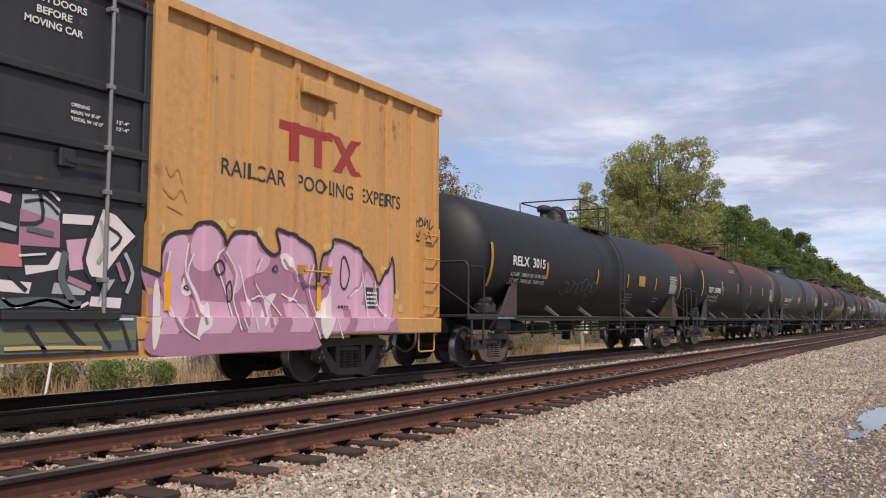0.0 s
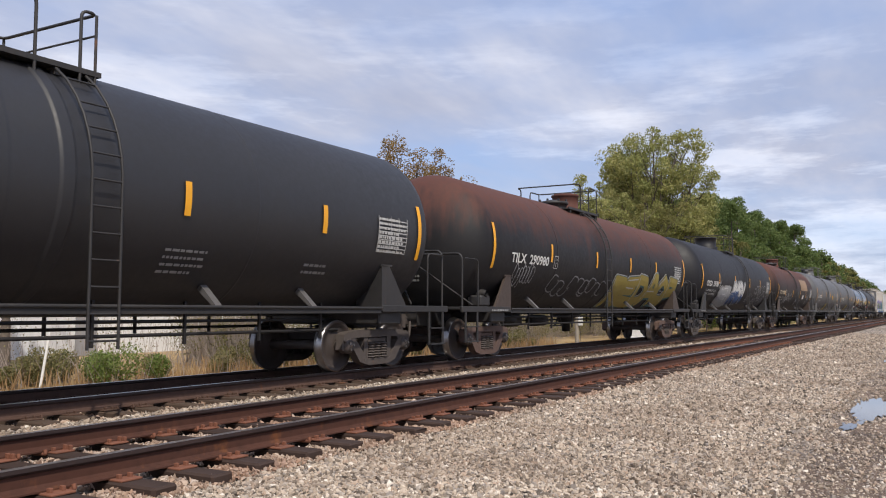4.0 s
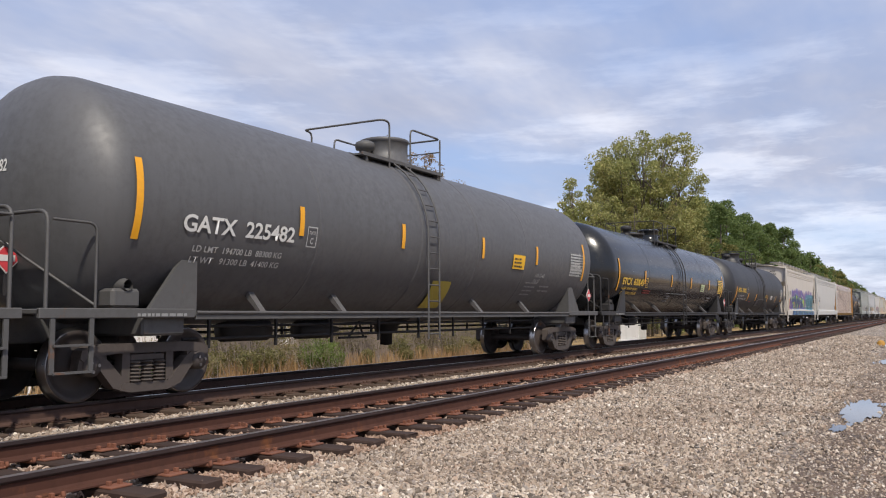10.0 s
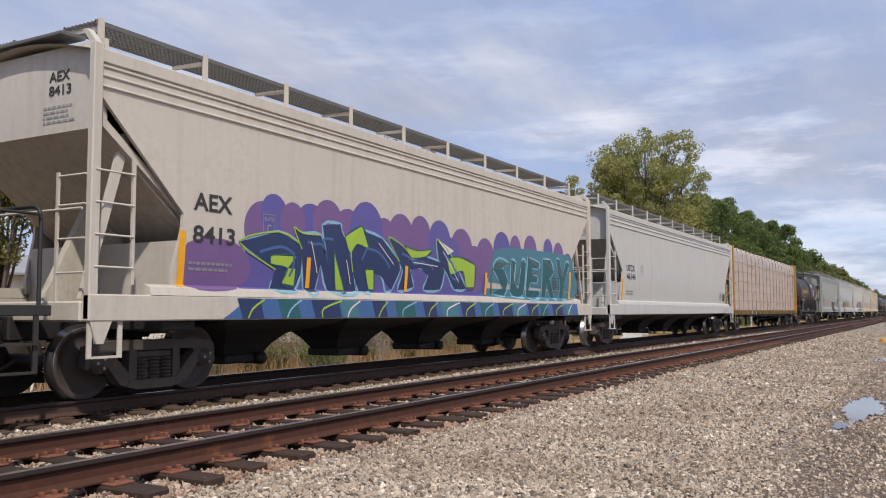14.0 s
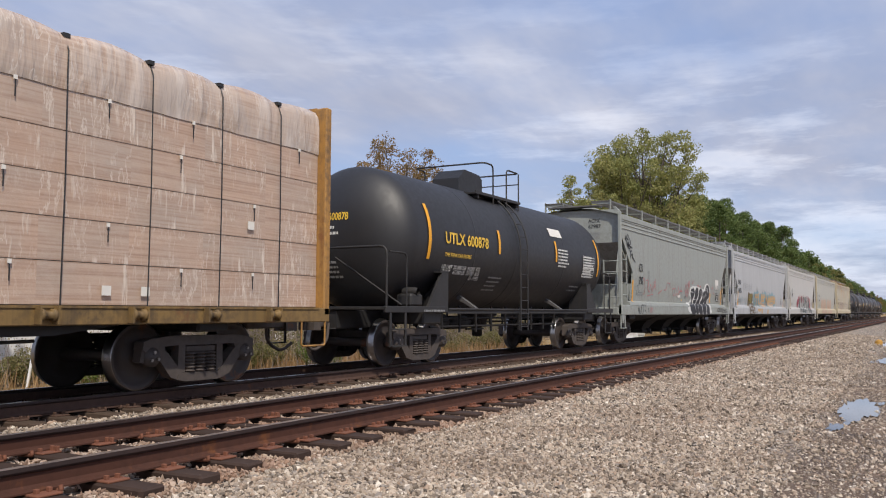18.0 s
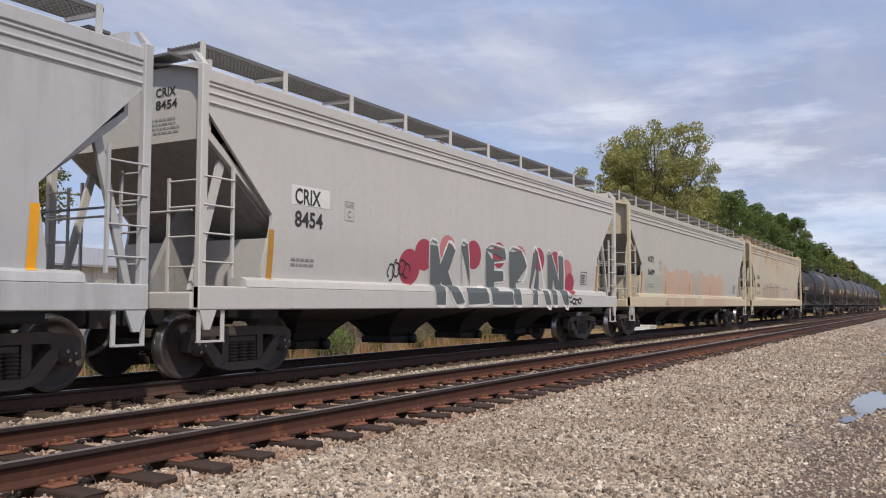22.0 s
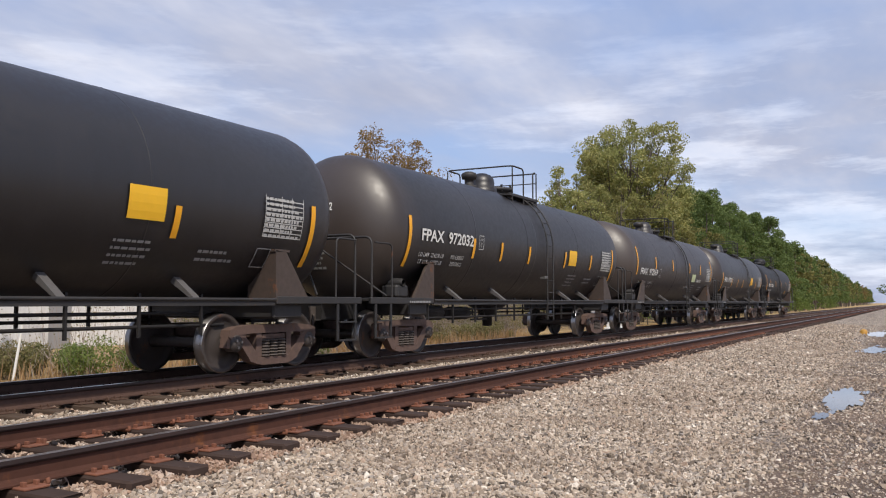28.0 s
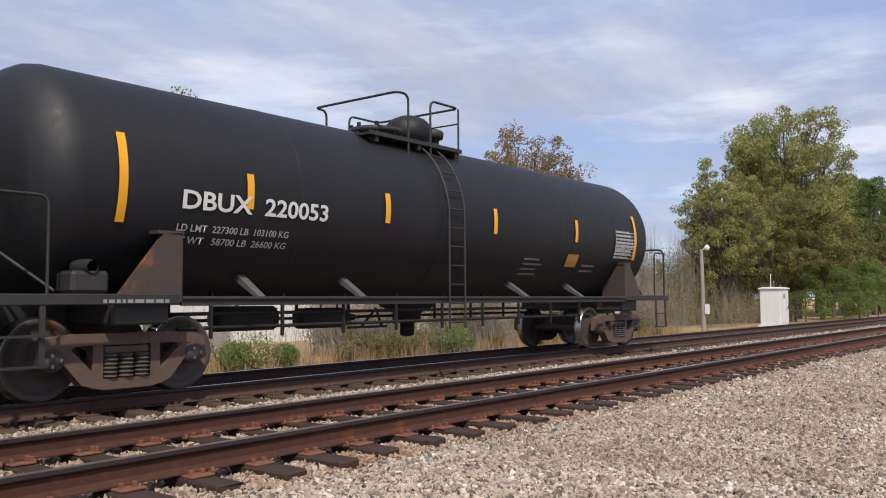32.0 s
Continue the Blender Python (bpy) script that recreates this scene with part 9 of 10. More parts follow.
stroke(c, p, "orange", 0.08, [(-3.49, 1.48), (-3.16, 1.9), (-3.27, 1.63)], 0.03)
stroke(c, p, "faded", 0.05, [(4.97, 1.76), (4.77, 1.41)], 0.03)
stroke(c, flat_side(-1.636), "brown", 0.025, [(-3.64, 1.03), (-3.53, 1.13), (-3.57, 1.02)], 0.006)
stroke(c, flat_side(-1.636), "brown", 0.025, [(-3.46, 1.13), (-3.35, 1.03), (-3.27, 1.15)], 0.006)
stroke(c, flat_side(-1.636), "brown", 0.025, [(-3.2, 1.03), (-3.12, 1.14), (-3.04, 1.03)], 0.006)
stroke(c, flat_side(-1.636), "brown", 0.025, [(-2.97, 1.15), (-2.95, 1.02), (-2.85, 1.14)], 0.006)
stroke(c, flat_side(-1.636), "brown", 0.025, [(-2.79, 1.02), (-2.73, 1.15)], 0.006)
c, p = hopper_car("white covered hopper with red and black graffiti", PALE_H, 328.9, 8.45, 13.9, "CRIX", "8454", (-6.4, -5.72), mz=2.24, gap=0.35, mh=0.25, stripe="old")
part("paint_patch", patch(p, -6.48, -5.54, 2.58, 2.88, 0.004), SPRAY["white"], c, "white repainted patch behind the reporting mark")
for k, (x, z, r) in enumerate(((-3.1, 1.75, 0.42), (-2.6, 2.0, 0.38), (-1.7, 2.15, 0.36), (-0.6, 2.1, 0.38), (0.6, 2.15, 0.36), (1.7, 2.12, 0.38), (2.8, 2.15, 0.36), (3.8, 2.1, 0.38), (4.6, 1.9, 0.42), (4.85, 1.6, 0.36))):
    daub(c, p, ("red", "red", "rose")[k % 3], [(x + 0.88 * r * math.cos(a), z + 0.8 * r * math.sin(a)) for a in (2 * math.pi * i / 9 for i in range(9))], 0.003 + 0.0006 * (k % 4), "red cloud sprayed behind the letters")
LETTERS = ([(-2.4, 1.05), (-2.3, 2.2), (-2.0, 2.25), (-1.95, 1.85), (-1.55, 2.3), (-1.3, 2.15), (-1.65, 1.7), (-1.25, 1.1), (-1.6, 1.05), (-1.95, 1.5), (-2.05, 1.05)], [(-1.1, 1.05), (-1.05, 2.25), (-0.75, 2.28), (-0.75, 1.4), (-0.2, 1.45), (-0.15, 1.08)],
           [(0.0, 1.05), (0.05, 2.25), (1.0, 2.3), (1.02, 2.05), (0.4, 1.98), (0.4, 1.8), (0.85, 1.8), (0.85, 1.58), (0.38, 1.55), (0.38, 1.35), (1.05, 1.35), (1.05, 1.05)], [(1.15, 1.05), (1.2, 2.25), (1.9, 2.3), (2.15, 1.95), (1.9, 1.6), (1.5, 1.55), (1.5, 1.05)],
           [(2.1, 1.05), (2.55, 2.3), (2.85, 2.3), (3.25, 1.05), (2.9, 1.05), (2.8, 1.4), (2.5, 1.4), (2.4, 1.05)], [(3.35, 1.05), (3.4, 2.3), (3.7, 2.3), (4.1, 1.65), (4.1, 2.3), (4.45, 2.3), (4.4, 1.05), (4.1, 1.05), (3.7, 1.7), (3.65, 1.05)])
for pts in LETTERS:
    pts = [(x - 0.2 * (z - 1.7), z) for x, z in pts]
    stroke(c, p, "white", 0.07, pts + pts[:1], 0.007)
    daub(c, p, "slate", pts, 0.010, "dark slate sprayed letter outlined in white", True)
    stroke(c, p, "grey", 0.03, [pts[0], pts[1], pts[2]], 0.014)
scribble(c, p, -3.8, -3.1, 1.5, 1.9, "black", 21, 0.03, 4)
scribble(c, p, 4.4, 5.4, 1.04, 1.24, "black", 22, 0.04, 5)
c, p = hopper_car("dusty beige covered hopper with faded orange patches", BEIGE_H, 347.9, 9.35, 15.6, "ACFX", "36899", (-7.17, -6.38), mz=2.06, mh=0.2, stripe="old", end_mat=CREAM_H)
for a, b in ((-5.15, -3.3), (-2.85, -0.95), (0.28, 4.2)):
    n = max(3, round((b - a) / 0.62))
    top = [(b - (b - a) * k / n, 2.30 + 0.13 * math.sin(k * 2.3 + a)) for k in range(n + 1)]
    daub(c, p, "peach", [(a - 0.05, 1.47), (b + 0.05, 1.47)] + top, 0.006, "faded peach overpaint on the lower side")
    daub(c, flat_side(-1.632), "peach", [(a, 1.29), (b, 1.29), (b + 0.05, 0.99), (a + 0.05, 0.99)], 0.004, "", True, 3.0)
for a, b, h in ((-7.3, -5.48, 2.0), (-3.3, -2.85, 2.3), (-0.95, 0.28, 2.4)):
    daub(c, p, "sage", [(a, 1.47), (b, 1.47), (b, h), ((a + b) / 2, h + 0.06), (a, h - 0.05)], 0.004, "faded sage green overpaint on the lower side")
stroke(c, p, "peach", 0.03, [(-4.72, 1.72), (-4.55, 1.82), (-4.4, 1.76), (-4.6, 1.66)], 0.010)
for x in (-4.95, -1.6, 1.9):
    part("reflective_stripe", patch(p, x - 0.04, x + 0.04, 1.46, 1.9, 0.012), STRIPE_OLD, c)
marks("stencilling", word_bars(flat_side(-1.632), -5.25, -4.95, 1.05, 1.2, 3, 5), BLACK_T, c)
c, p = hopper_car("rust-stained cream covered hopper with ghosted graffiti", RUSTY_H, 367.9, 9.3, 15.8, "ACFX", "38262", (-7.23, -6.42), mz=2.01, mh=0.2, stripe="old", end_mat=CREAM_H)
daub(c, p, "ghost", [(-5.44, 1.66), (-5.25, 2.17), (-4.85, 2.26), (-4.64, 1.95), (-4.85, 1.46), (-5.24, 1.4)], 0.004)
daub(c, p, "ghost", [(-4.64, 1.9), (-4.33, 2.24), (-3.78, 2.16), (-3.89, 1.71), (-3.66, 1.43), (-4.43, 1.39)], 0.004)
daub(c, p, "ghost", [(-3.66, 1.49), (-3.55, 2.12), (-2.95, 2.39), (-2.45, 2.12), (-2.5, 1.45), (-3.2, 1.41)], 0.004)
daub(c, p, "ghost", [(-2.32, 2.12), (-1.64, 2.34), (-1.36, 1.92), (-1.51, 1.47), (-2.19, 1.46)], 0.004)
daub(c, p, "ghost", [(-1.31, 1.48), (-1.22, 2.18), (-0.62, 2.34), (-0.22, 2.09), (-0.42, 1.49)], 0.004)
stroke(c, p, "pale", 0.03, [(-5.44, 1.66), (-5.25, 2.17), (-4.85, 2.26), (-4.64, 1.95), (-4.85, 1.46)], 0.012)
stroke(c, p, "pale", 0.03, [(-4.64, 1.9), (-4.33, 2.24), (-3.78, 2.16), (-3.89, 1.71), (-3.66, 1.43)], 0.012)
stroke(c, p, "pale", 0.03, [(-3.66, 1.49), (-3.55, 2.12), (-2.95, 2.39), (-2.45, 2.12), (-2.5, 1.45)], 0.012)
stroke(c, p, "pale", 0.03, [(-2.32, 2.12), (-1.64, 2.34), (-1.36, 1.92), (-1.51, 1.47)], 0.012)
stroke(c, p, "pale", 0.03, [(-1.31, 1.48), (-1.22, 2.18), (-0.62, 2.34), (-0.22, 2.09), (-0.42, 1.49)], 0.012)
stroke(c, p, "pale", 0.03, [(2.36, 1.54), (2.45, 2.06), (3.1, 2.39), (3.29, 1.79)], 0.012)
stroke(c, p, "pale", 0.03, [(3.5, 1.64), (3.6, 2.26), (4.62, 2.47), (4.83, 1.67)], 0.012)
stroke(c, p, "slate", 0.02, [(-5.72, 1.93), (-4.33, 2.02), (-2.7, 2.06), (-0.16, 2.1)], 0.014)
stroke(c, p, "slate", 0.02, [(0.83, 2.03), (4.84, 2.07)], 0.014)
scribble(c, p, 0.4, 4.6, 1.55, 2.1, "pale", 98, 0.03, 7)

c, p, h = tank_car("matt black tank car with white lettering", BLACK, FRAME, 386.4, 12.4, 1.41, 2.47, -0.48, "DBUX  220017", WHITE_T, (-5.75, -3.7), (-6.5, -3.62, -1.63, 0.47, 3.6, 6.4), ((-1.36, -1.08), (-0.5, 0.29)), (("manway", -0.83), ("ball", 0.05), ("vent", 0.76)), sz=(2.3, 2.72), loads=weights(-5.75, 1.92, ("LD LMT  227300 LB  103100 KG", 0.0, 1.74), ("LT WT   58700 LB  26600 KG", 0.0, 1.74)), struts=(-4.5, -2.6, 1.85, 3.95), small_at=1.9)
HOOPS = ((-0.45, 0.28), (0.94, 1.18))
VALVES = (("vent", -1.06), ("dome", -0.30), ("manway", 0.62))
for mid, number, tz, lad, tx, stripes, sz, hoops, tools, load, tare in (
        (402.4, "972060", 2.14, -0.76, (-6.06, -3.76), (-6.6, -3.69, -1.91, 0.85, 3.49, 6.4), (1.93, 2.36), ((-1.44, -1.2), (-0.52, 0.27)), (("vent", -1.15), ("manway", -0.62), ("dome", 0.07), ("vent", 0.76)), "101600KG", "28100KG"),
        (418.5, "972032", 2.31, 0.58, (-6.14, -3.84), (-6.6, -3.78, -2.3, -0.6, 2.0, 4.2, 6.3), (2.06, 2.5), HOOPS, VALVES, "101650KG", "28050KG"),
        (434.4, "972069", 2.10, 0.79, (-6.1, -3.76), (-6.6, -4.08, -1.38, 1.66, 3.83, 6.25), (2.36, 2.8), HOOPS, VALVES, "101850 KG", "27850 KG"),
        (450.4, "972021", 2.17, 0.86, (-6.15, -4.05), (-6.6, -3.97, -2.11, -0.45, 2.14, 4.27, 6.3), (1.95, 2.38), HOOPS, VALVES, "101800KG", "27900KG")):
    glycol = number == "972069"
    c, p, h = tank_car("dusty brown tank car with white product lettering" if glycol else "black tank car with dusty brown rounded ends", DUSTY if glycol else BROWNBLACK, FRAME, mid, 12.0, 1.51, 2.55, lad, "FPAX  " + number, WHITE_T, tx, stripes, hoops, tools, truck=TRUCK_RUST, tz=tz, th=0.25, sz=sz, plate=tx[1] + 0.28, lines=PANEL_T,
                       loads=((("LD LMT  224200 LB", tx[0], tx[0] + 1.03, tz - 0.31), (load, tx[0] + 1.36, tx[0] + 1.94, tz - 0.31), ("LT WT   61800 LB", tx[0] + 0.05, tx[0] + 1.03, tz - 0.45), (tare, tx[0] + 1.4, tx[0] + 1.92, tz - 0.45))), struts=(-4.2, -1.9, 2.68, 4.3) if lad > 0 else (-4.6, -2.85, 1.8, 3.95), small_at=2.55)
    if glycol:
        part("label", patch(p, 2.27, 2.95, 2.0, 2.33), PALE_G, c, "pale green-yellow rectangular label")
        lettering(c, "ETHYLENE GLYCOL", p, 3.15, 4.14, 2.0, 0.12, WHITE_T)
    else:
        part("label", patch(p, 2.3 if lad > 0 else 2.65, 2.92 if lad > 0 else 3.27, 2.13, 2.56), LABEL_Y, c, "yellow rectangular label")
    part("ladder_bracket", Geo().box(lad - 0.46, lad - 0.20, -1.62, -1.5, 1.70, 1.75).tube([(lad - 0.44, -1.60, 1.75), (lad - 0.22, -1.60, 1.75)], 0.02, 5), FRAME_GREY, c)
    marks("plate_mark", frame_lines(p, 5.2, 5.52, 1.61, 1.9, 0.016), DIM_T, c)
    part("placard", Geo().prism([(-7.1 - 0.0, 1.52), (-6.9, 1.32), (-6.7, 1.52), (-6.9, 1.72)], -0.30, -0.29), PAPER, c, "white and black diamond placard")
c, p, h = tank_car("matt black tank car at the train's tail", BLACK, FRAME, 466.65, 12.4, 1.41, 2.47, -0.48, "DBUX  220053", WHITE_T, (-5.72, -3.35), (-6.5, -4.72, -2.1, 0.77, 3.68, 6.4), ((-1.36, -1.08), (-0.5, 0.29)), (("manway", -0.83), ("ball", 0.05), ("vent", 0.76)), tz=2.18, truck=TRUCK_RUST, sz=(2.25, 2.7), lines=PANEL_T,
                   loads=weights(-5.75, 1.92, ("LD LMT  227300 LB  103100 KG", 0.0, 1.74), ("LT WT   58700 LB  26600 KG", 0.0, 1.74)), struts=(-4.5, -2.6, 1.85, 3.95), small_at=1.9)
part("label", patch(p, 3.45, 3.9, 1.75, 2.0), STRIPE_OLD, c, "small olive label")


# ---------------------------------------------------------------- things beside the line
def leaves(centres, radii, count, size, rng, flat=0.75):
    """Quads scattered through the shells of many clumps: arrays of corners and faces."""
    k = len(centres)
    pick = rng.integers(0, k, count)
    d = rng.normal(size=(count, 3))
    d /= np.linalg.norm(d, axis=1, keepdims=True)
    r = rng.uniform(0.35, 1.0, count) ** 0.6
    pos = centres[pick] + d * (radii[pick] * r)[:, None] * np.array([1, 1, flat])
    u = rng.normal(size=(count, 3))
    u /= np.linalg.norm(u, axis=1, keepdims=True)
    w = np.cross(u, d + rng.normal(size=(count, 3)) * 0.5)
    w /= np.linalg.norm(w, axis=1, keepdims=True) + 1e-9
    s = size * rng.uniform(0.6, 1.3, count)[:, None]
    v = np.stack([pos - u * s, pos + w * s * 0.55, pos + u * s, pos - w * s * 0.55], 1)
    return v.reshape(-1, 3), np.arange(count * 4).reshape(-1, 4)


def broad_tree(name, label, height, width, leaf, count, seed, lean=0.0, bare=0.35, size=0.13, limbs=15, dome=False):
    """A trunk that forks into limbs, with leaf clumps round the limb ends and gaps between."""
    rng = np.random.default_rng(seed)
    tree = thing(name, label, "tree")
    g = Geo()
    fork = height * bare * 0.6
    g.tube([(0, 0, -0.3), (lean * 0.3, 0, fork * 0.5), (lean, 0, fork)], height * 0.022, 8, r_end=height * 0.016)
    centres, radii = [], []
    n = limbs
    for i in range(n):
        a = 2 * math.pi * i / n * 2.4 + rng.uniform(-0.4, 0.4)
        up = rng.uniform(0.45, 1.0)
        out = width * 0.5 * rng.uniform(0.35, 0.95) * (1.15 - 0.75 * up)
        if dome:
            up = rng.uniform(0.30, 0.97)
            out = width * 0.45 * math.sqrt(max(0.02, 1.0 - ((up - 0.52) / 0.48) ** 2)) * rng.uniform(0.3, 1.0) ** 0.5
        tip = np.array([lean + out * math.cos(a), out * math.sin(a), fork + (height - fork) * up * rng.uniform(0.86, 0.98)])
        mid = np.array([lean, 0, fork]) * 0.5 + tip * 0.5 + np.array([0, 0, -0.06 * height]) * rng.uniform(-0.5, 1.0)
        g.tube([(lean, 0, fork * rng.uniform(0.7, 1.0)), tuple(mid), tuple(tip)], height * (0.006 if dome else 0.009), 5, r_end=height * 0.001)
        centres.append(tip)
        radii.append(width * 0.06)
        for _ in range(5):
            c = mid + (tip - mid) * rng.uniform(0.1, 1.05) + rng.normal(size=3) * width * 0.075
            centres.append(c)
            radii.append(width * (rng.uniform(0.055, 0.105) if dome else rng.uniform(0.07, 0.135)))
            g.tube([tuple(mid + (tip - mid) * rng.uniform(0.2, 0.8)), tuple(c)], height * 0.003, 4, r_end=height * 0.001)
    part("trunk", g, BARK, tree)
    v, f = leaves(np.array(centres), np.array(radii), count, size, rng)
    part("crown", fast_mesh("crown", v, f, leaf), None, tree)
    return tree


def pine_tree(label, height, width, leaf, count, seed, size=0.16):
    rng = np.random.default_rng(seed)
    tree = thing("pine_tree", label, "tree", "trees of the wood")
    g = Geo().tube([(0, 0, -0.3), (0, 0, height * 0.5), (rng.uniform(-0.2, 0.2), 0, height * 0.97)], height * 0.014, 7, r_end=0.03)
    centres, radii = [], []
    for i in range(44):
        u = rng.uniform(0.16, 1.0)
        a = rng.uniform(0, 6.28)
        out = width * 0.5 * (1.05 - u) ** 0.55 * rng.uniform(0.5, 1.05)
        tip = (out * math.cos(a), out * math.sin(a), height * u + rng.uniform(-0.2, 0.2))
        if i % 2:
            g.tube([(0, 0, height * u * 0.93), tip], 0.05, 4, r_end=0.012)
        centres.append(tip)
        radii.append(width * rng.uniform(0.10, 0.17))
    part("trunk", g, BARK, tree)
    v, f = leaves(np.array(centres), np.array(radii), count, size, rng, 0.7)
    part("crown", fast_mesh("crown", v, f, leaf), None, tree)
    return tree


def put(tree, x, y, turn=0.0, grow=1.0, group="", label=""):
    tree.matrix_basis = pose(x, y, ground_z(y), 0, 0, turn) @ Matrix.Diagonal((grow, grow, grow, 1))
    return tagged(tree, label, group=group)


put(broad_tree("large_tree", "large round broadleaf tree turning yellow-green", 18.0, 11.5, LEAF_BIG, 78000, 3, 0.0, 0.44, 0.10, 56, True), 71.4, 20.5, 40)
put(broad_tree("broadleaf_tree", "ragged yellow-green tree beside the large one", 11.6, 6.2, LEAF_BIG, 36000, 4, 0.0, 0.35, 0.08, 48, True), 56.6, 20.5, 10)
put(broad_tree("broadleaf_tree", "leafy olive tree under the large one", 11.5, 7.0, LEAF_OLIVE, 26000, 7, 0.0, 0.2, 0.08, 24, True), 63.5, 19.5, 70)
put(broad_tree("autumn_tree", "small round tree with orange autumn leaves", 15.6, 10.0, LEAF_FALL, 30000, 5, 0.0, 0.6, 0.09, 46, True), 54.8, 35.0, 0)
put(broad_tree("vine_covered_tree", "leafy tree hung with green and brown vines", 7.9, 4.6, LEAF_OLIVE, 14000, 6, 0.0, 0.3, 0.06), 14.6, 22.5, 0)
proto = [pine_tree("tall green pine in the lineside wood", 14.5, 7.0, LEAF_PINE, 6500, 30, 0.15), pine_tree("dark green pine in the lineside wood", 13.5, 6.0, LEAF_PINE, 6000, 31, 0.15),
         broad_tree("wood_tree", "olive-brown broadleaf tree in the lineside wood", 12.5, 8.0, LEAF_OLIVE, 7000, 32, 0.0, 0.2, 0.15), broad_tree("wood_tree", "orange autumn tree in the lineside wood", 12.5, 7.0, LEAF_FALL, 6000, 33, 0.0, 0.3, 0.15),
         pine_tree("young bright green pine at the wood's edge", 5.6, 5.0, LEAF_BUSH, 9000, 34, 0.075),
         pine_tree("tall green pine far down the line", 14.5, 7.0, LEAF_PINE, 1500, 35, 0.30), broad_tree("wood_tree", "olive broadleaf tree far down the line", 13.0, 8.0, LEAF_OLIVE, 1700, 36, 0.0, 0.15, 0.30),
         broad_tree("wood_tree", "orange autumn tree far down the line", 12.5, 7.0, LEAF_FALL, 1500, 37, 0.0, 0.3, 0.28)]
rng_w = random.Random(17)
used = set()


def grow_at(kind, x, y, turn, size):
    m = pose(x, y, ground_z(y), 0, 0, turn) @ Matrix.Diagonal((size, size, size, 1))
    if kind not in used:
        used.add(kind)
        proto[kind].matrix_basis = m
    else:
        copy_thing(proto[kind], m)


for x, y, kind, size in ((73, 18.5, 2, 0.75), (79, 22, 2, 1.02), (82, 19.8, 2, 0.98), (76, 24, 2, 1.0), (83, 24, 2, 1.06), (86, 19.6, 2, 1.08), (89, 22.0, 2, 1.14), (93, 18.6, 2, 1.05), (88, 18.5, 2, 0.8), (92, 21, 0, 0.95), (96, 19.4, 1, 1.0), (98, 22.5, 0, 1.03), (95, 24, 2, 1.12), (90, 25, 0, 1.0), (101, 19.6, 0, 0.98), (104, 22, 1, 1.1),
                         (64, 21.5, 2, 0.62), (69, 23, 2, 0.7), (60, 22, 2, 0.5), (74, 20.5, 2, 0.72), (65, 17.6, 4, 0.75), (71, 16.4, 4, 0.95), (75, 16.2, 4, 1.12), (79, 16.4, 4, 1.1), (84, 16.6, 4, 1.0), (61, 19.0, 4, 0.6), (62, 24, 2, 0.55), (58, 26, 2, 0.5), (68, 19.5, 2, 0.66), (66, 18.6, 3, 0.42)):
    grow_at(kind, x, y, rng_w.uniform(0, 360), size)
x = 103.0
while x < 900:
    edge = 18.8 + (x - 100) * 0.016
    for row in range(3):
        kind = rng_w.choices((0, 1, 2, 3) if x < 175 else (5, 5, 6, 7), (5, 4, 3, 0.35))[0]
        grow_at(kind, x + rng_w.uniform(-2, 2), edge + row * 4.2 + rng_w.uniform(-1, 1), rng_w.uniform(0, 360), rng_w.uniform(0.98, 1.18) * (0.92 if row == 0 else 1.04) * (1.0 if x < 260 else 0.92))
    if rng_w.random() < 0.5 and x < 300:
        grow_at(4, x + rng_w.uniform(-2, 2), edge - 2.2, rng_w.uniform(0, 360), rng_w.uniform(0.5, 0.9))
    x += 4.6 + (x - 100) * 0.02
grow_at(0, 110, -0.3, 50, 0.9)
grow_at(2, 200, -4.5, 10, 1.0)


def strip_grass(name, label, spots, height, leaf, seed, blades=6):
    """Tufts of thin upright blades at (x, y) spots."""
    rng = np.random.default_rng(seed)
    n = len(spots)
    base = np.repeat(np.array([(x, y, ground_z(y)) for x, y in spots]), blades, 0) + rng.normal(size=(n * blades, 3)) * np.array([0.10, 0.10, 0.0])
    h = height * rng.uniform(0.5, 1.2, n * blades)
    tip = base + np.stack([rng.normal(size=n * blades) * 0.18 * h, rng.normal(size=n * blades) * 0.18 * h, h], -1)
    a = rng.uniform(0, 6.28, n * blades)
    w = np.stack([np.cos(a), np.sin(a), 0 * a], -1) * 0.014
    v = np.stack([base - w, base + w, tip + w * 0.3, tip - w * 0.3], 1).reshape(-1, 3)
    return tagged(new(name, fast_mesh(name, v, np.arange(len(v)).reshape(-1, 4), leaf)), label, "grass", kind="stuff")


rng_g = np.random.default_rng(8)
strip_grass("dry_grass", "dry straw-coloured grass on the far verge", np.stack([rng_g.uniform(4, 75, 13000), rng_g.uniform(12.9, 16.8, 13000)], -1), 0.085, LEAF_DRY, 1, 5)
strip_grass("tall_dry_grass", "tall dry reeds before the brush", np.stack([rng_g.uniform(8, 40, 500), rng_g.uniform(16.2, 17.6, 500)], -1), 0.42, LEAF_DRY, 2, 5)


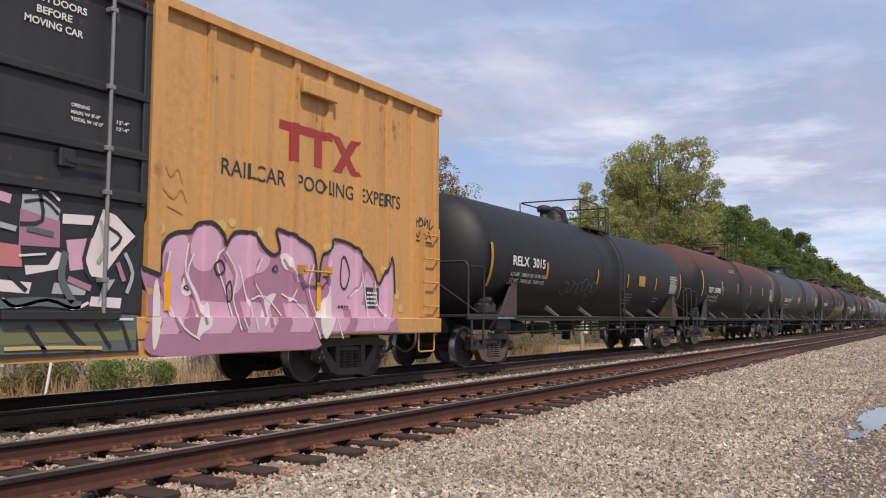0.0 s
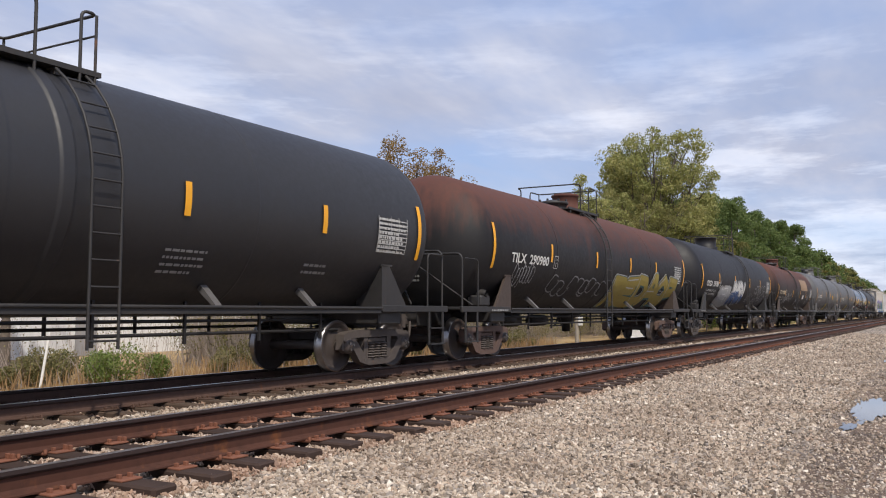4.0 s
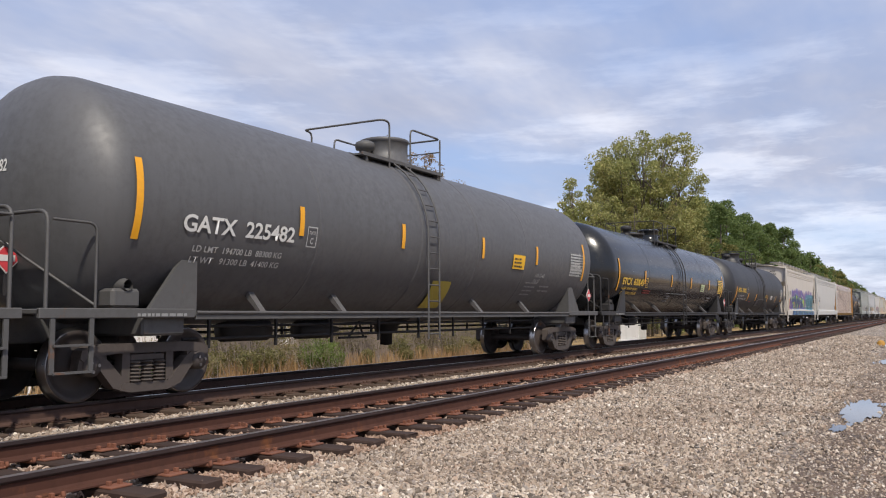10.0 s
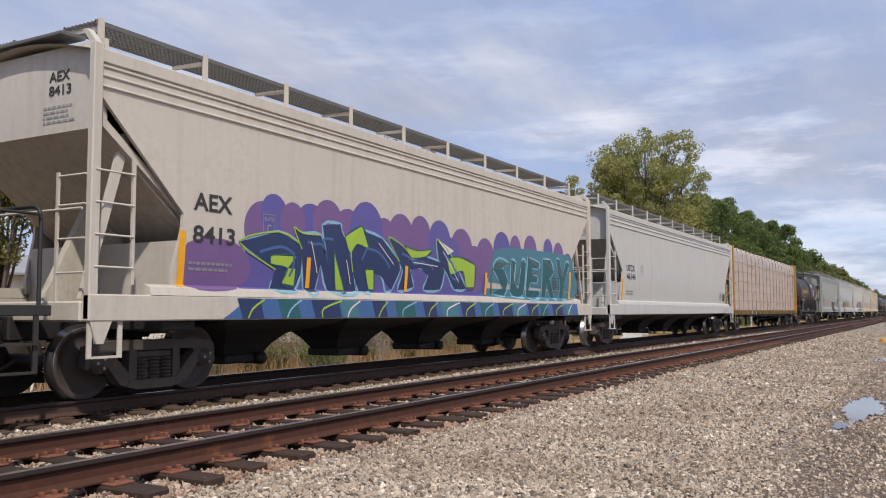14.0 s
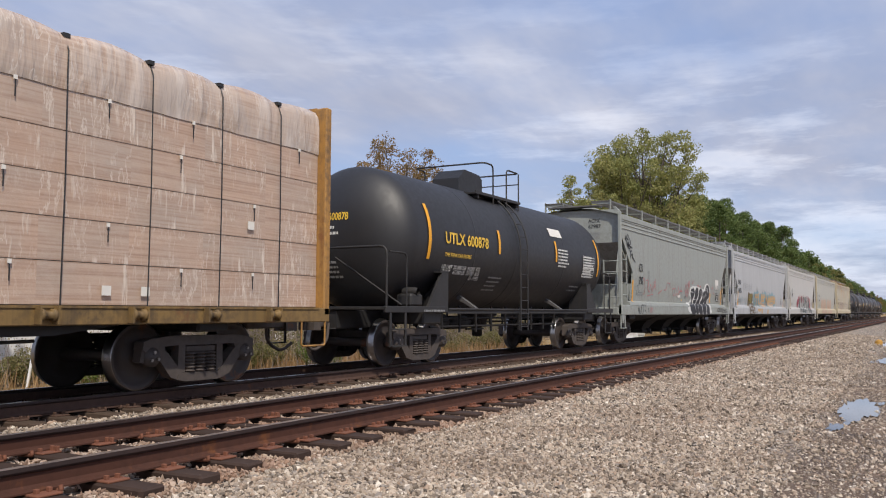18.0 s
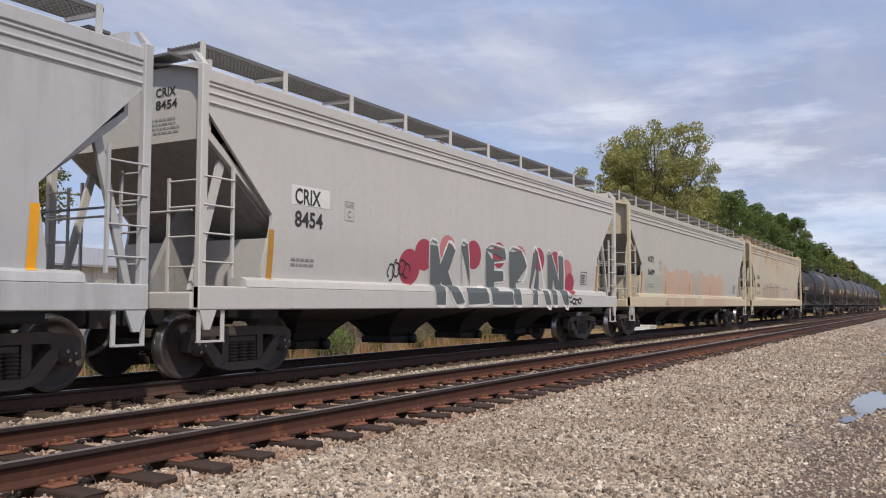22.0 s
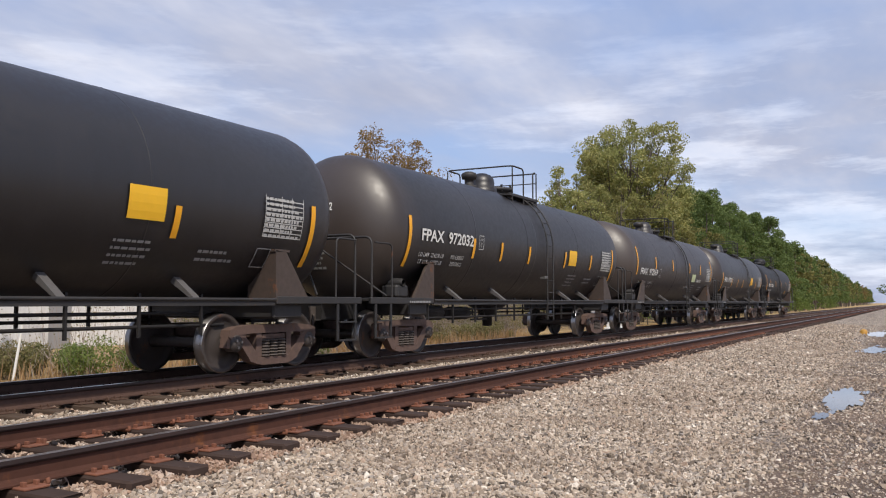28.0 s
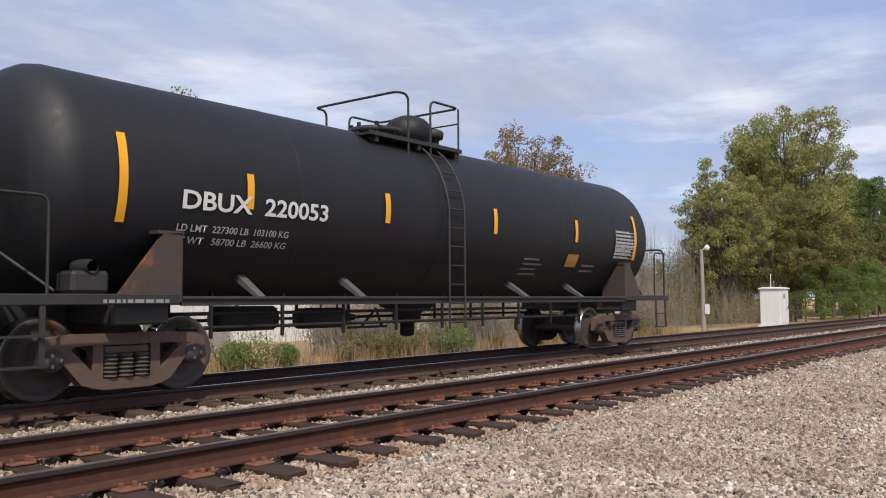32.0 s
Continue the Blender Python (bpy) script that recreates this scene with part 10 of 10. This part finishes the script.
def brush(name, label, x0, x1, y0, y1, height, leaf, count, seed, twigs):
    rng = np.random.default_rng(seed)
    m = int((x1 - x0) * 2.2)
    base = np.stack([rng.uniform(x0, x1, m), rng.uniform(y0, y1, m), np.full(m, -0.62)], -1)
    h = height * rng.uniform(0.45, 1.1, m)
    centres = base + np.stack([0 * h, 0 * h, h * 0.6], -1)
    v, f = leaves(centres, h * 0.55, count, 0.035 if height < 3 else 0.06, rng, 1.0)
    tagged(new(name, fast_mesh(name, v, f, leaf)), label, "bush", kind="stuff")
    k = twigs
    pick = rng.integers(0, m, k)
    b = base[pick] + rng.normal(size=(k, 3)) * np.array([0.3, 0.3, 0])
    t = b + np.stack([rng.normal(size=k) * 0.35, rng.normal(size=k) * 0.3, h[pick] * rng.uniform(0.7, 1.4, k)], -1)
    w = np.array([[0.008 if height < 3 else 0.02, 0.0, 0.0]])
    v = np.stack([b - w, b + w, t + w * 0.4, t - w * 0.4], 1).reshape(-1, 3)
    tagged(new(name + "_twigs", fast_mesh(name, v, np.arange(len(v)).reshape(-1, 4), TWIG)), "bare grey stems standing in the brush", "bush", kind="stuff")


brush("brush", "tangled green and brown brush behind the tracks", 8, 40, 16.6, 18.4, 0.72, LEAF_SCRUB, 90000, 41, 1800)
brush("tall_brush", "thick grey-green brush with bare stems", 18.6, 42, 17.2, 20.5, 2.2, LEAF_SCRUB, 60000, 43, 7000)
brush("green_bush", "leafy yellow-green bush in the verge", 12.6, 14.6, 16.0, 16.9, 0.80, LEAF_BUSH, 3600, 44, 60)
brush("green_bush", "leafy green bush in the verge", 19.0, 23.0, 15.8, 16.8, 0.9, LEAF_BUSH, 5000, 45, 200)
brush("thicket", "tall grey-brown thicket of bare stems and thin leaves", 44, 64, 21.5, 26.0, 4.6, LEAF_OLIVE, 42000, 47, 3500)
brush("sapling_stand", "thin bare grey saplings before the sheds", 9, 32, 20.5, 25.0, 2.4, LEAF_SCRUB, 2500, 48, 260)
brush("far_brush", "low scrub behind the tracks", 40, 66, 17.8, 22.0, 2.2, LEAF_SCRUB, 26000, 42, 1500)


def build_cabinet():
    cab = thing("equipment_cabinet", "white steel trackside equipment cabinet on a concrete base", "cabinet", at=pose(49.2, 15.0, -0.62, 0, 0, 0))
    part("housing", Geo().box(-0.75, 0.75, -0.55, 0.55, 0.25, 2.22, 0.03), CABINET, cab)
    part("roof", Geo().prism([(-0.82, 2.22), (0.82, 2.22), (0.82, 2.28), (0, 2.34), (-0.82, 2.28)], -0.62, 0.62), CABINET, cab)
    door = part("door", Geo().box(-0.65, 0.65, -0.58, -0.552, 0.35, 2.1, 0.008), CABINET, cab)
    part("handle", Geo().box(0.48, 0.54, -0.62, -0.58, 1.1, 1.3, 0.008), FRAME_GREY, door)
    part("notice", Geo().box(-0.3, 0.1, -0.585, -0.5805, 1.7, 1.95), DIM_T, door)
    part("base", Geo().box(-0.85, 0.85, -0.65, 0.65, -0.15, 0.25, 0.02), WALL_W, cab)
    part("mast", Geo().tube([(0.45, 0.3, 2.25), (0.45, 0.3, 3.1)], 0.02, 6), CABINET, cab)


def build_posts():
    pole = thing("wooden_pole", "short weathered wooden pole with a meter box", "pole", at=pose(38.7, 15.0, -0.62))
    part("shaft", Geo().tube([(0, 0, -0.2), (-0.03, 0, 2.0), (-0.10, 0, 4.0)], 0.11, 10, r_end=0.08), WOOD_POLE, pole)
    part("meter_box", Geo().box(-0.12, 0.12, -0.26, -0.10, 1.0, 1.45, 0.02), CABINET, pole)
    part("lamp", Geo().lathe([(3.95, 0.0), (3.97, 0.1), (4.12, 0.13), (4.2, 0.06), (4.24, 0.0)], "z", (0.35, -0.1, 0), 12).tube([(-0.1, 0, 3.9), (0.35, -0.1, 4.18)], 0.02, 5), CABINET, pole)
    part("guy_wire", Geo().tube([(-0.1, 0, 3.7), (1.3, 0.3, 0.0)], 0.012, 4), FRAME_GREY, pole)
    mark = thing("marker_post", "thin white marker post on the verge", "post", at=pose(71.0, 12.3, -0.35))
    part("shaft", Geo().box(-0.06, 0.06, -0.05, 0.05, -0.1, 1.0, 0.01), CABINET, mark)
    stake = thing("marker_post", "thin leaning white stake in the grass", "post", at=pose(11.6, 16.6, -0.62, 0, 9, 0))
    part("shaft", Geo().tube([(0, 0, -0.1), (0, 0, 1.25)], 0.03, 7), CABINET, stake)


def build_sheds():
    for x, y, w, d, hgt, turn in ((22.0, 31.0, 9.0, 7.0, 3.0, 4), (35.0, 36.0, 11.0, 6.0, 2.9, -3), (60.0, 52.0, 10.0, 6.0, 2.8, 5)):
        shed = thing("shed", "low white metal-sided shed behind the brush", "building", "sheds behind the brush", pose(x, y, -0.62, 0, 0, turn))
        wall = part("wall", Geo().box(-w / 2, w / 2, -d / 2, d / 2, 0, hgt), WALL_W, shed)
        for i in range(int(w)):
            part("siding_rib", Geo().box(-w / 2 + i + 0.4, -w / 2 + i + 0.46, -d / 2 - 0.03, -d / 2 - 0.002, 0, hgt), WALL_W, wall)
        part("roof", Geo().prism([(-d / 2 - 0.4, hgt), (0, hgt + 0.9), (d / 2 + 0.4, hgt), (d / 2 + 0.4, hgt + 0.08), (0, hgt + 1.0), (-d / 2 - 0.4, hgt + 0.08)], -w / 2 - 0.3, w / 2 + 0.3, "x"), ROOF_G, shed)
        part("door", Geo().box(-w * 0.2, -w * 0.2 + 1.0, -d / 2 - 0.06, -d / 2 - 0.035, 0, 2.1, 0.01), ROOF_G, shed)


def build_marker():
    mark = thing("yellow_marker", "small yellow plastic marker on the dirt beside a puddle", "marker", at=pose(45.0, 1.95, ground_z(1.95)))
    part("base", Geo().box(-0.20, 0.20, -0.15, 0.15, -0.02, 0.05, 0.02), STRIPE_OLD, mark)
    part("cap", Geo().lathe([(0.04, 0.18), (0.12, 0.17), (0.20, 0.11), (0.23, 0.0)], "z", (0, 0, 0), 14), STRIPE_OLD, mark)


build_marker()
build_cabinet()
build_posts()
build_sheds()


# ---------------------------------------------------------------- what moves
def run(t):
    """How far the train has gone after t seconds: a steady 14.2 m/s that quickens a little at the end."""
    return 14.2 * t + 0.5 * max(0.0, (t - 29.0) / 3.0) ** 2


def motions():
    for car, s_mid in CARS:
        walk(car, [(t, pose(s_mid - run(t), FAR_Y, 0)) for t in range(0, 33)])
    for wheels, along, car, local in SPINNING:
        s = next(m for c, m in CARS if c == car) + along
        rows = []
        for f in range(0, 32 * FPS + 1):
            t = f / FPS
            if -3.0 < s - run(t) < 36.0:
                rows.append((t, pose(local, 0, WHEEL_R, 0, -math.degrees(run(t) / WHEEL_R))))
        if not rows:
            rows = [(0.0, pose(local, 0, WHEEL_R))]
        if rows[0][0] > 0:
            rows.insert(0, (0.0, rows[0][1]))
        if rows[-1][0] < 32:
            rows.append((32.0, rows[-1][1]))
        walk(wheels, rows)


motions()
